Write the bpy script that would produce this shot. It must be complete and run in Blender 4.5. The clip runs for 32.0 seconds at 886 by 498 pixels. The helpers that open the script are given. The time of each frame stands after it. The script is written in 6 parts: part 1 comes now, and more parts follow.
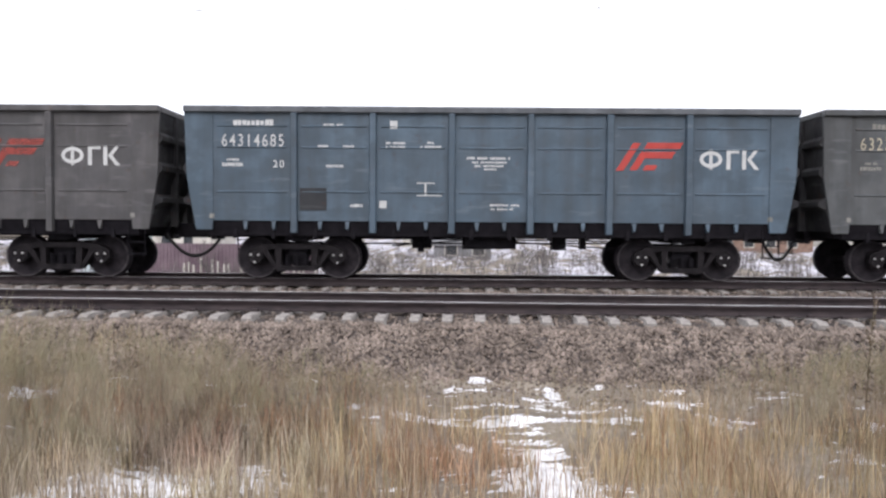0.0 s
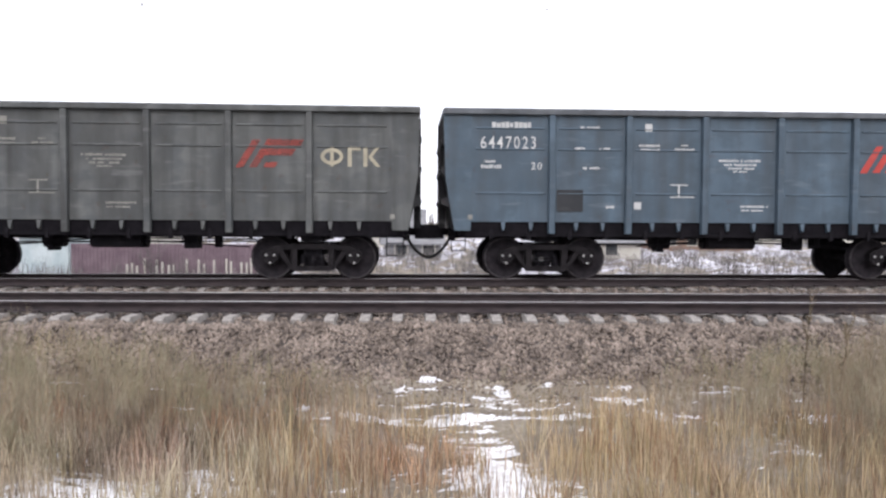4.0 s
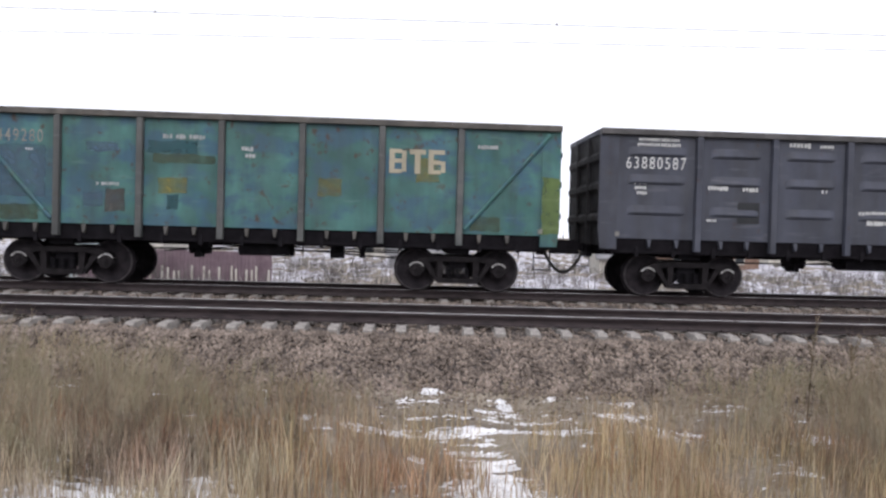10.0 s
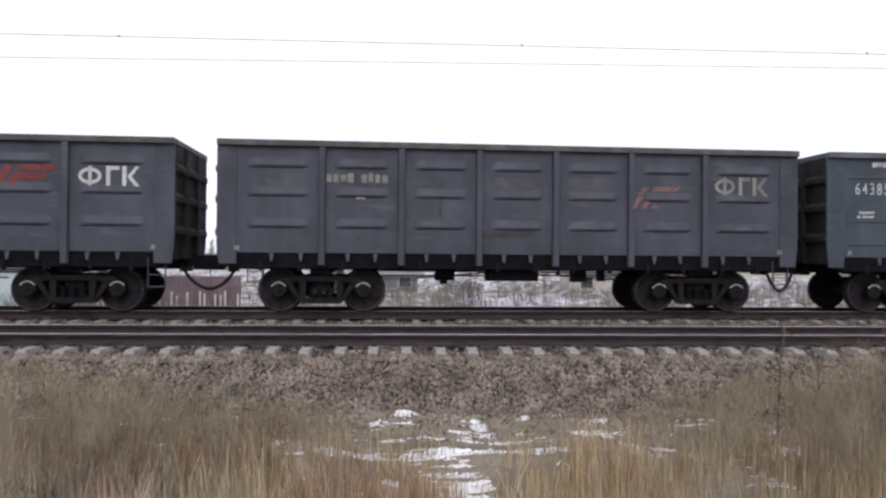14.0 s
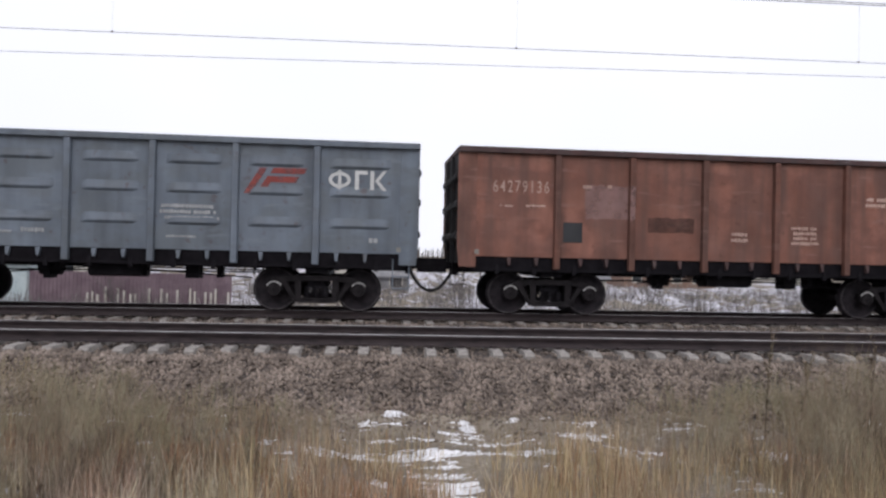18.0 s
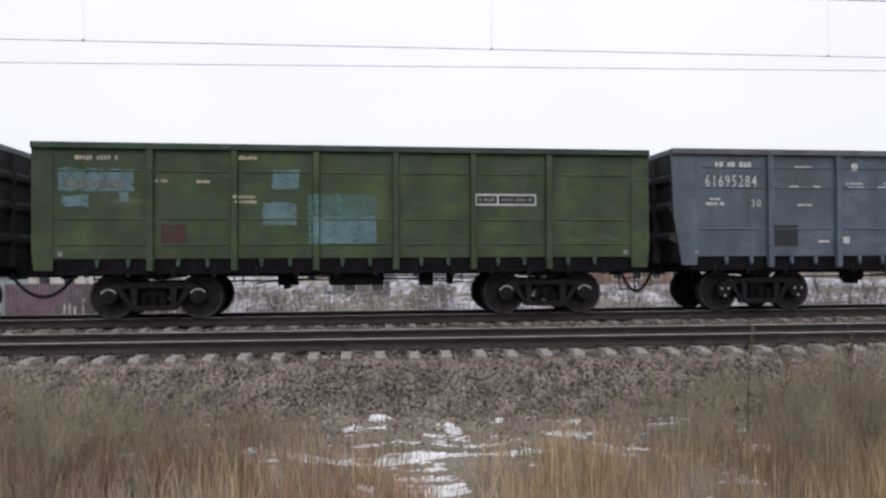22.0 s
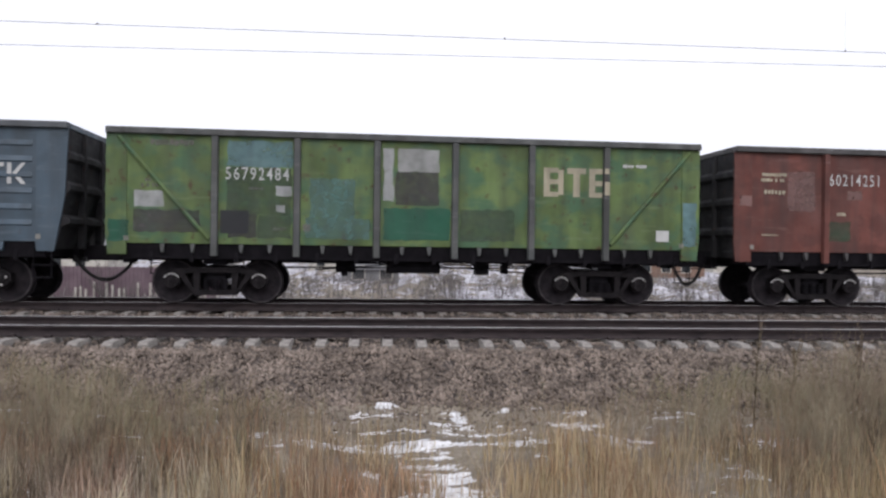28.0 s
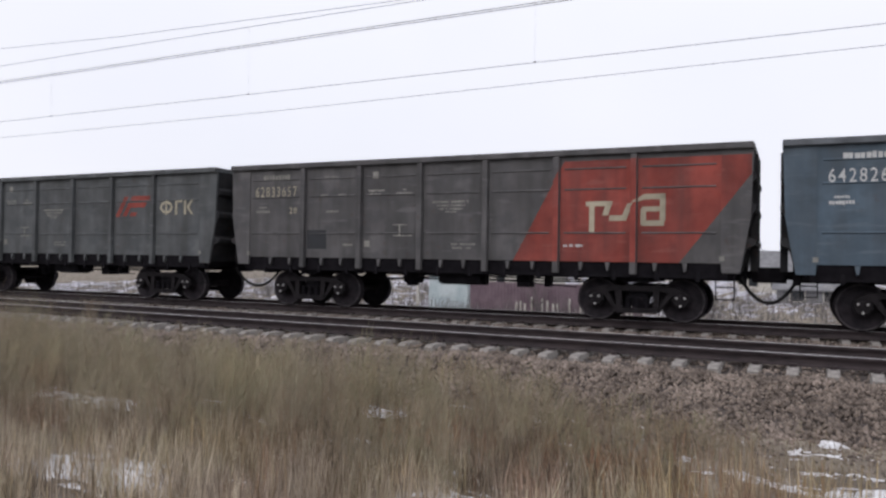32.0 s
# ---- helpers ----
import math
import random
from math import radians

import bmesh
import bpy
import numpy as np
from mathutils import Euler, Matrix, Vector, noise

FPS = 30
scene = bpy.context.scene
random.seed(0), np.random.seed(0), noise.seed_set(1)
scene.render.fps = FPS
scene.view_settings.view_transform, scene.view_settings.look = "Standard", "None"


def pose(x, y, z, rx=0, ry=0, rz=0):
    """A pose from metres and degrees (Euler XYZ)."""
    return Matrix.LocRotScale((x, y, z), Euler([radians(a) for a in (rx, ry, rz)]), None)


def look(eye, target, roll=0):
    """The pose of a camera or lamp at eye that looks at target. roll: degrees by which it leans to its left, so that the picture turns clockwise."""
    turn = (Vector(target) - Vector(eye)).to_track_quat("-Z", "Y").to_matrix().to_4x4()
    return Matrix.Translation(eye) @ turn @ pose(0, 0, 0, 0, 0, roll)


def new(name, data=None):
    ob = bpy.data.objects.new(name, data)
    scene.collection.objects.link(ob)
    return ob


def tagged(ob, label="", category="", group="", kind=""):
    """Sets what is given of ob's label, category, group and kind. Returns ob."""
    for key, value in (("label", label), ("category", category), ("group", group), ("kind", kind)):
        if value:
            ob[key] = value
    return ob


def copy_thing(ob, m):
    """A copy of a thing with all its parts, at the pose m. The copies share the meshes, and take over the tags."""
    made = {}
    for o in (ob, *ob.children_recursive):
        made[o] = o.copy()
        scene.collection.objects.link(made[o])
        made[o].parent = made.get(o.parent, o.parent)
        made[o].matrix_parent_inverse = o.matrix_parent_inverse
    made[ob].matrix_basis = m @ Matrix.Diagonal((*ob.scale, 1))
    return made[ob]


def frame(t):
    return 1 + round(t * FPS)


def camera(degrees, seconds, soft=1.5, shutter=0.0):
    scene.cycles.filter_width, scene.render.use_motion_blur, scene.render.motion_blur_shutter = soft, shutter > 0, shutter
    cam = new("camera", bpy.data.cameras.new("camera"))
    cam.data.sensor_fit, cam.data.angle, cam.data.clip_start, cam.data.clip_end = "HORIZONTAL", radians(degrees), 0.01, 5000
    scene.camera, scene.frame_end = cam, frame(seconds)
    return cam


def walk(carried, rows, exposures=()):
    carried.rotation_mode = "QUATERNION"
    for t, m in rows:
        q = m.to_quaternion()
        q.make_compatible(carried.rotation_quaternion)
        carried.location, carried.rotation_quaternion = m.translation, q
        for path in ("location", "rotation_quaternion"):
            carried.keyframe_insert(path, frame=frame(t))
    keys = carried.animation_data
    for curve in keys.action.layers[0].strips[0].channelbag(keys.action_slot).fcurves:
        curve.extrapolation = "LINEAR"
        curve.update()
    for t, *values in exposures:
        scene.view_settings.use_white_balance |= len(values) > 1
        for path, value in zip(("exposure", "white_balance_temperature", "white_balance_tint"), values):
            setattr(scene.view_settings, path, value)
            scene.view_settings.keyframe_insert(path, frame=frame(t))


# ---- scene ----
# ---- camera ----
EYE = (-0.134, 0.0, 1.298)
cam = camera(60.87, 32.0, soft=2.5)


def aim(yaw, pitch, roll):
    a, b = radians(yaw), radians(pitch)
    way = Vector((-math.sin(a) * math.cos(b), math.cos(a) * math.cos(b), math.sin(b)))
    return look(EYE, Vector(EYE) + way, roll)


TURNS = """
0 2.24 -2.02 0.40
0.5 1.89 -1.89 -0.46
1 1.75 -2.37 0.00
1.5 0.55 -2.98 0.72
2 -0.52 -3.18 0.95
2.5 -1.00 -3.16 1.43
3 -1.58 -3.86 0.71
3.5 -1.96 -2.63 0.30
5.5 1.17 -1.63 0.96
6 1.12 -1.90 1.53
6.5 0.81 -1.50 1.70
7 0.49 -1.46 1.78
7.5 0.34 -1.32 1.58
8 -0.35 -1.11 1.65
8.5 -0.60 -1.18 1.65
9 -0.74 -0.99 1.53
9.5 -0.76 -0.73 1.31
10 -1.14 -1.15 1.58
10.5 -1.20 -0.60 2.06
11 -2.64 -0.45 1.84
11.5 -2.96 -0.60 1.45
12 -3.49 -0.69 1.70
12.5 -3.33 -0.77 1.31
13 -3.05 -0.42 1.08
13.5 -3.22 0.12 0.57
14 -3.34 0.42 0.47
14.5 -3.18 0.25 0.47
15 -3.05 -0.17 0.61
15.5 -3.26 -0.53 0.84
17.5 -4.04 0.37 1.27
18 -3.97 0.52 1.29
18.5 -4.64 0.76 1.14
19 -5.01 1.11 1.01
19.5 -4.50 1.27 1.03
20 -4.18 1.07 0.38
20.5 -4.24 1.17 0.38
21 -4.42 0.96 0.41
21.5 -5.20 0.76 0.13
22 -5.44 0.68 -0.26
22.5 -5.94 0.98 -0.10
23 -5.58 1.15 -0.02
23.5 -5.37 0.99 -0.20
24 -4.42 1.03 -0.32
24.5 -4.22 0.89 -0.27
26.5 -4.04 0.32 0.62
27 -4.54 0.12 0.73
27.5 -4.43 -0.16 0.75
28 -4.75 -0.11 0.81
28.5 -4.34 0.05 0.72
29 -4.08 0.29 0.84
29.5 -4.18 0.34 0.80
30 -4.32 0.02 0.98
30.5 -4.47 0.11 0.79
31 0.47 0.58 0.67
31.5 12.08 1.62 -0.17
32 26.82 0.83 0.87
"""
TURNS = [tuple(float(v) for v in line.split()) for line in TURNS.strip().splitlines()]
walk(cam, [(t, aim(a, b, c)) for t, a, b, c in TURNS],
     exposures=[(0, 0.44), (2, 0.46), (3, 0.55), (6, 0.27), (7, 0.27), (9, 0.12), (12, 0.08), (13, -0.02), (15, -0.10), (18, -0.22), (19, -0.36), (21, -0.36), (22, -0.29), (24, -0.26), (28, -0.14), (29, -0.06), (30, -0.04), (31, -0.08), (32, -0.34)])

# ---- light: an overcast sky ----
SUN_UP, SUN_ROUND = radians(40), radians(180)
world = bpy.data.worlds.new("overcast_sky")
scene.world = world
world.use_nodes = True
wn, wl = world.node_tree.nodes, world.node_tree.links
wn.clear()
sky = wn.new("ShaderNodeTexSky")
sky.sky_type, sky.sun_disc = "NISHITA", False
sky.sun_elevation, sky.sun_rotation = SUN_UP, SUN_ROUND
sky.air_density, sky.dust_density = 1.0, 6.0
cloud = wn.new("ShaderNodeTexNoise")
cloud.inputs["Scale"].default_value, cloud.inputs["Detail"].default_value = 1.6, 4.0
ramp = wn.new("ShaderNodeValToRGB")
ramp.color_ramp.elements[0].color, ramp.color_ramp.elements[1].color = (0.93, 0.950, 1.06, 1), (1.01, 1.018, 1.11, 1)
ramp.color_ramp.elements[0].position, ramp.color_ramp.elements[1].position = 0.3, 0.65
dim = wn.new("ShaderNodeVectorMath")
dim.operation = "SCALE"
dim.inputs["Scale"].default_value = 0.06
add = wn.new("ShaderNodeMix")
add.data_type, add.blend_type = "RGBA", "MIX"
add.inputs["Factor"].default_value = 0.9
where = wn.new("ShaderNodeTexCoord")
split = wn.new("ShaderNodeSeparateXYZ")
rise = wn.new("ShaderNodeMapRange")
rise.inputs["From Min"].default_value, rise.inputs["From Max"].default_value = 0.12, 0.85
rise.inputs["To Min"].default_value, rise.inputs["To Max"].default_value = 1.27, 1.38
bg = wn.new("ShaderNodeBackground")
wl.new(where.outputs["Generated"], split.inputs["Vector"])
wl.new(split.outputs["Z"], rise.inputs["Value"])
wl.new(rise.outputs["Result"], bg.inputs["Strength"])
wo = wn.new("ShaderNodeOutputWorld")
wl.new(sky.outputs["Color"], dim.inputs[0])
wl.new(cloud.outputs["Fac"], ramp.inputs["Fac"])
wl.new(dim.outputs["Vector"], add.inputs["A"])
wl.new(ramp.outputs["Color"], add.inputs["B"])
wl.new(add.outputs["Result"], bg.inputs["Color"])
wl.new(bg.outputs["Background"], wo.inputs["Surface"])
sun_data = bpy.data.lights.new("sun", "SUN")
sun_data.energy, sun_data.angle, sun_data.color = 1.5, radians(50), (1.0, 0.953, 0.970)
sun = new("sun", sun_data)
sun.matrix_world = look((0, 0, 30), Vector((0, 0, 30)) - Vector((math.sin(SUN_ROUND) * math.cos(SUN_UP), math.cos(SUN_ROUND) * math.cos(SUN_UP), math.sin(SUN_UP))))


# ---- materials ----
def nodes_of(name, rough=0.7, metal=0.0, shine=0.3):
    m = bpy.data.materials.new(name)
    m.use_nodes = True
    nt = m.node_tree
    p = nt.nodes["Principled BSDF"]
    p.inputs["Roughness"].default_value, p.inputs["Metallic"].default_value = rough, metal
    p.inputs["Specular IOR Level"].default_value = shine
    return m, nt.nodes, nt.links, p


def noise_of(n, l, scale, detail=4.0, stretch=(1, 1, 1), where="Object", drift=0.0):
    """Noise in the thing's own space; drift moves the pattern from object to object."""
    tc, mp, nz = n.new("ShaderNodeTexCoord"), n.new("ShaderNodeMapping"), n.new("ShaderNodeTexNoise")
    mp.inputs["Scale"].default_value = stretch
    nz.inputs["Scale"].default_value, nz.inputs["Detail"].default_value = scale, detail
    if drift:
        info, off = n.new("ShaderNodeObjectInfo"), n.new("ShaderNodeVectorMath")
        off.operation = "MULTIPLY_ADD"
        off.inputs[1].default_value = (drift, drift * 0.7, drift * 1.3)
        l.new(info.outputs["Random"], off.inputs[0])
        l.new(tc.outputs[where], off.inputs[2])
        l.new(off.outputs["Vector"], mp.inputs["Vector"])
    else:
        l.new(tc.outputs[where], mp.inputs["Vector"])
    l.new(mp.outputs["Vector"], nz.inputs["Vector"])
    return nz.outputs["Fac"]


def ramp_of(n, l, fac, stops):
    r = n.new("ShaderNodeValToRGB")
    e = r.color_ramp.elements
    while len(e) < len(stops):
        e.new(0.5)
    for el, (at, col) in zip(e, stops):
        el.position, el.color = at, (*col, 1)
    l.new(fac, r.inputs["Fac"])
    return r.outputs["Color"]


def mix_of(n, l, fac, a, b, kind="MIX"):
    m = n.new("ShaderNodeMix")
    m.data_type, m.blend_type = "RGBA", kind
    for sock, v in (("Factor", fac), ("A", a), ("B", b)):
        if isinstance(v, (int, float)):
            m.inputs[sock].default_value = v
        elif isinstance(v, tuple):
            m.inputs[sock].default_value = (*v, 1)
        else:
            l.new(v, m.inputs[sock])
    return m.outputs["Result"]


def bump_of(n, l, p, fac, strength, dist):
    b = n.new("ShaderNodeBump")
    b.inputs["Strength"].default_value, b.inputs["Distance"].default_value = strength, dist
    l.new(fac, b.inputs["Height"])
    l.new(b.outputs["Normal"], p.inputs["Normal"])


def grey(v):
    return (v, v, v)


LEVEL = 0.77  # how light the place is as a whole, under a bright overcast sky


def toned(c, k=LEVEL):
    return tuple(v * k for v in c)


def surface(name, low, high, scale=6.0, rough=0.8, metal=0.0, bump=0.3, dist=0.01, stretch=(1, 1, 1), island=0.0, shine=0.3):
    """A plain surface whose colour wanders between two tones, with fine grain."""
    m, n, l, p = nodes_of(name, rough, metal, shine)
    big = ramp_of(n, l, noise_of(n, l, scale, 5, stretch), [(0.35, toned(low)), (0.65, toned(high))])
    fine = noise_of(n, l, scale * 9, 3, stretch)
    col = mix_of(n, l, 0.35, big, ramp_of(n, l, fine, [(0.3, grey(0.35)), (0.7, grey(0.65))]), "OVERLAY")
    if island:
        g = n.new("ShaderNodeNewGeometry")
        r = ramp_of(n, l, g.outputs["Random Per Island"], [(0.0, grey(0.5 - island)), (1.0, grey(0.5 + island))])
        col = mix_of(n, l, 0.9, col, r, "OVERLAY")
    l.new(col, p.inputs["Base Color"])
    bump_of(n, l, p, fine, bump, dist)
    return m


def paint(name, tone, rust=0.25, fade=0.15, dirt=0.3, rough=0.55, alt=None, worn=0.0):
    """Old wagon paint: faded blotches, vertical dirt runs, sooty smears, specks of rust; worn paint is gone in places.
    """
    m, n, l, p = nodes_of(name, rough)
    tone = toned(tone, 0.66)
    pale = tuple(c * (1 + 1.3 * fade) + 0.03 * fade for c in tone)
    dark = tuple(c * (1 - 1.3 * fade) for c in tone)
    col = ramp_of(n, l, noise_of(n, l, 1.1, 6, (1, 1, 0.8), drift=40), [(0.32, dark), (0.68, pale)])
    if alt:
        where = ramp_of(n, l, noise_of(n, l, 1.7, 8, (1, 1, 1.4), drift=60), [(0.46, grey(0.0)), (0.60, grey(0.75))])
        col = mix_of(n, l, where, col, toned(alt, 0.66))
    runs = ramp_of(n, l, noise_of(n, l, 1.9, 3, (1.6, 1.6, 0.16), drift=30), [(0.42, grey(0.0)), (0.70, grey(min(0.9, dirt * 1.35)))])
    col = mix_of(n, l, runs, col, tuple(0.22 * c + 0.024 for c in tone))
    smear = ramp_of(n, l, noise_of(n, l, 0.85, 5, (1.3, 1.3, 0.5), drift=50), [(0.48, grey(0.0)), (0.74, grey(min(0.8, dirt * 1.1)))])
    col = mix_of(n, l, smear, col, tuple(0.35 * c + 0.018 for c in tone))
    bloom = ramp_of(n, l, noise_of(n, l, 1.3, 7, (1, 1, 0.6), drift=70), [(0.54, grey(0.0)), (0.78, grey(dirt * 0.6))])
    col = mix_of(n, l, bloom, col, tuple(0.6 * c + 0.075 for c in tone))
    specks = ramp_of(n, l, noise_of(n, l, 5.0, 9, drift=20), [(0.65 - 0.1 * rust, grey(0.0)), (0.72, grey(min(0.85, rust * 2.0)))])
    col = mix_of(n, l, specks, col, (0.060, 0.026, 0.016))
    scuff = ramp_of(n, l, noise_of(n, l, 2.6, 8, (0.45, 0.45, 2.6), drift=90), [(0.61, grey(0.0)), (0.72, grey(0.35 + 0.3 * dirt))])
    col = mix_of(n, l, scuff, col, tuple(0.9 * c + 0.055 for c in tone))
    info = n.new("ShaderNodeObjectInfo")
    tint = ramp_of(n, l, info.outputs["Random"], [(0.0, grey(0.475)), (1.0, grey(0.525))])
    col = mix_of(n, l, 0.8, col, tint, "OVERLAY")
    l.new(col, p.inputs["Base Color"])
    l.new(ramp_of(n, l, noise_of(n, l, 3.0, 4), [(0.3, grey(rough - 0.12)), (0.7, grey(rough + 0.2))]), p.inputs["Roughness"])
    bump_of(n, l, p, noise_of(n, l, 1.9, 4, drift=10), 0.45, 0.03)
    if worn:
        l.new(ramp_of(n, l, noise_of(n, l, 4.2, 9, (1, 1, 1.2), drift=80), [(0.18 + 0.2 * worn, grey(1 - worn)), (0.50 + 0.16 * worn, grey(1 - 0.42 * worn))]), p.inputs["Alpha"])
    return m


PAINT = {
    "blue": paint("blue_grey_paint", (0.091, 0.136, 0.182), 0.10, 0.15, 0.38, 0.5, alt=(0.072, 0.105, 0.136)),
    "olive": paint("dusty_grey_paint", (0.130, 0.137, 0.134), 0.12, 0.20, 0.65, 0.65, alt=(0.100, 0.109, 0.114)),
    "azure": paint("light_blue_grey_paint", (0.119, 0.156, 0.200), 0.10, 0.15, 0.32, 0.5, alt=(0.086, 0.114, 0.144)),
    "dusty": paint("dusty_brown_grey_paint", (0.126, 0.116, 0.103), 0.15, 0.20, 0.6, 0.65, alt=(0.096, 0.092, 0.087)),
    "steel": paint("steel_grey_paint", (0.118, 0.126, 0.130), 0.12, 0.18, 0.55, 0.65, alt=(0.090, 0.099, 0.106)),
    "drab": paint("drab_grey_paint", (0.122, 0.117, 0.119), 0.12, 0.20, 0.6, 0.65, alt=(0.093, 0.092, 0.097)),
    "slate": paint("dark_slate_paint", (0.062, 0.086, 0.114), 0.10, 0.16, 0.4, 0.5),
    "lead": paint("lead_grey_paint", (0.077, 0.085, 0.116), 0.15, 0.14, 0.36, 0.6),
    "pale": paint("pale_grey_paint", (0.182, 0.218, 0.268), 0.2, 0.12, 0.32, 0.6, alt=(0.165, 0.190, 0.215)),
    "brown": paint("red_brown_paint", (0.202, 0.070, 0.056), 0.2, 0.22, 0.52, 0.7, alt=(0.140, 0.056, 0.048)),
    "rusty": paint("orange_brown_paint", (0.192, 0.077, 0.052), 0.25, 0.22, 0.42, 0.7, alt=(0.160, 0.070, 0.050)),
    "clay": paint("faded_clay_paint", (0.272, 0.118, 0.084), 0.2, 0.24, 0.5, 0.7, alt=(0.208, 0.092, 0.070)),
    "umber": paint("dark_brown_paint", (0.090, 0.045, 0.043), 0.25, 0.22, 0.4, 0.7, alt=(0.070, 0.046, 0.050)),
    "maroon": paint("dark_red_brown_paint", (0.158, 0.056, 0.043), 0.25, 0.24, 0.5, 0.7, alt=(0.096, 0.044, 0.040)),
    "sienna": paint("dull_red_brown_paint", (0.150, 0.068, 0.057), 0.2, 0.24, 0.64, 0.7, alt=(0.124, 0.062, 0.052)),
    "ledge": paint("dusted_grey_paint", (0.150, 0.164, 0.182), 0.1, 0.14, 0.35, 0.75, alt=(0.124, 0.134, 0.148)),
    # near-black tone with the shade between coupled wagons put into it
    "soot": paint("end_wall_shade_paint", (0.022, 0.022, 0.026), 0.2, 0.2, 0.4, 0.85, alt=(0.030, 0.028, 0.029)),
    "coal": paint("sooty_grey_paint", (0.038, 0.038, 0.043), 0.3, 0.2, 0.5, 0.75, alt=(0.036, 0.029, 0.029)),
    "tan": paint("dusty_tan_paint", (0.345, 0.312, 0.248), 0.2, 0.20, 0.4, 0.7, alt=(0.270, 0.240, 0.195)),
    "green": paint("grass_green_paint", (0.125, 0.228, 0.104), 0.5, 0.25, 0.4, 0.6, alt=(0.092, 0.172, 0.122)),
    "lime": paint("olive_green_paint", (0.150, 0.226, 0.076), 0.4, 0.28, 0.4, 0.6, alt=(0.072, 0.176, 0.108)),
    "moss": paint("moss_green_paint", (0.052, 0.090, 0.026), 0.2, 0.25, 0.4, 0.6, alt=(0.038, 0.068, 0.040)),
    "teal": paint("faded_teal_paint", (0.074, 0.203, 0.189), 0.4, 0.25, 0.35, 0.6, alt=(0.061, 0.135, 0.230)),
    "sea": paint("dark_teal_paint", (0.029, 0.072, 0.081), 0.2, 0.2, 0.3, 0.6, alt=(0.02, 0.05, 0.07)),
    "emerald": paint("emerald_green_paint", (0.016, 0.240, 0.132), 0.05, 0.08, 0.12, 0.45),
    "pine": paint("dark_green_paint", (0.026, 0.065, 0.042), 0.25, 0.2, 0.35, 0.6),
}
MARK = {
    "white": paint("white_marking_paint", (0.80, 0.81, 0.80), 0.1, 0.05, 0.15, 0.6, worn=0.25),
    "dull": paint("dull_white_marking_paint", (0.42, 0.41, 0.37), 0.1, 0.08, 0.35, 0.7, worn=0.40),
    "faint": paint("worn_marking_paint", (0.27, 0.26, 0.24), 0.1, 0.1, 0.4, 0.7, worn=0.60),
    "cream": paint("cream_marking_paint", (0.66, 0.60, 0.45), 0.1, 0.08, 0.3, 0.7, worn=0.30),
    "red": paint("red_marking_paint", (0.62, 0.075, 0.06), 0.05, 0.08, 0.15, 0.5, worn=0.20),
    "dullred": paint("faded_red_marking_paint", (0.40, 0.080, 0.064), 0.1, 0.12, 0.3, 0.7, worn=0.46),
    "orange": paint("dusty_orange_paint", (0.480, 0.225, 0.135), 0.3, 0.24, 0.5, 0.7, worn=0.45),
    "black": paint("black_stencil_paint", (0.030, 0.033, 0.038), 0.1, 0.1, 0.1, 0.6),
    "green": paint("green_touch_up_paint", (0.026, 0.142, 0.086), 0.1, 0.14, 0.3, 0.6, worn=0.22),
    "moss": paint("drab_green_touch_up_paint", (0.085, 0.130, 0.080), 0.1, 0.12, 0.2, 0.6, worn=0.60),
    "sky": paint("pale_blue_touch_up_paint", (0.180, 0.320, 0.350), 0.1, 0.15, 0.3, 0.6, worn=0.48),
    "blue": paint("blue_touch_up_paint", (0.095, 0.165, 0.235), 0.1, 0.12, 0.2, 0.6, worn=0.65),
    "pink": paint("pale_red_touch_up_paint", (0.345, 0.205, 0.190), 0.1, 0.16, 0.40, 0.7, worn=0.50),
    "brown": paint("brown_touch_up_paint", (0.125, 0.058, 0.045), 0.2, 0.15, 0.35, 0.7, worn=0.60),
    "grey": paint("grey_touch_up_paint", (0.480, 0.490, 0.490), 0.1, 0.12, 0.3, 0.7, worn=0.40),
    "smear": paint("wiped_grey_paint", (0.170, 0.178, 0.195), 0.1, 0.15, 0.3, 0.7, worn=0.70),
    "rose": paint("pale_pink_marking_paint", (0.72, 0.50, 0.42), 0.1, 0.10, 0.25, 0.7, worn=0.35),
    "dark": paint("dark_grey_touch_up_paint", (0.095, 0.095, 0.090), 0.1, 0.12, 0.3, 0.7, worn=0.50),
    "chalk": paint("chalky_touch_up_paint", (0.640, 0.660, 0.670), 0.1, 0.12, 0.3, 0.7, worn=0.42),
    "peach": paint("peach_touch_up_paint", (0.480, 0.300, 0.200), 0.1, 0.12, 0.3, 0.7, worn=0.35),
    "jade": paint("jade_touch_up_paint", (0.150, 0.285, 0.255), 0.1, 0.14, 0.3, 0.7, worn=0.60),
    "signal": paint("red_field_paint", (0.360, 0.070, 0.052), 0.08, 0.22, 0.4, 0.65, worn=0.22),
    "leaf": paint("yellow_green_touch_up_paint", (0.190, 0.285, 0.090), 0.15, 0.15, 0.3, 0.7, worn=0.35),
    "deep": paint("deep_teal_touch_up_paint", (0.028, 0.105, 0.125), 0.1, 0.12, 0.2, 0.6, worn=0.30),
    "yellow": paint("yellow_touch_up_paint", (0.300, 0.290, 0.090), 0.15, 0.15, 0.3, 0.7, worn=0.75),
}
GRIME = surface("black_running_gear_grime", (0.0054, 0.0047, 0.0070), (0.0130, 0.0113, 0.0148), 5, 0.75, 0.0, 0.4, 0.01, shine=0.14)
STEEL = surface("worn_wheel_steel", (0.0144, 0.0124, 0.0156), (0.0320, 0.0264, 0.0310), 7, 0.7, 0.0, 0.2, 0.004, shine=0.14)
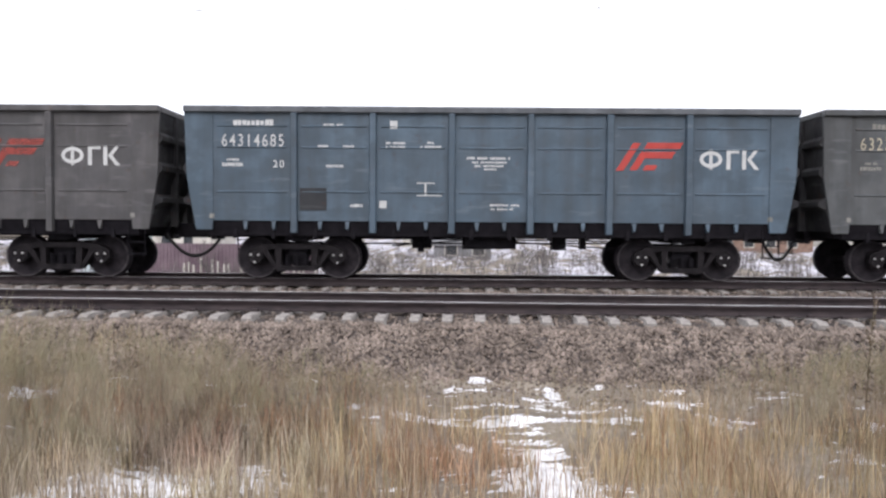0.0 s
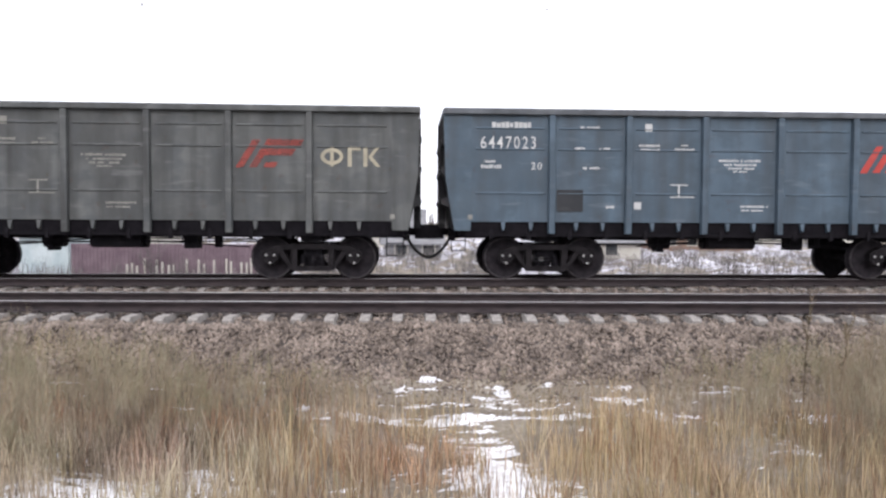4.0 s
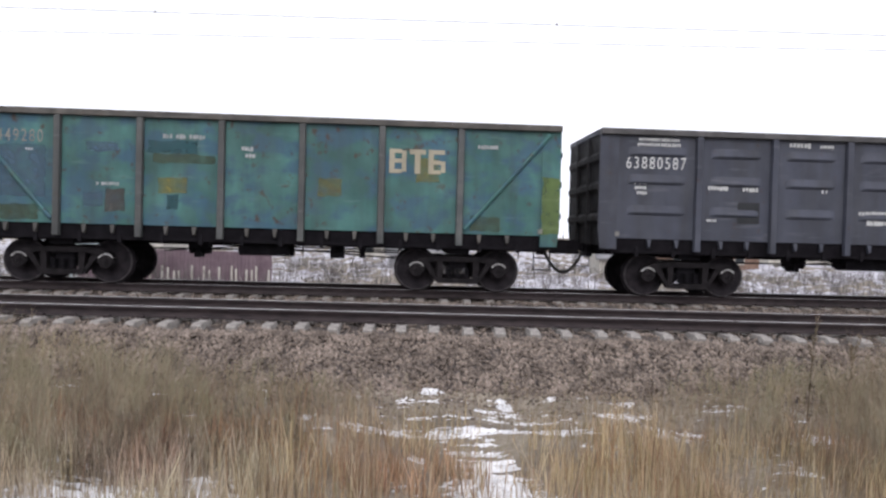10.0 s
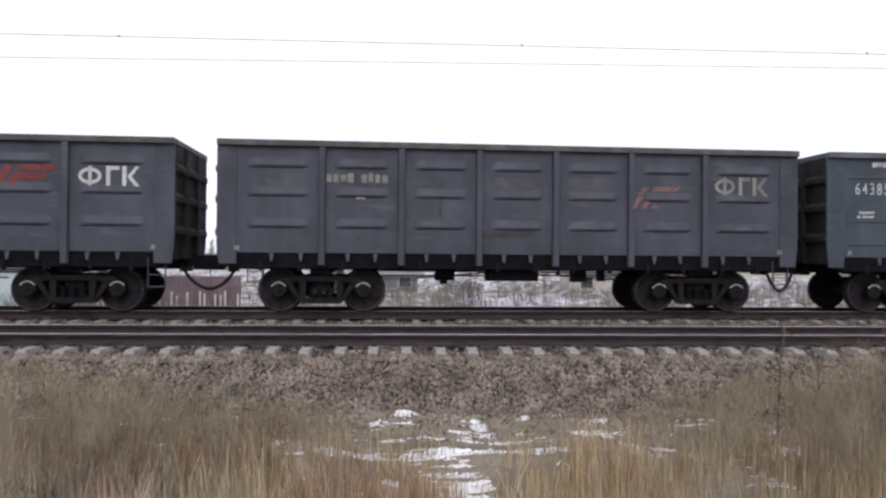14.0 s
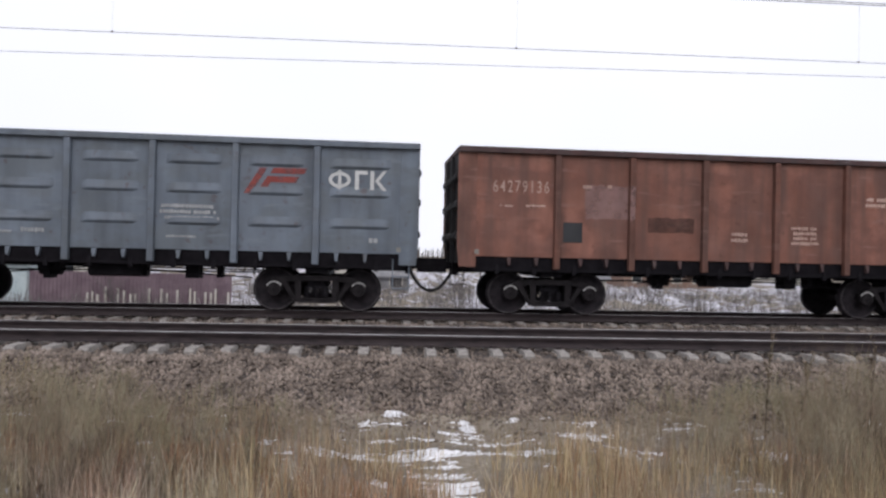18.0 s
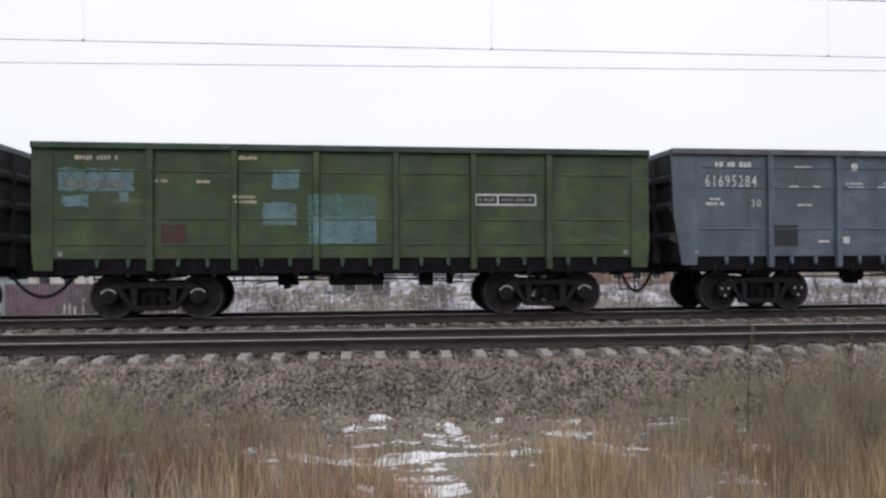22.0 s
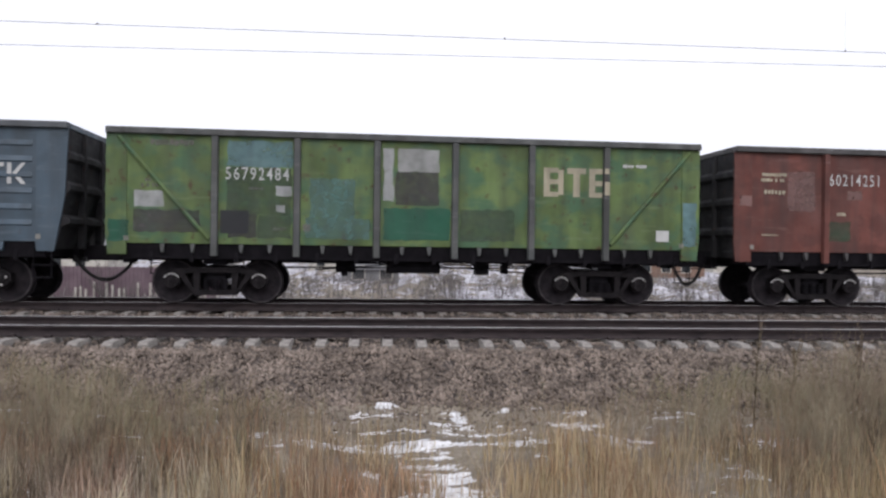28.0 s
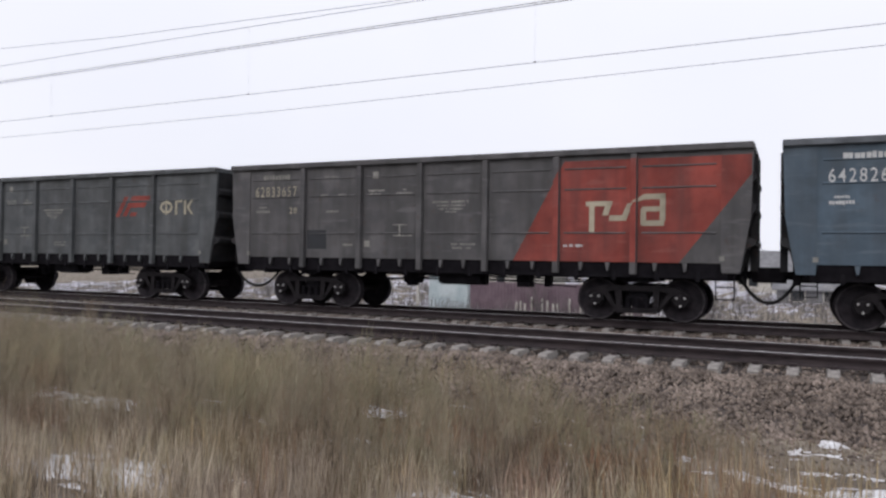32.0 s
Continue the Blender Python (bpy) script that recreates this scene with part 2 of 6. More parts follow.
TYRE = surface("scuffed_tyre_steel", (0.030, 0.027, 0.031), (0.085, 0.076, 0.080), 9, 0.6, 0.2, 0.2, 0.003, shine=0.2)
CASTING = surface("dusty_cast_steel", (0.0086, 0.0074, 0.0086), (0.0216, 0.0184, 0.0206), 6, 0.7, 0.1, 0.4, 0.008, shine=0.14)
BRIGHT = surface("scuffed_bright_metal", (0.30, 0.295, 0.29), (0.60, 0.59, 0.58), 20, 0.5, 0.1, 0.2, 0.004)
RUBBER = surface("black_rubber", (0.014, 0.014, 0.015), (0.03, 0.03, 0.03), 15, 0.6, 0.0, 0.2, 0.003)
INSIDE = surface("rusty_wagon_interior", (0.050, 0.036, 0.030), (0.110, 0.070, 0.050), 2.5, 0.85, 0.0, 0.4, 0.01)
RAILSIDE = surface("rusty_rail_side", (0.025, 0.019, 0.021), (0.054, 0.041, 0.042), 4, 0.75, 0.2, 0.3, 0.004, (1, 4, 4))
RAILTOP = surface("polished_rail_head", (0.66, 0.65, 0.65), (0.88, 0.87, 0.87), 3, 0.42, 0.55, 0.1, 0.002, (0.3, 3, 3))
CONCRETE = surface("grey_sleeper_concrete", (0.225, 0.208, 0.192), (0.365, 0.340, 0.315), 9, 0.9, 0.0, 0.4, 0.006)
STONE = surface("crushed_grey_ballast", (0.138, 0.111, 0.093), (0.280, 0.229, 0.194), 3.0, 0.9, 0.0, 0.5, 0.01, (1, 1, 1), 0.24)
BED = surface("dirty_ballast_bed", (0.066, 0.055, 0.051), (0.128, 0.109, 0.101), 12, 0.95, 0.0, 0.9, 0.03)
WIRE = surface("weathered_copper_wire", (0.16, 0.14, 0.14), (0.26, 0.24, 0.24), 4, 0.6, 0.4, 0.1, 0.001)
SNOW = surface("thin_wet_snow", (0.68, 0.68, 0.70), (1.02, 1.02, 1.04), 5, 0.65, 0.0, 0.5, 0.02)
FIELD_SNOW = surface("old_field_snow", (0.34, 0.33, 0.37), (0.70, 0.69, 0.74), 0.9, 0.7, 0.0, 0.5, 0.03)
FENCE = surface("maroon_sheet_fence", (0.150, 0.105, 0.128), (0.215, 0.158, 0.185), 1.5, 0.6, 0.1, 0.2, 0.01)
SHED = surface("pale_blue_shed_wall", (0.42, 0.50, 0.52), (0.55, 0.62, 0.63), 1.2, 0.7, 0.0, 0.2, 0.01)
WALLS = surface("pale_house_wall", (0.50, 0.47, 0.42), (0.62, 0.60, 0.55), 1.0, 0.85, 0.0, 0.3, 0.01)
BRICK = surface("brownish_house_wall", (0.20, 0.13, 0.10), (0.30, 0.20, 0.16), 2.0, 0.85, 0.0, 0.3, 0.01)
ROOF = surface("grey_sheet_roof", (0.17, 0.17, 0.18), (0.26, 0.26, 0.27), 1.5, 0.6, 0.1, 0.2, 0.01)
PANE = surface("dark_window_pane", (0.03, 0.035, 0.04), (0.06, 0.065, 0.07), 1.0, 0.15, 0.0, 0.0, 0.001)
BARK = surface("grey_brown_twigs", (0.095, 0.086, 0.084), (0.185, 0.170, 0.165), 4, 0.9, 0.0, 0.4, 0.01)


def grass_material(name, stops, rough=0.75):
    m, n, l, p = nodes_of(name, rough)
    g = n.new("ShaderNodeNewGeometry")
    col = ramp_of(n, l, g.outputs["Random Per Island"], [(at, toned(c)) for at, c in stops])
    patch = ramp_of(n, l, noise_of(n, l, 0.85, 5), [(0.28, (0.53, 0.40, 0.33)), (0.40, (0.35, 0.33, 0.295)), (0.49, (0.54, 0.51, 0.44)), (0.57, (0.46, 0.465, 0.36)), (0.70, (0.71, 0.635, 0.50))])
    col = mix_of(n, l, 0.9, col, patch, "OVERLAY")
    l.new(col, p.inputs["Base Color"])
    return m


STRAW = grass_material("dry_straw_blades", [(0.0, (0.420, 0.329, 0.234)), (0.15, (0.690, 0.556, 0.405)), (0.32, (0.190, 0.143, 0.102)), (0.5, (0.770, 0.654, 0.522)), (0.65, (0.260, 0.225, 0.141)), (0.8, (0.550, 0.430, 0.292)), (0.9, (0.170, 0.124, 0.093)), (1.0, (0.380, 0.234, 0.161))])
WEED = grass_material("brown_weed_stems", [(0.0, (0.130, 0.095, 0.080)), (0.35, (0.310, 0.246, 0.195)), (0.6, (0.200, 0.179, 0.130)), (0.85, (0.400, 0.333, 0.270)), (1.0, (0.220, 0.135, 0.110))])
RUSSET = grass_material("russet_stalks", [(0.0, (0.26, 0.125, 0.09)), (0.4, (0.46, 0.26, 0.18)), (0.7, (0.20, 0.10, 0.08)), (1.0, (0.56, 0.38, 0.26))])
STUBBLE = grass_material("bleached_stems", [(0.0, (0.386, 0.332, 0.289)), (0.18, (0.672, 0.601, 0.538)), (0.36, (0.109, 0.083, 0.069)), (0.52, (0.554, 0.482, 0.413)), (0.68, (0.210, 0.166, 0.129)), (0.84, (0.739, 0.673, 0.616)), (1.0, (0.286, 0.230, 0.156))])
DUSKY = grass_material("dark_matted_weeds", [(0.0, (0.085, 0.064, 0.054)), (0.4, (0.170, 0.133, 0.112)), (0.7, (0.105, 0.087, 0.062)), (1.0, (0.235, 0.183, 0.150))])
HAZE = grass_material("dry_seed_heads", [(0.0, (0.172, 0.145, 0.120)), (0.3, (0.326, 0.293, 0.236)), (0.55, (0.254, 0.255, 0.189)), (0.8, (0.381, 0.346, 0.277)), (1.0, (0.272, 0.192, 0.158))])


def soil_material():
    m, n, l, p = nodes_of("damp_soil_and_dead_grass", 0.95)
    base = ramp_of(n, l, noise_of(n, l, 1.3, 7), [(0.3, (0.122, 0.101, 0.080)), (0.5, (0.190, 0.161, 0.128)), (0.7, (0.260, 0.228, 0.180))])
    fine = noise_of(n, l, 14, 5)
    col = mix_of(n, l, 0.6, base, ramp_of(n, l, fine, [(0.3, grey(0.3)), (0.7, grey(0.7))]), "OVERLAY")
    l.new(col, p.inputs["Base Color"])
    bump_of(n, l, p, fine, 0.9, 0.05)
    return m


SOIL = soil_material()
PALE = grass_material("pale_field_grass", [(0.0, (0.30, 0.295, 0.335)), (0.4, (0.18, 0.177, 0.20)), (0.7, (0.37, 0.365, 0.415)), (1.0, (0.14, 0.135, 0.155))])


# ---- small mesh tools ----
def box(bm, x0, x1, y0, y1, z0, z1):
    v = [bm.verts.new((x, y, z)) for z in (z0, z1) for y in (y0, y1) for x in (x0, x1)]
    for f in ((0, 2, 3, 1), (4, 5, 7, 6), (0, 1, 5, 4), (2, 6, 7, 3), (0, 4, 6, 2), (1, 3, 7, 5)):
        bm.faces.new([v[i] for i in f])


def hull8(bm, lower, upper):
    """A six-sided block from four corners below (going round) and four above."""
    a, b = [bm.verts.new(c) for c in lower], [bm.verts.new(c) for c in upper]
    bm.faces.new(a[::-1])
    bm.faces.new(b)
    for i in range(4):
        bm.faces.new((a[i], a[(i + 1) % 4], b[(i + 1) % 4], b[i]))


def prism(bm, pts, d0, d1, axis="y"):
    """An outline, pushed from d0 to d1 along an axis."""
    def at(p, d):
        return (p[0], d, p[1]) if axis == "y" else (d, p[0], p[1]) if axis == "x" else (p[0], p[1], d)
    a, b = [bm.verts.new(at(p, d0)) for p in pts], [bm.verts.new(at(p, d1)) for p in pts]
    n = len(pts)
    fs = [bm.faces.new(a), bm.faces.new(b[::-1])]
    for i in range(n):
        fs.append(bm.faces.new((a[i], b[i], b[(i + 1) % n], a[(i + 1) % n])))
    bmesh.ops.recalc_face_normals(bm, faces=fs)


def rod(bm, a, b, r0, r1=None, sides=8):
    a, b = Vector(a), Vector(b)
    r1 = r0 if r1 is None else r1
    q = (b - a).to_track_quat("Z", "Y")
    rings = []
    for c, r in ((a, r0), (b, r1)):
        rings.append([bm.verts.new(c + q @ Vector((r * math.cos(k * math.tau / sides), r * math.sin(k * math.tau / sides), 0))) for k in range(sides)])
    for k in range(sides):
        bm.faces.new((rings[0][k], rings[0][(k + 1) % sides], rings[1][(k + 1) % sides], rings[1][k]))
    bm.faces.new(rings[0][::-1])
    bm.faces.new(rings[1])


def lathe_y(bm, x, z, prof, sides=28, closed=True):
    """Turns (radius, y) steps round a line along y."""
    rings = []
    for r, y in prof:
        rings.append([bm.verts.new((x + r * math.cos(k * math.tau / sides), y, z + r * math.sin(k * math.tau / sides))) for k in range(sides)])
    fs = []
    for i in range(len(rings) - 1):
        for k in range(sides):
            fs.append(bm.faces.new((rings[i][k], rings[i][(k + 1) % sides], rings[i + 1][(k + 1) % sides], rings[i + 1][k])))
    if closed:
        fs += [bm.faces.new(rings[0]), bm.faces.new(rings[-1])]
    bmesh.ops.recalc_face_normals(bm, faces=fs)


def pipe(bm, pts, r, sides=6):
    for a, b in zip(pts, pts[1:]):
        rod(bm, a, b, r, r, sides)


def mesh_of(name, bm, material, smooth=False, bevel=0.0):
    if bevel:
        bmesh.ops.bevel(bm, geom=list(bm.edges), offset=bevel, segments=1, affect="EDGES", clamp_overlap=True)
    me = bpy.data.meshes.new(name)
    bm.to_mesh(me)
    bm.free()
    me.materials.append(material)
    if smooth:
        for p in me.polygons:
            p.use_smooth = True
    return me


def put(name, me, parent=None, m=None, label=""):
    ob = new(name, me)
    if parent is not None:
        ob.parent = parent
    if m is not None:
        ob.matrix_basis = m
    return tagged(ob, label)


def part(name, bm, material, parent, label="", smooth=False, bevel=0.0):
    return put(name, mesh_of(name, bm, material, smooth, bevel), parent, None, label)


def raw_mesh(name, verts, faces, material):
    me = bpy.data.meshes.new(name)
    verts, faces = np.asarray(verts, float), np.asarray(faces, int)
    me.vertices.add(len(verts))
    me.vertices.foreach_set("co", verts.ravel())
    k = faces.shape[1]
    me.loops.add(len(faces) * k)
    me.loops.foreach_set("vertex_index", faces.ravel())
    me.polygons.add(len(faces))
    me.polygons.foreach_set("loop_start", np.arange(0, len(faces) * k, k))
    me.update(calc_edges=True)
    me.materials.append(material)
    return me


# ---- the plan: tracks run along x; z = 0 is the top of the rails ----
Y_NEAR, Y_FAR = 13.0, 18.04
SPACING = 0.5242

rng = np.random.default_rng(7)


def wave(x, y, seed, size):
    """Smooth wandering value between about -1 and 1."""
    r = np.random.default_rng(seed)
    v = np.zeros(np.broadcast(x, y).shape)
    for k in range(7):
        a, s, ph = r.uniform(0, math.tau), size * r.uniform(0.45, 1.8), r.uniform(0, math.tau)
        v = v + np.sin((x * math.cos(a) + y * math.sin(a)) * math.tau / s + ph)
    return v / 3.2


def far_shift(x):
    """The far track draws slowly away from the near one: its shift in y at x."""
    return 0.0359 * 30 * np.tanh(np.asarray(x, float) / 30)


def far_turn(x):
    return math.degrees(math.atan(0.0359 / math.cosh(min(abs(x), 600) / 30) ** 2))


def straightened(x, y):
    return y - far_shift(x) * np.interp(y, [14.6, 16.4, 30, 60], [0, 1, 1, 0])


def ground_z(x, y):
    x, y = np.asarray(x, float), np.asarray(y, float)
    y = straightened(x, y)
    base = np.interp(y, [-60, 1.5, 3.0, 5.0, 6.5, 10.3, 11.45, 19.6, 20.9, 26, 34, 70, 400, 3000],
                     [-0.3, -0.3, -0.42, -0.82, -0.95, -0.92, -0.62, -0.50, -1.1, -1.6, -1.9, -1.9, -2.2, -2.2])
    soft = np.interp(y, [0, 4, 9.8, 10.6, 20.5, 24, 60], [0.03, 0.07, 0.06, 0.0, 0.0, 0.08, 0.2])
    return base + soft * wave(x, y, 3, 2.6)


def grid_sheet(name, xs, ys, zfun, material):
    gx, gy = np.meshgrid(xs, ys)
    v = np.stack([gx, gy, zfun(gx, gy)], -1).reshape(-1, 3)
    nx, ny = len(xs), len(ys)
    i = (np.arange(ny - 1)[:, None] * nx + np.arange(nx - 1)[None, :]).ravel()
    me = raw_mesh(name, v, np.stack([i, i + 1, i + nx + 1, i + nx], -1), material)
    me.polygons.foreach_set("use_smooth", np.ones(len(me.polygons), bool))
    return me


far_x = np.concatenate([-np.geomspace(1800, 45, 26), np.arange(-44, -14, 0.5), np.arange(-14, 9, 0.1), np.arange(9, 30.1, 0.5), np.geomspace(31, 1800, 26)])
far_y = np.concatenate([np.linspace(-300, -8, 12), np.arange(-6, 3.5, 0.4), np.arange(3.5, 11, 0.08), np.arange(11, 30, 0.4), np.arange(30, 70, 1.2), np.geomspace(72, 2500, 26)])
tagged(new("ground", grid_sheet("ground", far_x, far_y, ground_z, SOIL)), "damp trackside soil with flattened dead grass", "ground", kind="structure")


def bed_z(x, y):
    y = straightened(x, y)
    base = np.interp(y, [10.2, 10.42, 11.35, 11.6, 12.05, 12.3, 14.4, 15.4, 16.6, 19.5, 19.75, 20.9], [-1.06, -0.90, -0.35, -0.31, -0.275, -0.25, -0.245, -0.27, -0.235, -0.235, -0.26, -1.15])
    return base + 0.018 * wave(x, y, 11, 0.5) + 0.03 * wave(x, y, 12, 2.2)


bed = tagged(new("ballast_bed", grid_sheet("ballast_bed", np.concatenate([-np.geomspace(900, 45, 20), np.arange(-44, 30.1, 0.25), np.geomspace(31, 900, 20)]), np.arange(10.2, 22.3, 0.15), bed_z, BED)),
             "dirty grey ballast bed under two railway tracks", "ballast", kind="structure")


# ---- rails ----
def rail_outline():
    half = [(0.0665, -0.176), (0.0665, -0.165), (0.02, -0.146), (0.009, -0.12), (0.009, -0.062), (0.036, -0.042), (0.037, -0.010), (0.030, -0.0005)]
    return half + [(-a, b) for a, b in half[::-1]]


def sweep(outline, shift):
    """An outline in (y, z) carried along x over the track's course."""
    xs = np.concatenate([[-420, -200, -120], np.arange(-80, 81, 4.0), [120, 200, 420]])
    m = len(outline)
    v = [(x, p[0] + float(shift(x)), p[1]) for x in xs for p in outline]
    f = [(i * m + k, i * m + (k + 1) % m, (i + 1) * m + (k + 1) % m, (i + 1) * m + k) for i in range(len(xs) - 1) for k in range(m)]
    return v, f


def no_shift(x):
    return 0.0


def make_track(name, yc, shift, label):
    track = tagged(new(name), label, "railway track", "tracks", "structure")
    for side in (-0.76, 0.76):
        r = put("rail", raw_mesh("rail", *sweep([(yc + side + a, c) for a, c in rail_outline()], shift), RAILSIDE), track, None, "rust-brown steel rail with a worn head")
        head = [(yc + side - 0.033, -0.006), (yc + side + 0.033, -0.006), (yc + side + 0.028, 0.0015), (yc + side - 0.028, 0.0015)]
        put("rail_head", raw_mesh("rail_head", *sweep(head, shift), RAILTOP), r, None, "polished running surface")
    return track


near_track = make_track("track_near", Y_NEAR, no_shift, "empty railway track with steel rails on concrete sleepers")
far_track = make_track("track_far", Y_FAR, far_shift, "railway track with steel rails, carrying the freight train")

# ---- overhead wires ----
def make_wire(name, y, z0, z1, label, drops=(), top=0.0, radius=0.0075):
    """A wire along the line from x = -260 to 260 with a faint sag; droppers go up from it."""
    thing = tagged(new(name), label, "overhead wire", "overhead wires", "structure")
    bm = bmesh.new()
    xs = [-260, -120, -60, -30, -18, -8, 0, 8, 18, 30, 60, 120, 260]
    pts = [(x, y, z0 + (z1 - z0) * (x + 20) / 40 if abs(x) < 21 else (z0 if x < 0 else z1)) for x in xs]
    pipe(bm, pts, radius, 6)
    part("wire", bm, WIRE, thing)
    for x in drops:
        z = z0 + (z1 - z0) * (x + 20) / 40
        bm = bmesh.new()
        rod(bm, (x, y, z), (x, y, top), radius * 0.24, None, 5)
        part("dropper", bm, WIRE, thing)
        bm = bmesh.new()
        box(bm, x - 0.02, x + 0.02, y - 0.014, y + 0.014, z - 0.010, z + 0.035)
        part("clip", bm, WIRE, thing)
    if top:
        bm = bmesh.new()
        pipe(bm, [(x, y, top + 0.0009 * min(abs(x), 33) ** 2) for x in (-260, -33, -22, -11, 0, 11, 22, 33, 260)], radius, 6)
        part("messenger_wire", bm, WIRE, thing)
    return thing


make_wire("contact_wire", Y_FAR, 6.33, 6.37, "thin grey contact wire hung on droppers over the far track", (-34.5, -25.4, -16.1, -6.73, 2.79, 11.42, 20.6), 8.4)
make_wire("contact_wire", Y_NEAR - 0.05, 5.98, 5.97, "thin grey contact wire over the near track", (-31.0, -22.0, 14.0, 23.0), 7.9)
make_wire("contact_wire", Y_NEAR + 0.06, 6.07, 6.04, "second thin contact wire over the near track")
make_wire("guy_wire", Y_NEAR, 6.48, 6.30, "thin stranded wire above the near contact wires", (), 0.0, 0.006)
make_wire("feeder_wire", 21.0, 6.44, 6.85, "thin grey feeder wire beyond the far track")


# ---- open goods wagons ----
PITCH = 13.92
TOP, SILL, FOOT = 3.74, 1.31, 1.05
FACE = -1.50          # outer face of the side plates
POSTS = [-4.30, -2.58, -0.86, 0.86, 2.58, 4.30]
POST_W, POST_D = 0.16, 0.105


def plate_panel(w):
    """One side plate between two posts, origin at its middle."""
    bm = bmesh.new()
    box(bm, -w / 2, w / 2, FACE, FACE + 0.03, SILL, TOP - 0.12)
    return bm


RIB_ROWS = {"lines": (1.94, 2.91, 3.37), "seams": (1.60, 2.14, 3.15), "fine": [1.66 + k * 0.33 for k in range(6)], "deep": (1.90, 2.58, 3.20), "plain": ()}


def rib_mesh(w, ribs):
    """One pressed rib of a side plate, origin at its middle height."""
    bm = bmesh.new()
    if ribs in ("lines", "seams"):
        prism(bm, [(FACE, -0.016), (FACE - 0.020, -0.002), (FACE - 0.020, 0.004), (FACE, 0.030)], -w / 2 + 0.10, w / 2 - 0.10, "x")
    elif ribs == "fine":
        prism(bm, [(FACE, -0.030), (FACE - 0.026, -0.006), (FACE - 0.022, 0.006), (FACE, 0.10)], -w / 2 + 0.08, w / 2 - 0.08, "x")
    else:
        # a rolled bulge: steep dark underside, long shallow top, ends dying into the plate
        prof = [(0.0, -0.066), (-0.046, -0.014), (-0.047, 0.010), (-0.034, 0.050), (-0.012, 0.120), (0.0, 0.170)]
        xs = [(-w / 2 + 0.20, 0.0), (-w / 2 + 0.32, 0.75), (-w / 2 + 0.40, 1.0), (w / 2 - 0.40, 1.0), (w / 2 - 0.32, 0.75), (w / 2 - 0.20, 0.0)]
        rows = [[bm.verts.new((x, FACE + 0.001 + d * k, z)) for d, z in prof] for x, k in xs]
        for p, q in zip(rows, rows[1:]):
            for i in range(len(prof) - 1):
                bm.faces.new((p[i], q[i], q[i + 1], p[i + 1]))
        bmesh.ops.recalc_face_normals(bm, faces=bm.faces[:])
        if sum(f.normal.y for f in bm.faces) > 0:
            bmesh.ops.reverse_faces(bm, faces=bm.faces[:])
    return mesh_of("pressed_rib", bm, PAINT["blue"])


def corner_outline(half, slant):
    """Outline of the corner sheet at the +x end."""
    if slant:
        return [(half - 0.62, SILL - 0.02), (half - 0.62, TOP - 0.12), (half, TOP - 0.12), (half - 0.05, 2.25), (half - 0.25, FOOT + 0.06), (half - 0.60, FOOT + 0.06)]
    return [(half - 0.42, SILL - 0.02), (half - 0.42, TOP - 0.12), (half, TOP - 0.12), (half, 1.5), (half - 0.05, FOOT + 0.02), (half - 0.42, FOOT + 0.02)]


TURN = pose(0, 0, 0, 0, 0, 180)


def wheelset_mesh():
    bm = bmesh.new()
    for s in (-1, 1):
        lathe_y(bm, 0, 0, [(0.10, s * 0.90), (0.10, s * 0.87), (0.36, s * 0.845), (0.40, s * 0.855), (0.478, s * 0.855), (0.482, s * 0.74), (0.508, s * 0.725), (0.508, s * 0.70), (0.40, s * 0.70), (0.38, s * 0.74), (0.12, s * 0.72), (0.10, s * 0.68)], 30)
    lathe_y(bm, 0, 0, [(0.065, -1.14), (0.075, -0.9), (0.085, -0.6), (0.08, 0.0), (0.085, 0.6), (0.075, 0.9), (0.065, 1.14)], 12)
    return mesh_of("wheelset", bm, STEEL, True)


def tyre_mesh():
    """The scuffed outer edge of a wheel on the open side, where the tyre is rubbed bare."""
    bm = bmesh.new()
    lathe_y(bm, 0, 0, [(0.437, -0.855), (0.440, -0.862), (0.468, -0.862), (0.4795, -0.852), (0.4795, -0.84)], 30, False)
    return mesh_of("tyre", bm, TYRE, True)


def side_frame_mesh():
    """A cast bogie side frame with its window, seen from -y."""
    bm = bmesh.new()
    y0, y1 = -1.16, -0.96
    prism(bm, [(-0.98, 0.66), (-0.86, 0.76), (-0.45, 0.80), (0.45, 0.80), (0.86, 0.76), (0.98, 0.66), (0.90, 0.60), (0.50, 0.68), (-0.50, 0.68), (-0.90, 0.60)], y0, y1)
    prism(bm, [(-0.42, 0.19), (0.42, 0.19), (0.46, 0.31), (-0.46, 0.31)], y0, y1)
    for s in (-1, 1):
        prism(bm, [(s * 0.80, 0.66), (s * 0.66, 0.68), (s * 0.40, 0.22), (s * 0.46, 0.20)], y0 + 0.02, y1)
        prism(bm, [(s * 0.46, 0.30), (s * 0.34, 0.30), (s * 0.34, 0.70), (s * 0.48, 0.70)], y0 + 0.01, y1)
        prism(bm, [(s * 1.08, 0.62), (s * 0.98, 0.70), (s * 0.84, 0.72), (s * 0.76, 0.62), (s * 0.74, 0.46), (s * 0.78, 0.44), (s * 0.82, 0.60), (s * 1.02, 0.60), (s * 1.06, 0.44), (s * 1.10, 0.46)], y0 + 0.01, y1)
    return mesh_of("side_frame", bm, CASTING)


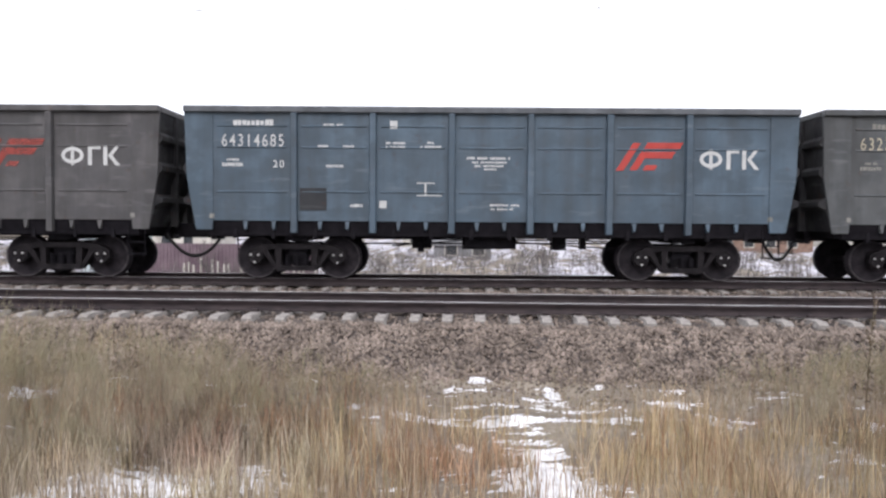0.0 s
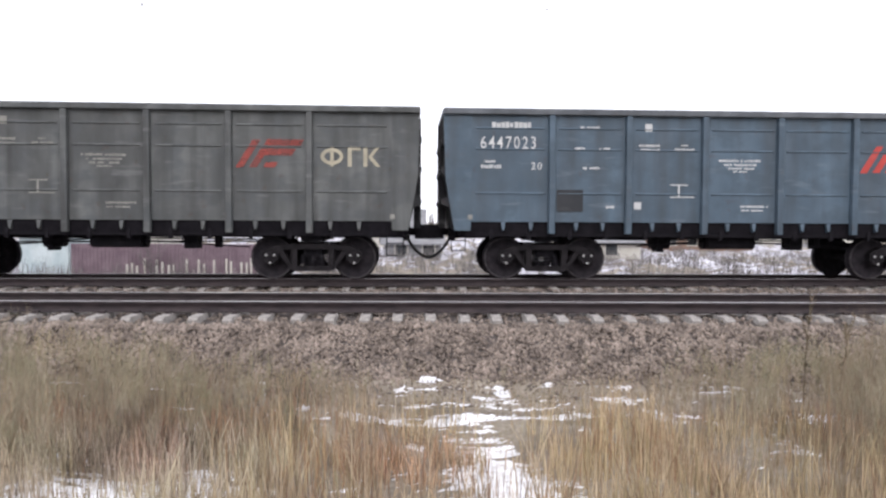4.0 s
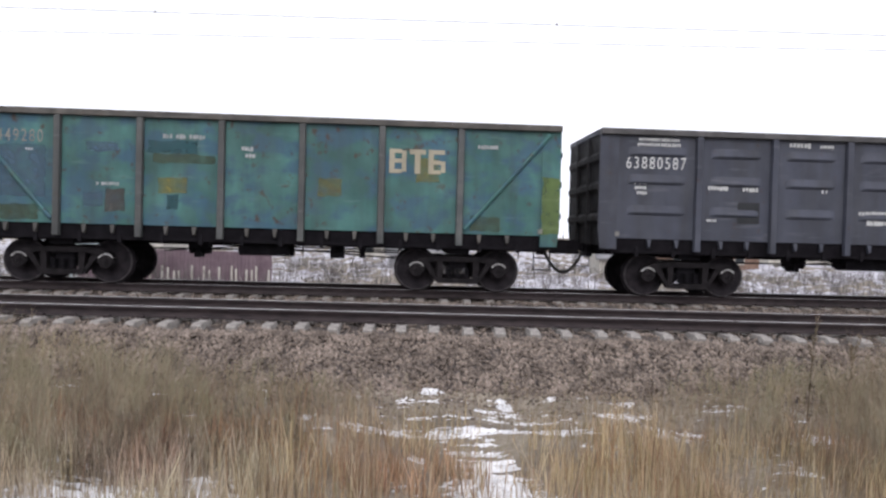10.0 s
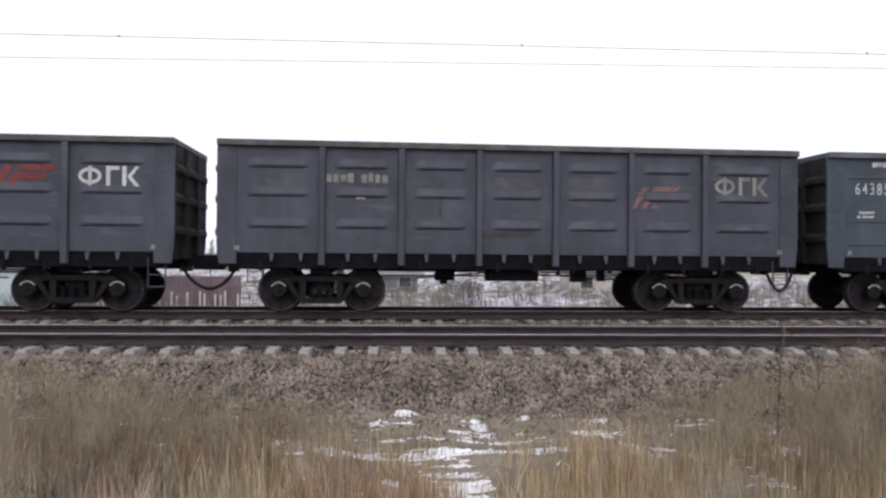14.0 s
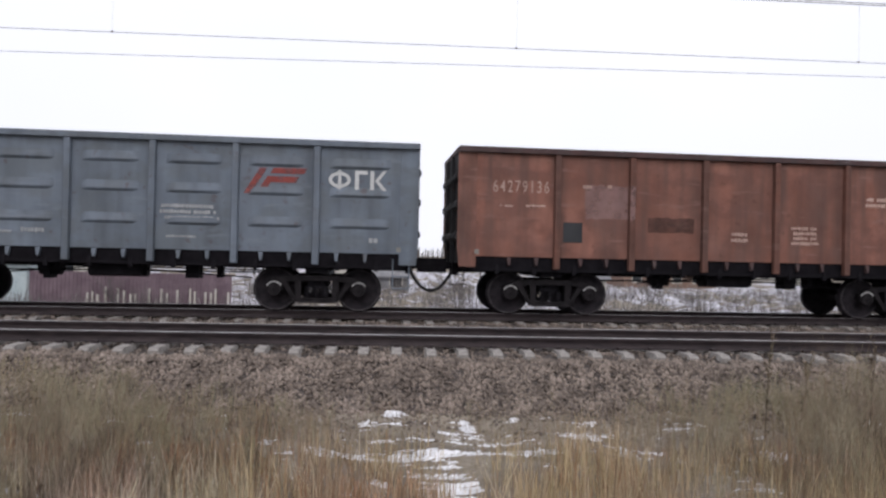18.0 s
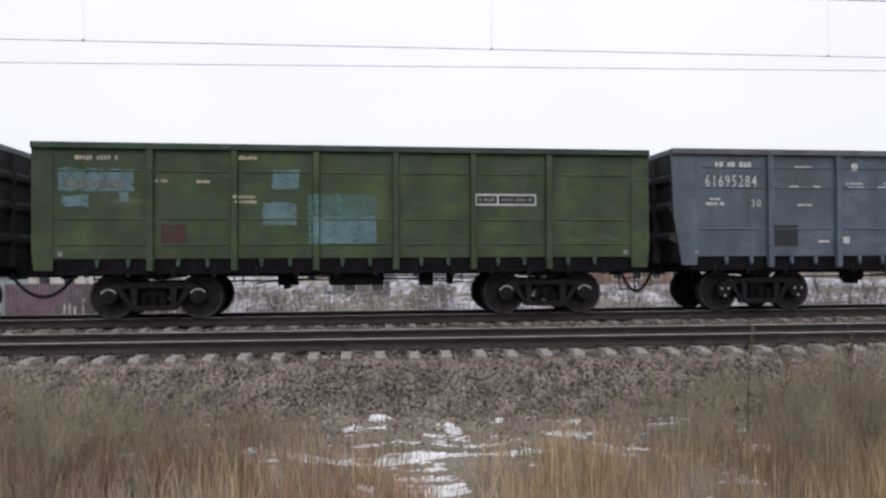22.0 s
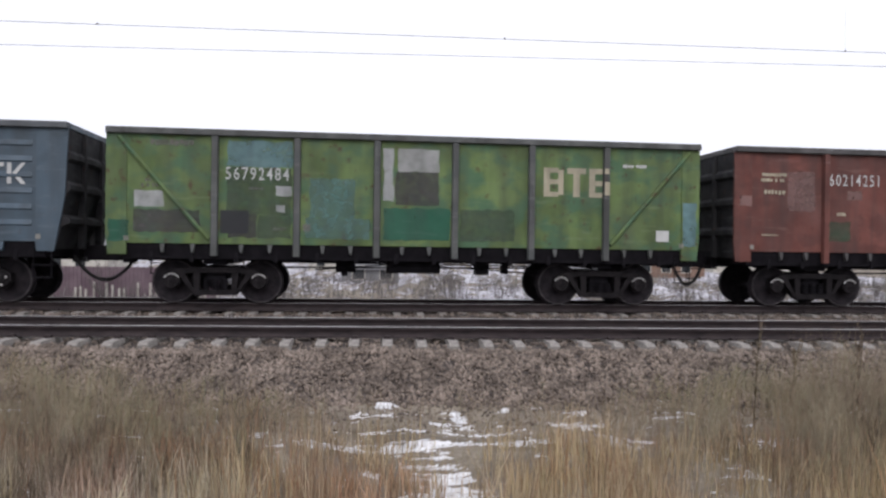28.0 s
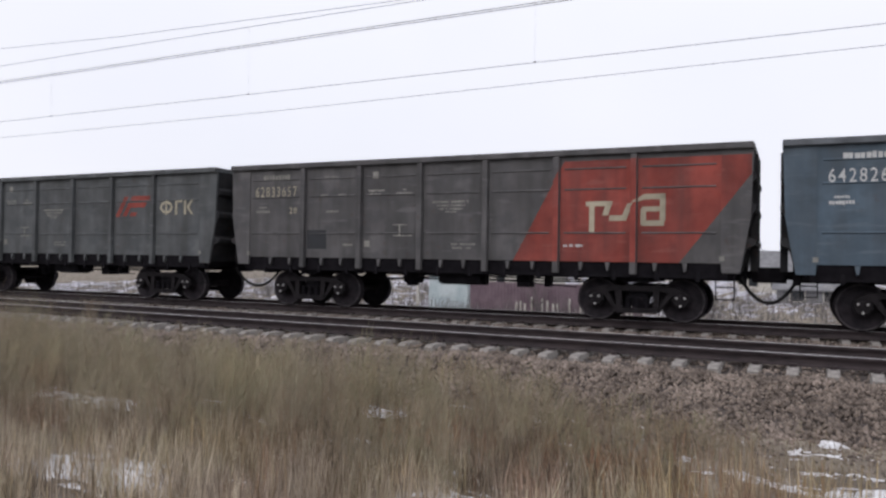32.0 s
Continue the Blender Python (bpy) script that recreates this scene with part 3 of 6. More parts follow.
def axle_box_mesh():
    bm = bmesh.new()
    lathe_y(bm, 0, 0, [(0.155, -0.98), (0.165, -1.0), (0.165, -1.13), (0.14, -1.17), (0.06, -1.175), (0.05, -1.19)], 18)
    for k in range(4):
        a = math.tau * (k + 0.5) / 4
        lathe_y(bm, 0.105 * math.cos(a), 0.105 * math.sin(a), [(0.018, -1.16), (0.018, -1.195)], 6)
    return mesh_of("axle_box", bm, CASTING)


def adapter_mesh():
    """The saddle on an axle box, in pale metal."""
    bm = bmesh.new()
    pts = [(0.19 * math.cos(a), 0.19 * math.sin(a)) for a in np.linspace(0.55, math.pi - 0.55, 8)]
    pts += [(0.162 * math.cos(a), 0.162 * math.sin(a)) for a in np.linspace(math.pi - 0.55, 0.55, 8)]
    prism(bm, pts, -1.165, -1.0)
    return mesh_of("saddle", bm, BRIGHT)


def bolt_mesh():
    """Three pale bolt heads on the cap of an axle box."""
    bm = bmesh.new()
    for x, z in ((-0.085, 0.07), (0.085, 0.07), (0.0, -0.10)):
        lathe_y(bm, x, z, [(0.026, -1.185), (0.026, -1.21), (0.015, -1.218)], 8)
    return mesh_of("bolt_heads", bm, BRIGHT)


def hand_wheel_mesh():
    bm = bmesh.new()
    ringed = [(0.19 * math.cos(a), -1.40, 0.19 * math.sin(a)) for a in np.linspace(0, math.tau, 17)]
    pipe(bm, ringed, 0.014, 6)
    for k in range(3):
        a = math.tau * k / 3 + 0.5
        rod(bm, (0, -1.40, 0), (0.19 * math.cos(a), -1.40, 0.19 * math.sin(a)), 0.011, None, 6)
    rod(bm, (0, -1.42, 0), (0, -0.4, 0), 0.02, None, 8)
    return mesh_of("hand_wheel", bm, MARK["brown"])


def spring_mesh():
    bm = bmesh.new()
    for k in range(5):
        x, y = (-0.2, 0, 0.2, -0.1, 0.1)[k], (-1.09, -1.09, -1.09, -1.0, -1.0)[k]
        for j in range(5):
            z = 0.33 + j * 0.045
            rod(bm, (x - 0.005, y, z), (x + 0.005, y, z + 0.025), 0.075, None, 9)
    return mesh_of("spring_nest", bm, GRIME)


def hose_mesh():
    """A hanging rubber hose, one smooth bent tube with a wider end."""
    bm = bmesh.new()
    pts = [Vector((6.42 + 0.54 * u, -0.35 + 0.35 * u, 1.0 - 0.54 * math.sin(u * math.pi / 2) ** 0.75)) for u in np.linspace(0, 1, 12)]
    radii = [0.038] * 10 + [0.046, 0.046]
    rings = []
    for k, p in enumerate(pts):
        way = (pts[min(k + 1, 11)] - pts[max(k - 1, 0)]).normalized()
        a = way.cross(Vector((0, 1, 0))).normalized()
        b = way.cross(a)
        rings.append([bm.verts.new(p + (a * math.cos(t) + b * math.sin(t)) * radii[k]) for t in np.linspace(0, math.tau, 9)[:8]])
    for p, q in zip(rings, rings[1:]):
        for i in range(8):
            bm.faces.new((p[i], p[(i + 1) % 8], q[(i + 1) % 8], q[i]))
    bm.faces.new(rings[0])
    bm.faces.new(rings[-1])
    bmesh.ops.recalc_face_normals(bm, faces=bm.faces[:])
    return mesh_of("brake_hose", bm, RUBBER)


def coupler_mesh():
    bm = bmesh.new()
    box(bm, 6.0, 6.62, -0.11, 0.11, 0.98, 1.16)
    hull8(bm, [(6.62, -0.16, 0.90), (6.97, -0.20, 0.90), (6.97, 0.20, 0.90), (6.62, 0.16, 0.90)], [(6.62, -0.16, 1.24), (6.97, -0.20, 1.24), (6.97, 0.20, 1.24), (6.62, 0.16, 1.24)])
    box(bm, 6.35, 6.5, -0.32, 0.32, 0.86, 1.3)
    return mesh_of("coupler", bm, GRIME)


def step_mesh():
    bm = bmesh.new()
    for x in (5.98, 6.34):
        rod(bm, (x, -1.44, 0.56), (x, -1.44, 1.2), 0.014, None, 6)
    for z in (0.56, 0.82):
        box(bm, 5.97, 6.35, -1.47, -1.36, z - 0.012, z + 0.012)
    return mesh_of("step", bm, GRIME)


def underframe_pieces():
    """The frame under the floor: centre sill, cross beams, bolsters and the two sole bars."""
    out = []

    def beam(name, *dims):
        bm = bmesh.new()
        box(bm, *dims)
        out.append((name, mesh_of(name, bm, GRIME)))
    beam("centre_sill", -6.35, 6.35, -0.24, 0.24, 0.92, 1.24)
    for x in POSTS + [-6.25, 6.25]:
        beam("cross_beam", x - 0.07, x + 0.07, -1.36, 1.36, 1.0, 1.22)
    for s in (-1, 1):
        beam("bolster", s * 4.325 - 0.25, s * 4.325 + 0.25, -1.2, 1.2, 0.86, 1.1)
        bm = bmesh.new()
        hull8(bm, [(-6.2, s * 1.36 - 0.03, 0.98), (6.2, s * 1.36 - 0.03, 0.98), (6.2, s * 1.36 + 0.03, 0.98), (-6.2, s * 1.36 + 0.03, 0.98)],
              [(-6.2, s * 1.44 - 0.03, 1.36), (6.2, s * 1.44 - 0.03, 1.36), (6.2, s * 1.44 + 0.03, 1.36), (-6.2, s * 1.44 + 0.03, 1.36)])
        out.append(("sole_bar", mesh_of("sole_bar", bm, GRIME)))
    return out


def brake_gear():
    """The hanging gear under the floor, piece by piece."""
    out = []
    a = bmesh.new()
    rod(a, (-0.60, -0.75, 0.84), (0.62, -0.75, 0.84), 0.15, None, 14)
    out.append(("air_reservoir", a))
    b = bmesh.new()
    rod(b, (-1.75, -0.5, 0.86), (-1.3, -0.5, 0.86), 0.17, None, 14)
    out.append(("brake_cylinder", b))
    for name, dims in (("gear_box", (-0.55, 0.55, -1.05, -0.45, 0.74, 1.0)), ("hanger", (-1.62, -1.48, -0.7, -0.3, 0.62, 1.0)), ("valve_box", (1.45, 1.75, -0.9, -0.5, 0.68, 1.0)), ("hanger", (2.1, 2.22, -0.8, -0.5, 0.7, 1.0))):
        c = bmesh.new()
        box(c, *dims)
        out.append((name, c))
    for p, q, r in (((-3.2, -0.6, 0.80), (3.2, -0.6, 0.84), 0.022), ((-3.3, 0.4, 0.90), (3.3, 0.4, 0.86), 0.022), ((-2.2, -0.9, 0.76), (-0.5, -0.9, 0.90), 0.018), ((0.6, -0.9, 0.86), (2.9, -0.9, 0.72), 0.018)):
        d = bmesh.new()
        rod(d, p, q, r, None, 6)
        out.append(("brake_rod", d))
    return [(name, mesh_of(name, bm, GRIME)) for name, bm in out]


SHARED = {"wheelset": wheelset_mesh(), "tyre": tyre_mesh(), "side_frame": side_frame_mesh(), "axle_box": axle_box_mesh(), "saddle": adapter_mesh(), "bolts": bolt_mesh(), "hand_wheel": hand_wheel_mesh(), "spring": spring_mesh(),
          "hose": hose_mesh(), "coupler": coupler_mesh(), "step": step_mesh(), "underframe": underframe_pieces(), "brakes": brake_gear()}


def floor_mesh(half):
    bm = bmesh.new()
    box(bm, -half + 0.3, half - 0.3, -1.405, 1.405, 1.245, 1.33)
    return mesh_of("floor_plate", bm, INSIDE)


def end_wall_mesh(half, slant):
    """An end sheet with three horizontal ribs pressed into it."""
    bm = bmesh.new()
    low = half - (0.24 if slant else 0.05)
    face = [(low, FOOT + 0.1)]
    for z in (1.75, 2.45, 3.1):
        root = half - 0.03 if z > 2.2 else low + (half - 0.04 - low) * (z - FOOT - 0.1) / (2.15 - FOOT)
        face += [(root, z - 0.13), (half + 0.04, z - 0.05), (half + 0.04, z + 0.05), (root, z + 0.13)]
    prism(bm, [(low - 0.05, FOOT + 0.1)] + face + [(half - 0.01, TOP - 0.12), (half - 0.06, TOP - 0.12), (half - 0.09, 2.25)], -1.47, 1.47)
    return mesh_of("end_wall", bm, PAINT["blue"])


def end_post_mesh(half):
    bm = bmesh.new()
    box(bm, half - 0.10, half + 0.045, -0.06, 0.06, FOOT + 0.1, TOP - 0.13)
    return mesh_of("end_post", bm, PAINT["blue"])


def rim_mesh(half):
    """The top chord: a box rail along one side."""
    bm = bmesh.new()
    hull8(bm, [(-half, FACE - 0.110, TOP - 0.135), (half, FACE - 0.110, TOP - 0.135), (half, FACE + 0.09, TOP - 0.14), (-half, FACE + 0.09, TOP - 0.14)],
          [(-half, FACE - 0.105, TOP), (half, FACE - 0.105, TOP), (half, FACE + 0.08, TOP), (-half, FACE + 0.08, TOP)])
    return mesh_of("top_chord", bm, PAINT["blue"], False, 0.012)


def end_rim_mesh(half):
    bm = bmesh.new()
    box(bm, half - 0.11, half + 0.01, FACE + 0.10, -FACE - 0.10, TOP - 0.13, TOP - 0.005)
    return mesh_of("end_chord", bm, PAINT["blue"], False, 0.01)


def post_mesh():
    bm = bmesh.new()
    w = POST_W / 2
    hull8(bm, [(-w, FACE + 0.0, FOOT), (w, FACE + 0.0, FOOT), (w, FACE + 0.0, TOP - 0.14), (-w, FACE + 0.0, TOP - 0.14)],
          [(-w * 0.8, FACE - POST_D, FOOT), (w * 0.8, FACE - POST_D, FOOT), (w * 0.8, FACE - POST_D, TOP - 0.14), (-w * 0.8, FACE - POST_D, TOP - 0.14)])
    return mesh_of("post", bm, PAINT["blue"], False, 0.008)


def bracket_mesh():
    bm = bmesh.new()
    hull8(bm, [(-0.022, FACE - 0.03, 1.13), (0.022, FACE - 0.03, 1.13), (0.022, FACE + 0.06, 1.10), (-0.022, FACE + 0.06, 1.10)],
          [(-0.05, FACE - 0.012, 1.30), (0.05, FACE - 0.012, 1.30), (0.05, FACE + 0.06, 1.30), (-0.05, FACE + 0.06, 1.30)])
    return mesh_of("bracket", bm, PAINT["blue"])


def hatch_mesh(w):
    """A bottom hatch folded up under the sill."""
    bm = bmesh.new()
    hull8(bm, [(-w / 2, -1.40, 1.00), (w / 2, -1.40, 1.00), (w / 2, -0.2, 1.10), (-w / 2, -0.2, 1.10)],
          [(-w / 2, -1.40, 1.03), (w / 2, -1.40, 1.03), (w / 2, -0.2, 1.13), (-w / 2, -0.2, 1.13)])
    for x in (-w * 0.28, w * 0.28):
        box(bm, x - 0.04, x + 0.04, -1.43, -1.36, 0.92, 1.14)
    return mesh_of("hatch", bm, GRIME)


def build_wagon(half, slant, ribs, braces):
    """A six-post gondola with all its parts; returns its Empty and the painted parts."""
    global TOP
    TOP = 3.80 if slant else 3.74
    wagon = new("gondola_wagon")
    for nm, me in SHARED["underframe"]:
        put(nm, me, wagon)
    put("floor_plate", floor_mesh(half), wagon)
    for nm, me in SHARED["brakes"]:
        put(nm, me, wagon)
    chord, chord_end, post, brk, hat = rim_mesh(half), end_rim_mesh(half), post_mesh(), bracket_mesh(), hatch_mesh(1.5)
    bm = bmesh.new()
    prism(bm, corner_outline(half, slant), FACE - 0.02, FACE + 0.04)
    corner = mesh_of("corner_sheet", bm, PAINT["blue"])
    bm = bmesh.new()
    prism(bm, [(-a, b) for a, b in corner_outline(half, slant)][::-1], FACE - 0.02, FACE + 0.04)
    corner_mirror = mesh_of("corner_sheet", bm, PAINT["blue"])
    wall_end, post_end = end_wall_mesh(half, slant), end_post_mesh(half)
    mid = mesh_of("side_panel", plate_panel(1.72 - POST_W + 0.02), PAINT["blue"])
    mid_rib = rib_mesh(1.72 - POST_W + 0.02, ribs) if RIB_ROWS[ribs] else None
    inner = half - (0.62 if slant else 0.42)
    end_w = inner - 4.30 - POST_W / 2 + 0.01
    outer = mesh_of("side_panel", plate_panel(end_w), PAINT["blue"])
    outer_rib = rib_mesh(end_w, ribs) if RIB_ROWS[ribs] else None
    end_mid = 4.30 + POST_W / 2 - 0.01 + end_w / 2
    for turn in (Matrix(), TURN):
        put("top_chord", chord, wagon, turn)
        put("end_chord", chord_end, wagon, turn)
        put("end_wall", wall_end, wagon, turn)
        for y in (-0.55, 0.55):
            put("end_post", post_end, wagon, turn @ pose(0, y, 0))
        put("corner_sheet", corner, wagon, turn)
        put("corner_sheet", corner_mirror, wagon, turn)
        put("coupler", SHARED["coupler"], wagon, turn)
        put("brake_hose", SHARED["hose"], wagon, turn)
        put("step", SHARED["step"], wagon, turn)
        for x in POSTS:
            put("post", post, wagon, turn @ pose(x, 0, 0))
        for x in (-3.44, -1.72, 0.0, 1.72, 3.44):
            plate = put("side_panel", mid, wagon, turn @ pose(x, 0, 0))
            for z in RIB_ROWS[ribs] if turn is not TURN or ribs == "deep" else ():
                put("pressed_rib", mid_rib, plate, pose(0, 0, z))
            put("hatch", hat, wagon, turn @ pose(x, 0, 0))
            for dx in (-0.30, 0.30):
                put("bracket", brk, wagon, turn @ pose(x + dx, 0, 0))
        for s in (-1, 1):
            plate = put("side_panel", outer, wagon, turn @ pose(s * end_mid, 0, 0))
            for z in RIB_ROWS[ribs] if turn is not TURN or ribs == "deep" else ():
                put("pressed_rib", outer_rib, plate, pose(0, 0, z))
            put("hatch", hat, wagon, turn @ pose(s * 5.2, 0, 0))
            for dx in (-0.40, 0.22):
                put("bracket", brk, wagon, turn @ pose(s * (5.15 + dx), 0, 0))
        if braces:
            for s in (-1, 1):
                bm = bmesh.new()
                rod(bm, (s * (half - 0.25), FACE - 0.03, TOP - 0.2), (s * 4.42, FACE - 0.03, SILL + 0.1), 0.046, None, 6)
                put("brace", mesh_of("brace", bm, PAINT["blue"]), wagon, turn)
    for s in (-1, 1):
        bm = bmesh.new()
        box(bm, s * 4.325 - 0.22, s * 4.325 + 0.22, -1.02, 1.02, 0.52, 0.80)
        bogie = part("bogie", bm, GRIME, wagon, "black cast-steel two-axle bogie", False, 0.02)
        for turn in (Matrix(), TURN):
            m = pose(s * 4.325, 0, 0) @ turn
            put("side_frame", SHARED["side_frame"], bogie, m)
            tagged(put("spring_nest", SHARED["spring"], bogie, m), kind="stuff")
            for a in (-0.925, 0.925):
                put("axle_box", SHARED["axle_box"], bogie, m @ pose(a, 0, 0.478))
                if slant:
                    tagged(put("bolt_heads", SHARED["bolts"], bogie, m @ pose(a, 0, 0.478)), kind="stuff")
                else:
                    put("saddle", SHARED["saddle"], bogie, m @ pose(a, 0, 0.478))
        for a in (-0.925, 0.925):
            ws = put("wheelset", SHARED["wheelset"], wagon, pose(s * 4.325 + a, 0, 0.478), "steel wheel pair on a turning axle")
            put("tyre", SHARED["tyre"], ws, None, "scuffed paler tyre edge")
    return wagon


KINDS = {"smooth": (6.70, True, "lines", False), "seamed": (6.70, True, "seams", False), "boxed": (6.66, False, "seams", False), "fine": (6.66, True, "fine", False), "ribbed": (6.53, False, "deep", False),
         "braced": (6.52, False, "plain", True), "old": (6.54, False, "plain", False)}
HALF = {k: v[0] for k, v in KINDS.items()}
PAINTED = {"top_chord", "end_chord", "end_wall", "end_post", "corner_sheet", "post", "side_panel", "pressed_rib", "bracket", "brace", "step"}


# ---- painted markings: thin shapes that follow the plates and the posts ----
def clip_poly(pts, lo, hi, axis):
    def cut(ps, keep, edge):
        out = []
        for a, b in zip(ps, ps[1:] + ps[:1]):
            ka, kb = keep(a), keep(b)
            if ka:
                out.append(a)
            if ka != kb:
                t = (edge - a[axis]) / (b[axis] - a[axis])
                out.append((a[0] + (b[0] - a[0]) * t, a[1] + (b[1] - a[1]) * t))
        return out
    pts = cut(list(pts), lambda p: p[axis] >= lo, lo)
    return cut(pts, lambda p: p[axis] <= hi, hi) if pts else pts


def cells(kind):
    """Stretches of one side in x, with the depth at which paint lies on them."""
    half, slant = HALF[kind], KINDS[kind][1]
    w = POST_W / 2
    inner = half - (0.62 if slant else 0.42)
    out, at = [(-half, -inner, FACE - 0.020), (inner, half, FACE - 0.020)], -inner
    for x in POSTS:
        out += [(at, x - w, FACE), (x - w * 0.78, x + w * 0.78, FACE - POST_D)]
        at = x + w
    return out + [(at, inner, FACE)]


def marking(wagon, kind, polys, material, name="marking", label="", lift=0.012):
    bm = bmesh.new()
    low, high = [SILL - 0.2, TOP - 0.145]
    for x0, x1, depth in cells(kind):
        for i, poly in enumerate(polys):
            ps = clip_poly(clip_poly(poly, x0, x1, 0), low, high, 1)
            if len(ps) > 2:
                area = sum(a[0] * b[1] - b[0] * a[1] for a, b in zip(ps, ps[1:] + ps[:1]))
                if abs(area) > 1e-5:
                    vs = [bm.verts.new((p[0], depth - lift - (0.00015 * (i % 12) if name == "small_print" else 0.0), p[1])) for p in (ps if area > 0 else ps[::-1])]
                    bm.faces.new(vs)
    if not bm.verts:
        bm.free()
        return None
    if name != "small_print":
        bmesh.ops.remove_doubles(bm, verts=bm.verts[:], dist=0.0004)
    ob = part(name, bm, material, wagon, label)
    return tagged(ob, kind="stuff") if name == "small_print" else ob


def rect(x0, x1, z0, z1):
    return [(x0, z0), (x1, z0), (x1, z1), (x0, z1)]


def bars(x0, x1, z, h, n, r):
    """A row of uneven dashes standing for small illegible print."""
    n = max(n, int((x1 - x0) / max(0.045, 0.62 * h)))
    out, x, step = [], x0, (x1 - x0) / n
    for k in range(n):
        if r.random() > 0.07:
            out.append(rect(x, x + step * r.uniform(0.66, 0.94), z - h / 2 * r.uniform(0.6, 1), z + h / 2 * r.uniform(0.6, 1)))
        x += step
    return out


def digits(wagon, text, x0, x1, z, h, material):
    """The painted running number."""
    cu = bpy.data.curves.new("number", "FONT")
    cu.body, cu.size, cu.resolution_u, cu.offset, cu.space_character = text, 1.0, 3, 0.002, 1.26
    ob = bpy.data.objects.new("number", cu)
    scene.collection.objects.link(ob)
    me = bpy.data.meshes.new_from_object(ob.evaluated_get(bpy.context.evaluated_depsgraph_get()))
    bpy.data.objects.remove(ob)
    co = np.empty(len(me.vertices) * 3)
    me.vertices.foreach_get("co", co)
    co = co.reshape(-1, 3)
    lo, hi = co.min(0), co.max(0)
    out = np.empty_like(co)
    out[:, 0] = x0 + (co[:, 0] - lo[0]) / (hi[0] - lo[0]) * (x1 - x0)
    out[:, 2] = z - h / 2 + (co[:, 1] - lo[1]) / (hi[1] - lo[1]) * h
    out[:, 1] = FACE - 0.022
    me.vertices.foreach_set("co", out.ravel())
    me.materials.clear()
    me.materials.append(material)
    return put("number", me, wagon, None, "painted running number")


def ring(cx, cz, rx, rz, t, n=14):
    out = []
    for k in range(n):
        a, b = math.tau * k / n, math.tau * (k + 1) / n
        out.append([(cx + rx * math.cos(a), cz + rz * math.sin(a)), (cx + rx * math.cos(b), cz + rz * math.sin(b)),
                    (cx + (rx - t) * math.cos(b), cz + (rz - t) * math.sin(b)), (cx + (rx - t) * math.cos(a), cz + (rz - t) * math.sin(a))])
    return out


def owner_mark(x, z, s):
    """Three plain shapes side by side: a ring with a bar, an upright bar with a shelf, a bar with a wedge."""
    h = 0.21 * s
    a = ring(x + 0.24 * s, z, 0.24 * s, 0.84 * h, 0.075 * s) + [rect(x + 0.205 * s, x + 0.275 * s, z - 0.45 * h, z + 0.45 * h)] + [rect(x + 0.205 * s, x + 0.275 * s, z + 0.845 * h if k > 0 else z - h, z + h if k > 0 else z - 0.845 * h) for k in (-1, 1)]
    b = [rect(x + 0.57 * s, x + 0.655 * s, z - h, z + h), rect(x + 0.655 * s, x + 0.84 * s, z + 0.62 * h, z + h)]
    c = [rect(x + 0.90 * s, x + 0.985 * s, z - h, z + h), [(x + 1.00 * s, z), (x + 1.17 * s, z + h), (x + 1.25 * s, z + h), (x + 1.09 * s, z), (x + 1.26 * s, z - h), (x + 1.16 * s, z - h)]]
    return a, b, c


def slanted_mark(x, z, s):
    """A leaning red emblem of bars."""
    def lean(x0, x1, z0, z1):
        return [(x + s * (x0 + z0 * 0.62), z + s * z0), (x + s * (x1 + z0 * 0.62), z + s * z0), (x + s * (x1 + z1 * 0.62), z + s * z1), (x + s * (x0 + z1 * 0.62), z + s * z1)]
    return [lean(-0.50, -0.34, -0.30, 0.28), lean(-0.20, 0.55, 0.16, 0.29), lean(-0.22, -0.06, -0.29, 0.10), lean(-0.06, 0.50, -0.04, 0.10), lean(0.06, 0.30, -0.29, -0.18)]


def route_mark(x, z, s):
    """A cream emblem of a stem, a wave and a ring."""
    return [rect(x, x + 0.36 * s, z + 0.12 * s, z + 0.2 * s), rect(x + 0.06 * s, x + 0.15 * s, z - 0.32 * s, z + 0.12 * s),
            [(x + 0.28 * s, z - 0.04 * s), (x + 0.38 * s, z - 0.04 * s), (x + 0.46 * s, z + 0.2 * s), (x + 0.36 * s, z + 0.2 * s)],
            [(x + 0.40 * s, z - 0.13 * s), (x + 0.62 * s, z - 0.13 * s), (x + 0.62 * s, z - 0.04 * s), (x + 0.40 * s, z - 0.04 * s)],
            [(x + 0.58 * s, z - 0.13 * s), (x + 0.68 * s, z - 0.13 * s), (x + 0.80 * s, z + 0.16 * s), (x + 0.70 * s, z + 0.16 * s)],
            [(x + 0.76 * s, z + 0.17 * s), (x + 0.82 * s, z + 0.17 * s), (x + 0.98 * s, z + 0.22 * s), (x + 0.98 * s, z + 0.31 * s)],
            rect(x + 0.98 * s, x + 1.32 * s, z + 0.22 * s, z + 0.31 * s), rect(x + 1.23 * s, x + 1.32 * s, z - 0.14 * s, z + 0.3 * s),
            rect(x + 0.92 * s, x + 1.01 * s, z - 0.20 * s, z + 0.06 * s), rect(x + 0.94 * s, x + 1.30 * s, z - 0.22 * s, z - 0.13 * s), rect(x + 0.94 * s, x + 1.30 * s, z + 0.02 * s, z + 0.10 * s)]


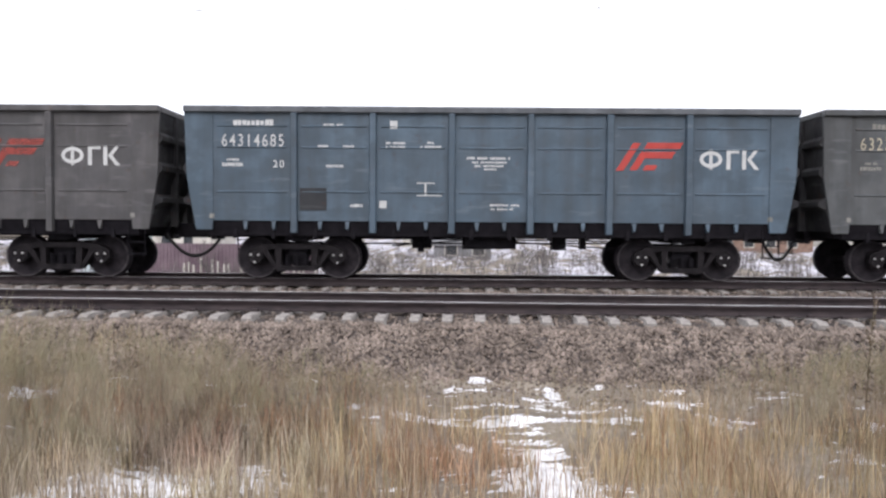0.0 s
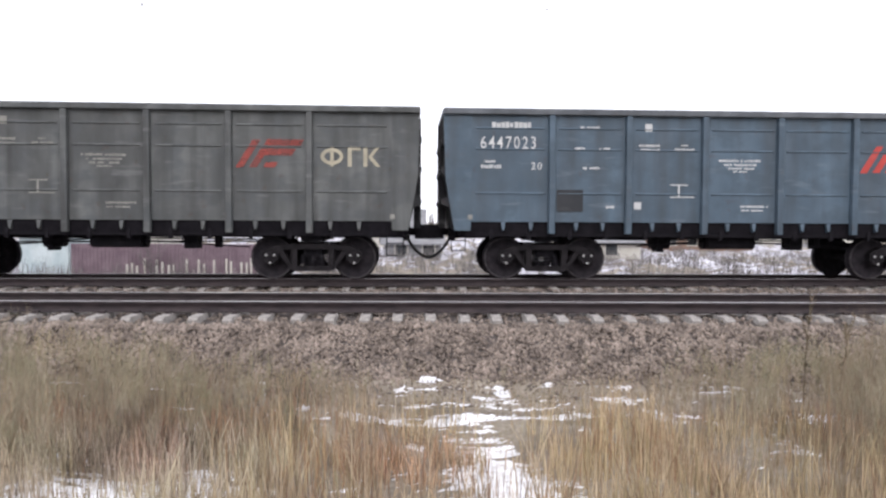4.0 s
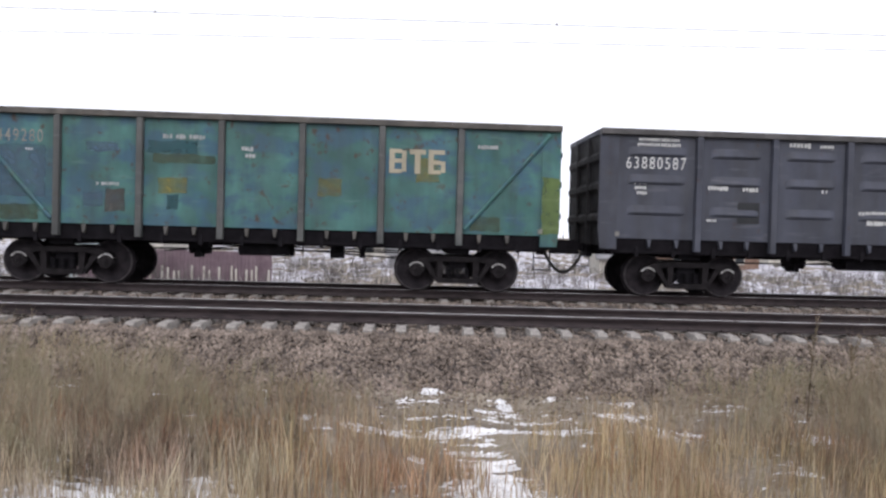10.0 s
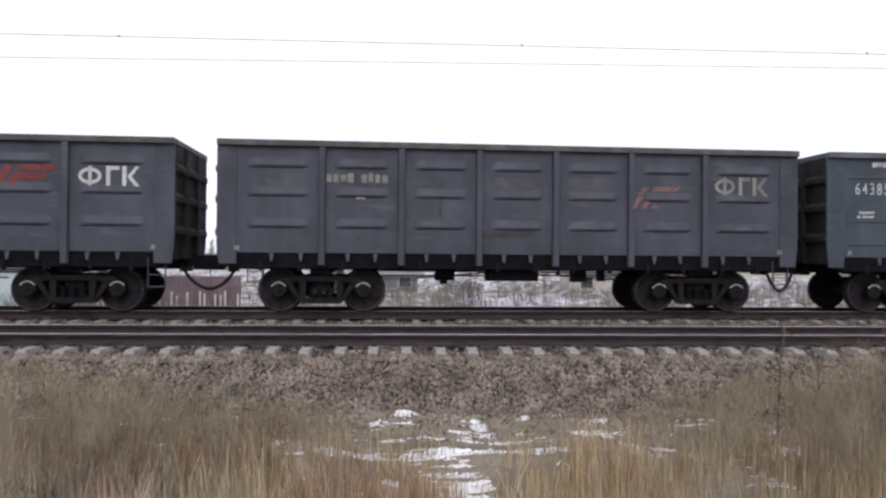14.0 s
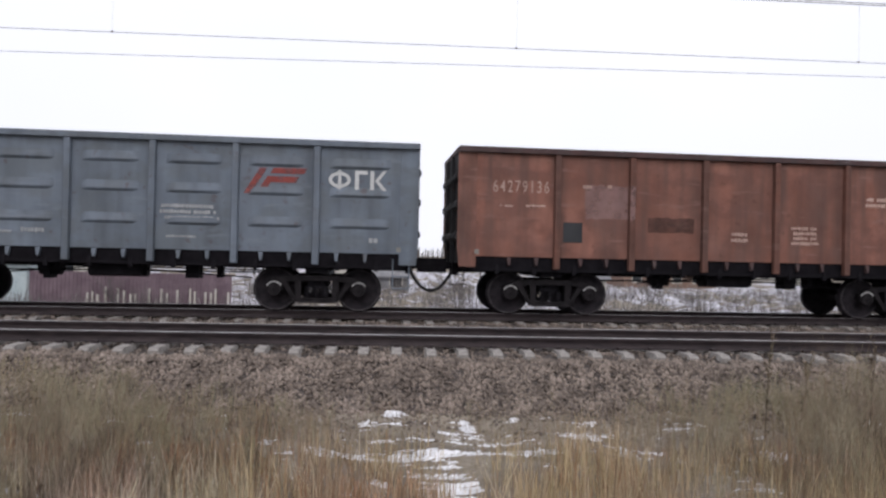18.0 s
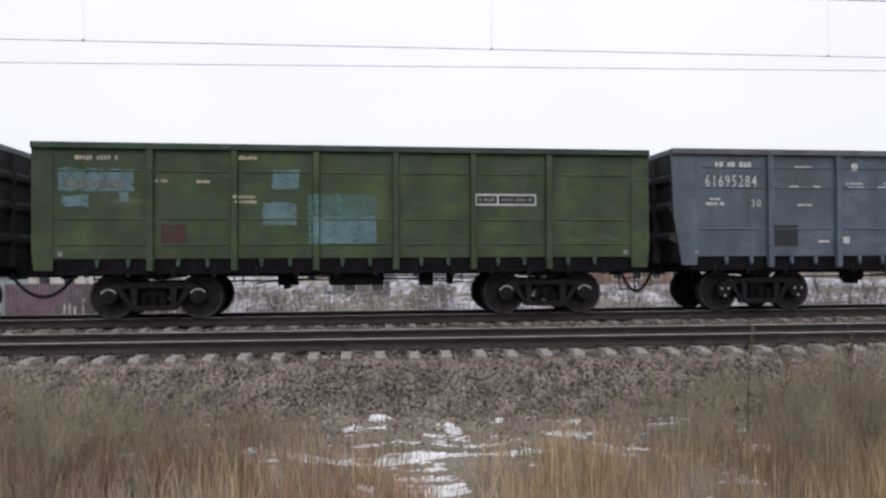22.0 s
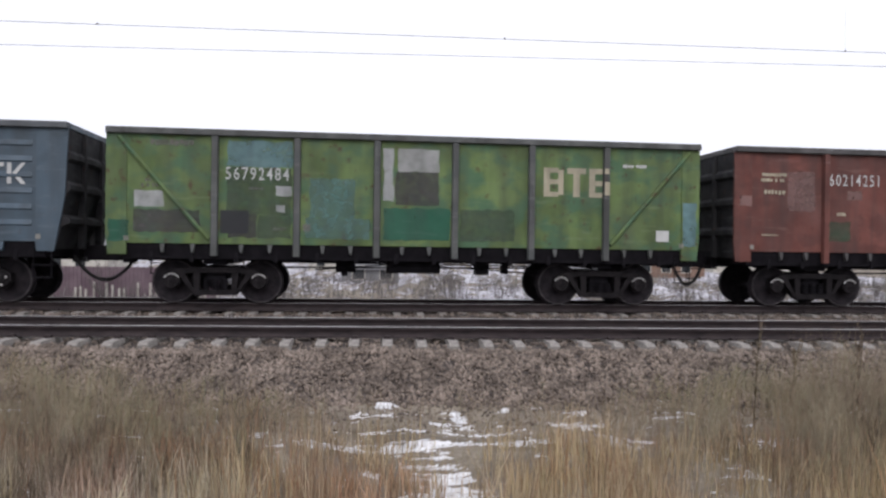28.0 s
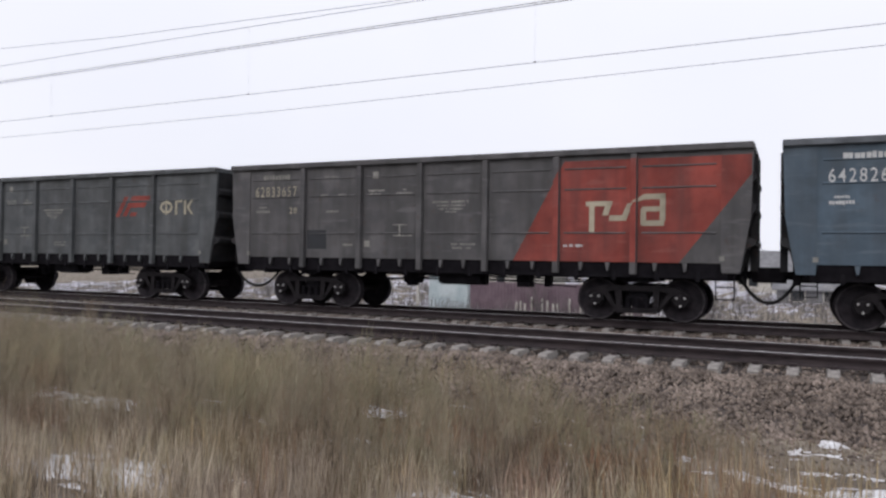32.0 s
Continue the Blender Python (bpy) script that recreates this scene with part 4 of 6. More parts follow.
def block_mark(x, z, s):
    """Three stout plain shapes: a block with two slots, a bar under a beam, a block with one slot under a beam."""
    h = 0.3 * s

    def slotted(a, slots):
        out = [rect(a, a + 0.13 * s, z - h, z + h), rect(a + 0.31 * s, a + 0.42 * s, z - h * 0.86, z + (h * 0.86 if slots > 1 else 0.02 * s))]
        levels = (-h, -0.04 * s, h - 0.10 * s) if slots > 1 else (-h, -0.06 * s)
        out += [rect(a + 0.13 * s, a + 0.31 * s, z + v, z + v + 0.10 * s) for v in levels]
        return out + ([] if slots > 1 else [rect(a + 0.13 * s, a + 0.40 * s, z + h - 0.11 * s, z + h)])
    beam = [rect(x + 0.50 * s, x + 0.90 * s, z + h - 0.12 * s, z + h), rect(x + 0.63 * s, x + 0.77 * s, z - h, z + h - 0.12 * s)]
    return slotted(x, 2) + beam + slotted(x + 0.97 * s, 1)


def small_print(wagon, kind, material, r, square=(-4.18, -3.59, 1.54, 2.03), heading=True, panel=0.0, beam=True):
    """The usual rows of small print, the dark square and the tiny plates."""
    drop = 0.10 if kind == "ribbed" else 0.0
    p = bars(-5.63, -4.74, 3.44, 0.15, 9, r) if heading else []
    p += bars(-5.87, -5.41, 2.53 - drop, 0.09, 5, r) + bars(-5.78, -5.50, 2.64 - drop, 0.06, 3, r)
    p += bars(-3.78, -3.55, 2.935 - drop, 0.07, 4, r) + bars(-3.23, -3.00, 2.935 - drop, 0.07, 3, r)
    if kind != "ribbed":
        p += bars(-3.60, -3.22, 2.51, 0.06, 4, r)
    else:
        p += bars(-1.60, -1.05, 2.60, 0.05, 5, r)
    if kind in ("smooth", "ribbed"):
        p += bars(-2.34, -1.87, 3.02 - drop, 0.06, 6, r) + bars(-2.30, -1.87, 2.93 - drop, 0.05, 6, r)
        p += bars(-1.54, -1.09, 2.94 - drop, 0.06, 6, r) + bars(-1.40, -1.24, 3.03 - drop, 0.04, 3, r)
    if kind == "smooth":
        p += bars(-3.66, -3.23, 3.41, 0.045, 4, r) + [rect(-2.21, -2.05, 3.33, 3.50)]
        x = -1.62 + panel
        if beam:
            p += [rect(x, x + 0.39, 2.14, 2.165), rect(x, x + 0.54, 1.87, 1.895), rect(x + 0.17, x + 0.21, 1.88, 2.15)]
        p += bars(-0.53, 0.42, 2.70, 0.06, 12, r) + bars(-0.42, 0.34, 2.61, 0.05, 10, r) + bars(-0.36, 0.28, 2.53, 0.05, 9, r) + bars(-0.20, 0.12, 2.46, 0.04, 5, r)
        p += bars(-0.02, 0.62, 1.68, 0.05, 8, r) + bars(0.0, 0.50, 1.59, 0.045, 7, r)
    p += [rect(-2.44, -2.28, 1.60, 1.76)] + bars(-3.07, -2.79, 1.65, 0.07, 4, r)
    marking(wagon, kind, p, material, "small_print", "rows of small painted print")
    if square:
        marking(wagon, kind, [rect(*square)], MARK["black"], "dark_square", "black painted square")


def print_block(x0, x1, z0, z1, r):
    """Lines of illegible print that fill a block."""
    n = max(1, int((z1 - z0) / 0.095))
    step = (z1 - z0) / n
    out = []
    for k in range(n):
        a, b = (r.uniform(0, 0.12) * (x1 - x0), r.uniform(0, 0.16) * (x1 - x0)) if n > 1 else (0, 0)
        out += bars(x0 + a, x1 - b, z0 + (k + 0.5) * step, step * 0.72, 3, r)
    return out


def patches(wagon, kind, rows):
    for k, (tone, *r) in enumerate(rows):
        ragged = random.Random(k + int(100 * r[0]))
        x0, x1, z0, z1 = r
        outline = []
        for (ax, az), (bx, bz) in (((x0, z0), (x1, z0)), ((x1, z0), (x1, z1)), ((x1, z1), (x0, z1)), ((x0, z1), (x0, z0))):
            m = max(2, int(math.hypot(bx - ax, bz - az) / 0.12))
            outline += [(ax + (bx - ax) * i / m + ragged.uniform(-0.022, 0.022), az + (bz - az) * i / m + ragged.uniform(-0.022, 0.022)) for i in range(m)]
        marking(wagon, kind, [outline], MARK[tone], "paint_patch", "touched-up patch of paint", 0.003 + 0.0005 * k)


def add_owner(w, kind, tone="white", x=4.54, z=2.71, s=1.03):
    for shape in owner_mark(x, z, s):
        marking(w, kind, shape, MARK[tone], "owner_mark", "plain painted shape of the owner's mark")


def add_slant(w, kind, tone="red", x=3.43, z=2.765, s=1.04):
    marking(w, kind, slanted_mark(x, z, s), MARK[tone], "emblem", "slanting red emblem of bars")


def field(w, kind, tone, pts, label):
    """A large painted field: a sheet of paint of its own on each plate and post."""
    for x0, x1, _ in cells(kind):
        cut = clip_poly(clip_poly(pts, x0 + 0.0005, x1 - 0.0005, 0), SILL - 0.2, TOP - 0.145, 1)
        if len(cut) > 2:
            marking(w, kind, [cut], MARK[tone], "painted_field", label, 0.004)


def add_block(w, kind, tone, x, z, s):
    marking(w, kind, block_mark(x, z, s), MARK[tone], "owner_mark", "plain painted owner's mark of three blocks")


SWEEP = [(1.55, 1.31), (5.25, 1.31), (6.66, 3.15), (6.66, 3.55), (2.75, 3.55)]
# place in the train: kind, paint, number, number's x0 x1 z, tone of the marks, owner's mark, emblem
TRAIN = {
    -1: ("smooth", "drab", "", (-6.0, -4.5, 2.95), "white", "white", "dullred"),
    0: ("smooth", "blue", "64314685", (-5.88, -4.53, 3.06), "white", "white", "red"),
    1: ("smooth", "steel", "63231302", (-5.88, -4.53, 3.06), "cream", "cream", "dullred"),
    2: ("smooth", "blue", "64467145", (-5.88, -4.53, 3.06), "white", "white", "red"),
    3: ("smooth", "dusty", "62950308", (-5.88, -4.53, 3.06), "cream", "", ""),
    4: ("smooth", "olive", "63133870", (-5.88, -4.53, 3.06), "white", "cream", "dullred"),
    5: ("smooth", "blue", "6447023", (-5.88, -4.66, 3.06), "white", "white", "red"),
    6: ("smooth", "blue", "64339946", (-5.88, -4.53, 3.06), "white", "white", "red"),
    7: ("smooth", "olive", "63137020", (-5.88, -4.53, 3.06), "white", "white", "dullred"),
    8: ("old", "sienna", "60867983", (-6.02, -4.69, 3.00), "dull", "", ""),
    9: ("smooth", "blue", "64469927", (-5.88, -4.53, 3.06), "white", "white", "red"),
    10: ("smooth", "blue", "64469935", (-5.88, -4.53, 3.06), "white", "white", "red"),
    11: ("braced", "teal", "59449280", (-5.89, -4.61, 3.15), "dull", "", ""),
    12: ("ribbed", "lead", "63880587", (-5.94, -4.59, 3.00), "white", "white", "dullred"),
    13: ("old", "coal", "771676", (-3.88, -3.1, 2.74), "cream", "", ""),
    14: ("old", "tan", "", (-6.0, -4.6, 2.9), "dull", "", ""),
    15: ("ribbed", "lead", "62323431", (-5.94, -4.72, 2.89), "white", "white", "dullred"),
    16: ("ribbed", "lead", "", (-4.21, -2.85, 2.95), "faint", "dull", ""),
    17: ("boxed", "slate", "64385578", (-5.98, -4.61, 2.90), "white", "", ""),
    18: ("seamed", "emerald", "64194178", (-6.0, -4.73, 3.01), "white", "", ""),
    19: ("braced", "sea", "", (-5.9, -4.6, 3.0), "dull", "", ""),
    20: ("ribbed", "pale", "", (-5.9, -4.5, 2.95), "white", "white", "dullred"),
    21: ("old", "clay", "64279136", (-5.76, -4.49, 2.88), "dull", "", ""),
    22: ("old", "green", "57936171", (-4.20, -2.78, 3.29), "dull", "", ""),
    23: ("old", "maroon", "64091984", (-5.92, -4.55, 2.93), "dull", "", ""),
    24: ("ribbed", "pale", "", (-5.9, -4.4, 2.80), "faint", "", ""),
    25: ("boxed", "moss", "", (-6.05, -4.84, 2.89), "dull", "", ""),
    26: ("smooth", "azure", "61695284", (-5.88, -4.62, 3.06), "white", "white", "red"),
    27: ("ribbed", "rusty", "", (-5.99, -4.64, 2.76), "dull", "", ""),
    28: ("old", "umber", "66270562", (-5.87, -4.49, 3.18), "white", "", ""),
    29: ("old", "pine", "61733028", (-5.95, -4.7, 2.75), "white", "", ""),
    30: ("ribbed", "pale", "", (-5.9, -4.5, 2.72), "faint", "dull", "dullred"),
    31: ("fine", "blue", "60390481", (-6.09, -4.76, 2.83), "white", "white", "red"),
    32: ("braced", "lime", "56792484", (-4.08, -2.75, 2.82), "white", "", ""),
    33: ("old", "brown", "60214251", (-4.20, -2.95, 3.01), "white", "", ""),
    34: ("old", "brown", "60079538", (-5.94, -4.59, 2.72), "cream", "", ""),
    35: ("smooth", "steel", "63187731", (-5.88, -4.53, 3.06), "cream", "cream", "signal"),
    36: ("smooth", "drab", "62833657", (-5.88, -4.53, 3.06), "cream", "", ""),
    37: ("smooth", "blue", "642826", (-5.88, -4.86, 3.06), "white", "white", "red"),
}
PATCH = {
    8: [("pink", -4.22, -3.42, 2.31, 3.15), ("pink", -3.34, -2.86, 1.58, 3.13), ("pink", -0.54, 0.06, 2.22, 2.8), ("pink", -6.01, -4.62, 1.43, 1.97), ("pink", 1.56, 1.92, 2.82, 3.11), ("brown", -4.42, -3.76, 1.42, 1.99), ("brown", -2.57, -2.03, 1.6, 2.05), ("brown", -4.49, -4.03, 1.97, 2.91), ("pink", -2.46, -1.24, 2.04, 2.63), ("pink", 2.71, 3.82, 2.2, 2.68), ("brown", 2.36, 3.97, 1.51, 2.24), ("pink", -2.48, -2.06, 2.65, 2.97)],
    11: [("leaf", -6.57, -6.09, 1.3, 3.41), ("blue", -6.03, -4.56, 1.87, 2.96), ("sky", -6.02, -5.75, 3.35, 3.6), ("deep", -2.42, -1.39, 2.86, 3.13), ("blue", -3.73, -3.05, 2.86, 3.06), ("yellow", -2.21, -1.59, 2, 2.35), ("yellow", 1.21, 1.72, 2.05, 2.44), ("yellow", 3.33, 3.83, 2.42, 2.94), ("deep", -2.01, -1.77, 1.66, 1.98), ("dark", -3.3, -2.9, 1.59, 2.07), ("blue", -3.76, -3.33, 1.68, 2), ("leaf", 6.12, 6.5, 1.35, 2.6), ("moss", 4.55, 5.2, 1.38, 1.7), ("moss", -5.9, -4.7, 1.36, 1.7), ("moss", -2.3, -1, 2.66, 2.85)],
    13: [("green", -0.3, 0.52, 1.56, 3.09), ("green", 2.7, 4.03, 1.59, 3.12), ("green", 4.63, 5.8, 2.02, 3.06), ("brown", 4.14, 6.28, 1.38, 2.07)],
    14: [("dark", -5.43, -4.97, 3.29, 3.63), ("chalk", -5.98, -4.55, 1.84, 3.23), ("sky", -5.94, -4.6, 2.44, 2.78), ("grey", -6.04, -4.64, 1.57, 1.85), ("chalk", -4.22, -2.77, 2.67, 3.21), ("moss", -4.24, -3.78, 2.25, 2.69), ("chalk", -3.74, -3.36, 2.27, 2.7), ("chalk", -3.88, -3.23, 2.12, 2.26), ("dark", -4.2, -3.58, 1.55, 2.05), ("grey", -3.55, -2.75, 1.42, 1.99), ("chalk", -2.46, -1.01, 2.67, 3.21), ("grey", -2.45, -1, 2.28, 2.7), ("brown", -2.5, -1.05, 1.94, 2.29), ("chalk", -2.13, -1.29, 1.44, 1.95), ("brown", -2.53, -2.17, 1.47, 1.92), ("chalk", -0.81, -0.33, 2.23, 2.71), ("yellow", -0.29, 0.32, 2, 2.46), ("grey", -0.85, -0.49, 1.49, 1.94), ("dark", 0.92, 2.36, 2.47, 3.02), ("moss", 1, 2.32, 1.77, 2.27)],
    18: [("blue", -0.61, 0.38, 2.85, 3.19), ("cream", 0.82, 2.32, 2.34, 2.82)],
    17: [("white", -0.77, 0.69, 3.14, 3.55)],
    21: [("brown", -2.2, -1.1, 1.94, 2.27), ("pink", -3.65, -2.52, 2.2, 2.95)],
    22: [("grey", -5.12, -4.95, 3.23, 3.35), ("grey", -5.23, -4.77, 2.8, 3), ("yellow", -4.81, -4.58, 2.39, 2.58), ("blue", -3.44, -2.96, 1.7, 1.95), ("blue", -2.23, -1.32, 1.6, 1.99), ("blue", -0.45, 0.1, 1.64, 2.21), ("sky", -0.02, 0.22, 2.33, 2.59), ("yellow", 4.57, 5.04, 2.32, 2.84)],
    23: [("pink", -5.95, -4.48, 2.61, 3.08), ("pink", -4.24, -2.75, 2.62, 3.09), ("pink", -2.35, -1.12, 2.61, 3.08), ("pink", -0.67, 0.52, 2.51, 3.06), ("pink", 1.45, 1.86, 2.61, 3.03), ("pink", 2.75, 3.98, 2.56, 3.19), ("pink", 2.75, 4.05, 1.87, 2.5), ("pink", 4.63, 5.61, 1.87, 2.42), ("pink", -5.91, -5.2, 1.61, 1.85), ("pink", -3.55, -2.81, 1.6, 1.84), ("pink", -2.24, -1.41, 1.58, 1.77), ("pink", -5.26, -4.87, 2.24, 2.51), ("pink", -3.65, -3.25, 2.17, 2.5), ("pink", -5.77, -5.15, 1.88, 2.01), ("brown", -6, -4.4, 1.33, 1.6), ("dark", -4.1, -2.7, 1.35, 1.58)],
    25: [("sky", -6.14, -4.64, 2.73, 3.2), ("sky", -6.08, -5.54, 2.4, 2.64), ("sky", -4.94, -4.73, 2.5, 2.71), ("sky", -1.79, -1.22, 2.8, 3.22), ("sky", -1.99, -1.29, 2.02, 2.49), ("jade", -1.03, 0.46, 1.61, 2.69), ("brown", -4.09, -3.58, 1.61, 2.02), ("sky", -0.95, 0.40, 1.62, 2.2)],
    27: [("pink", -4.28, -2.82, 2.6, 3.02), ("pink", -3.74, -2.89, 2.09, 2.49), ("pink", -2.46, -1.21, 2.62, 2.91), ("pink", -0.78, 0.05, 2.23, 2.92), ("peach", 2.59, 4.07, 2.62, 3.08), ("peach", -5.99, -4.75, 1.97, 2.46)],
    28: [("jade", -5.9, -5.22, 2.25, 2.63), ("jade", -0.66, 0.03, 2.25, 2.57), ("jade", 0.03, 0.61, 2, 2.82), ("pink", -0.79, -0.47, 1.82, 2.06), ("pink", -4.75, -4.56, 2.67, 2.79)],
    29: [("green", -6.0, -4.7, 2.2, 3.0)],
    32: [("sky", -4.05, -2.68, 2.97, 3.52), ("moss", -4.05, -2.7, 1.95, 2.95), ("chalk", -5.97, -5.35, 2.08, 2.42), ("dark", -5.95, -4.6, 1.55, 2.02), ("chalk", -3.02, -2.70, 2.36, 2.56), ("chalk", -3.02, -2.82, 2.02, 2.16), ("dark", -4.02, -3.42, 1.45, 1.95), ("moss", -3.4, -2.7, 1.45, 1.95), ("jade", -2.3, -1.35, 1.9, 2.75), ("jade", -2.4, -1.0, 1.45, 1.9), ("dark", -0.46, 0.5, 2.2, 2.95), ("grey", -0.40, 0.5, 2.95, 3.45), ("chalk", -0.72, -0.50, 2.3, 3.45), ("green", -0.7, 0.75, 1.45, 2.15), ("moss", 1.0, 2.2, 1.45, 2.15), ("sky", 6.12, 6.45, 1.4, 2.4), ("green", -6.45, -6.05, 1.35, 1.8)],
    33: [("pink", -5.23, -4.55, 2.27, 3.18), ("pink", -6.41, -6.12, 2.36, 2.61), ("pink", -3.72, -3.36, 2.54, 2.76), ("pink", -2.41, -1.32, 2.45, 2.72), ("pink", -0.45, 0.28, 1.94, 2.76), ("peach", 1.42, 2.05, 1.47, 1.86), ("pink", 2.82, 4.01, 1.53, 2.59), ("moss", -4.25, -3.65, 1.57, 2.02)],
    34: [("pink", -5.95, -4.46, 1.46, 1.91), ("pink", -4.34, -2.75, 1.43, 1.94), ("pink", -0.89, 0.71, 2.29, 2.82), ("pink", -0.57, 0.06, 1.43, 2.31), ("brown", 0.07, 0.72, 1.5, 2.3), ("brown", -0.87, -0.58, 1.49, 2.27), ("pink", 2.57, 4.1, 1.49, 2.69), ("pink", 4.34, 5.82, 1.58, 2.79)],
    16: [("smear", 1.05, 2.05, 2.41, 2.58), ("smear", 1.11, 2.11, 2.75, 3.02), ("smear", -0.62, 0.36, 2.72, 2.99), ("dark", 2.99, 3.95, 3.22, 3.29), ("dark", -1.74, -1.69, 2.09, 2.89), ("dark", -0.79, 0.37, 1.68, 1.81), ("smear", -5.49, -4.68, 2.71, 3.14)],
}
# further blocks of print: x0, x1, z0, z1
PRINT = {
    20: [(0.97, 2.28, 1.92, 2.3), (1.17, 1.79, 1.55, 1.63), (5.45, 5.75, 1.5, 1.69), (-2.36, -1.94, 1.56, 1.66), (-1.76, -1.28, 1.58, 1.73)],
    18: [(-5.86, -4.99, 3.33, 3.51), (-6.06, -5.66, 2.46, 2.71), (-4.08, -3.77, 2.9, 2.98), (-3.54, -3.36, 2.91, 2.99), (-3.87, -3.54, 2.53, 2.61), (-3.84, -3.46, 3.36, 3.42), (-2.43, -2.2, 3.34, 3.5), (-2.55, -2.07, 2.88, 3.05), (-2.61, -2.05, 2.46, 2.67), (-1.77, -1.32, 2.9, 3.04), (-1.57, -1.44, 2.55, 2.61), (-4.45, -4.16, 1.66, 1.74), (-2.68, -2.47, 1.64, 1.81), (-0.89, 0.41, 2.54, 2.74), (-0.38, -0.12, 2.44, 2.51), (2.69, 4.09, 2.4, 2.73)],
    16: [(-3.56, -3.36, 2.44, 2.62)],
    12: [(-5.7, -4.64, 3.35, 3.58), (-5.76, -5.45, 2.27, 2.62), (-4.07, -3.55, 2.41, 2.55), (-3.28, -2.91, 2.4, 2.54), (-2.24, -1.73, 3.41, 3.58), (-1.53, -1.21, 3.43, 3.54), (-1.46, -1.32, 2.41, 2.54), (-4.08, -3.85, 1.71, 1.8), (-0.58, 0.39, 1.93, 2.09), (-0.39, 0.27, 1.72, 1.89)],
    8: [(-5.68, -4.89, 3.22, 3.47), (1.34, 1.89, 2.03, 2.24), (3.43, 3.93, 1.56, 1.68), (5.58, 5.83, 1.54, 1.68), (-5.78, -5.3, 2.36, 2.62)],
    11: [(-4.97, -4.81, 2.82, 2.91), (-3.49, -3, 2.12, 2.23), (-2.11, -1.2, 3.15, 3.3), (-0.46, -0.09, 2.8, 3.08), (4.61, 5.13, 3.15, 3.29)],
    13: [(-0.23, 0.3, 2.17, 2.4), (-0.23, 0.31, 1.87, 2.07), (1.53, 1.93, 2.78, 2.92), (1.36, 1.82, 2.23, 2.49), (3.06, 3.61, 2.22, 2.61), (2.88, 3.75, 1.78, 2.05)],
    17: [(-5.56, -5.06, 3.38, 3.55), (-5.93, -5.46, 2.2, 2.4), (-4.14, -3.85, 2.76, 2.82), (-3.6, -3.35, 2.76, 2.82), (-3.15, -2.79, 2.76, 2.82), (-4.07, -3.77, 2.23, 2.29), (-2.3, -2.1, 3.39, 3.54), (-1.65, -1.04, 3.37, 3.51), (-1.58, -1.11, 2.85, 3), (-0.52, 0.35, 2.63, 3.01), (-0.74, 0.4, 2.39, 2.46), (-0.2, 0.53, 2.3, 2.36), (2.98, 3.78, 2.38, 2.43), (3.35, 4.09, 1.61, 1.74), (5.36, 5.68, 1.72, 1.92)],
    21: [(-3.72, -3.5, 2.85, 2.98), (-3.15, -2.98, 2.87, 3), (-5.59, -5.29, 2.41, 2.48), (-5.01, -4.56, 2.42, 2.5), (-0.25, 0.22, 1.74, 2), (1.2, 1.99, 1.71, 2.17), (2.98, 3.92, 2.63, 2.9)],
    22: [(-1.91, -1.67, 2.16, 2.29), (-2.12, -1.33, 2.16, 2.55), (-0.09, 0.22, 2.39, 2.56), (3.06, 3.58, 2.02, 2.23), (4.5, 5.03, 2.93, 3.04), (1.25, 1.88, 1.98, 2.25)],
    23: [(-0.33, 0.28, 2.28, 2.37), (1.02, 2.21, 2.07, 2.14)],
    25: [(-5.81, -4.94, 3.35, 3.5), (-2.49, -2.11, 3.39, 3.52), (-2.61, -2.05, 2.46, 2.67), (-4.28, -3.95, 2.9, 3), (-3.36, -3.08, 2.88, 2.99)],
    27: [(-5.76, -4.87, 2.27, 2.39), (0.56, 1.93, 2.04, 2.11), (0.56, 1.92, 1.6, 1.72), (2.99, 3.59, 2.08, 2.2), (-3.62, -3.13, 1.87, 1.94), (-2.09, -1.78, 1.85, 1.97), (-5.4, -4.64, 1.61, 1.73), (-5.64, -5.05, 2.98, 3.09), (-3.86, -3.56, 2.71, 2.87), (-2.33, -1.28, 2.74, 2.85)],
    28: [(-3.91, -3.73, 3.01, 3.08), (-3.37, -3.19, 3.01, 3.08), (-2.21, -1.65, 3.05, 3.17), (3.27, 3.93, 2.83, 3.09), (-3.37, -3.01, 1.66, 1.73), (3.46, 3.92, 1.64, 1.69), (-1.53, -1.34, 2.71, 2.79)],
    31: [(-5.94, -5.05, 3.36, 3.52), (-6, -5.6, 2.35, 2.5), (-2.4, -1.7, 3.36, 3.51), (-1.6, -1.14, 3.36, 3.48), (-0.62, 0.54, 1.98, 2.18), (-2.19, -1.38, 1.7, 1.89), (-4.26, -3.98, 1.7, 1.78), (-4.1, -3.85, 3.3, 3.36), (-3.2, -2.9, 3.3, 3.36), (-3.25, -2.85, 3.02, 3.08)],
    33: [(-5.93, -5.24, 2.91, 3.16), (-0.64, -0.15, 2, 2.25), (0.85, 2.17, 1.96, 2.43), (4.7, 5.06, 1.91, 2.43), (4.51, 5.03, 1.62, 1.85), (-5.81, -5.29, 2.61, 2.78), (-4, -3.77, 2.15, 2.27), (-5.91, -5.45, 1.67, 1.72)],
    34: [(-5.58, -4.77, 2.93, 3.1), (-3.92, -3.24, 2.58, 2.76), (-2.1, -1.68, 2.32, 2.7), (2.69, 3.72, 1.93, 2.27), (-5.62, -5.11, 2.09, 2.31), (-4.81, -4.58, 2.16, 2.26)],
}
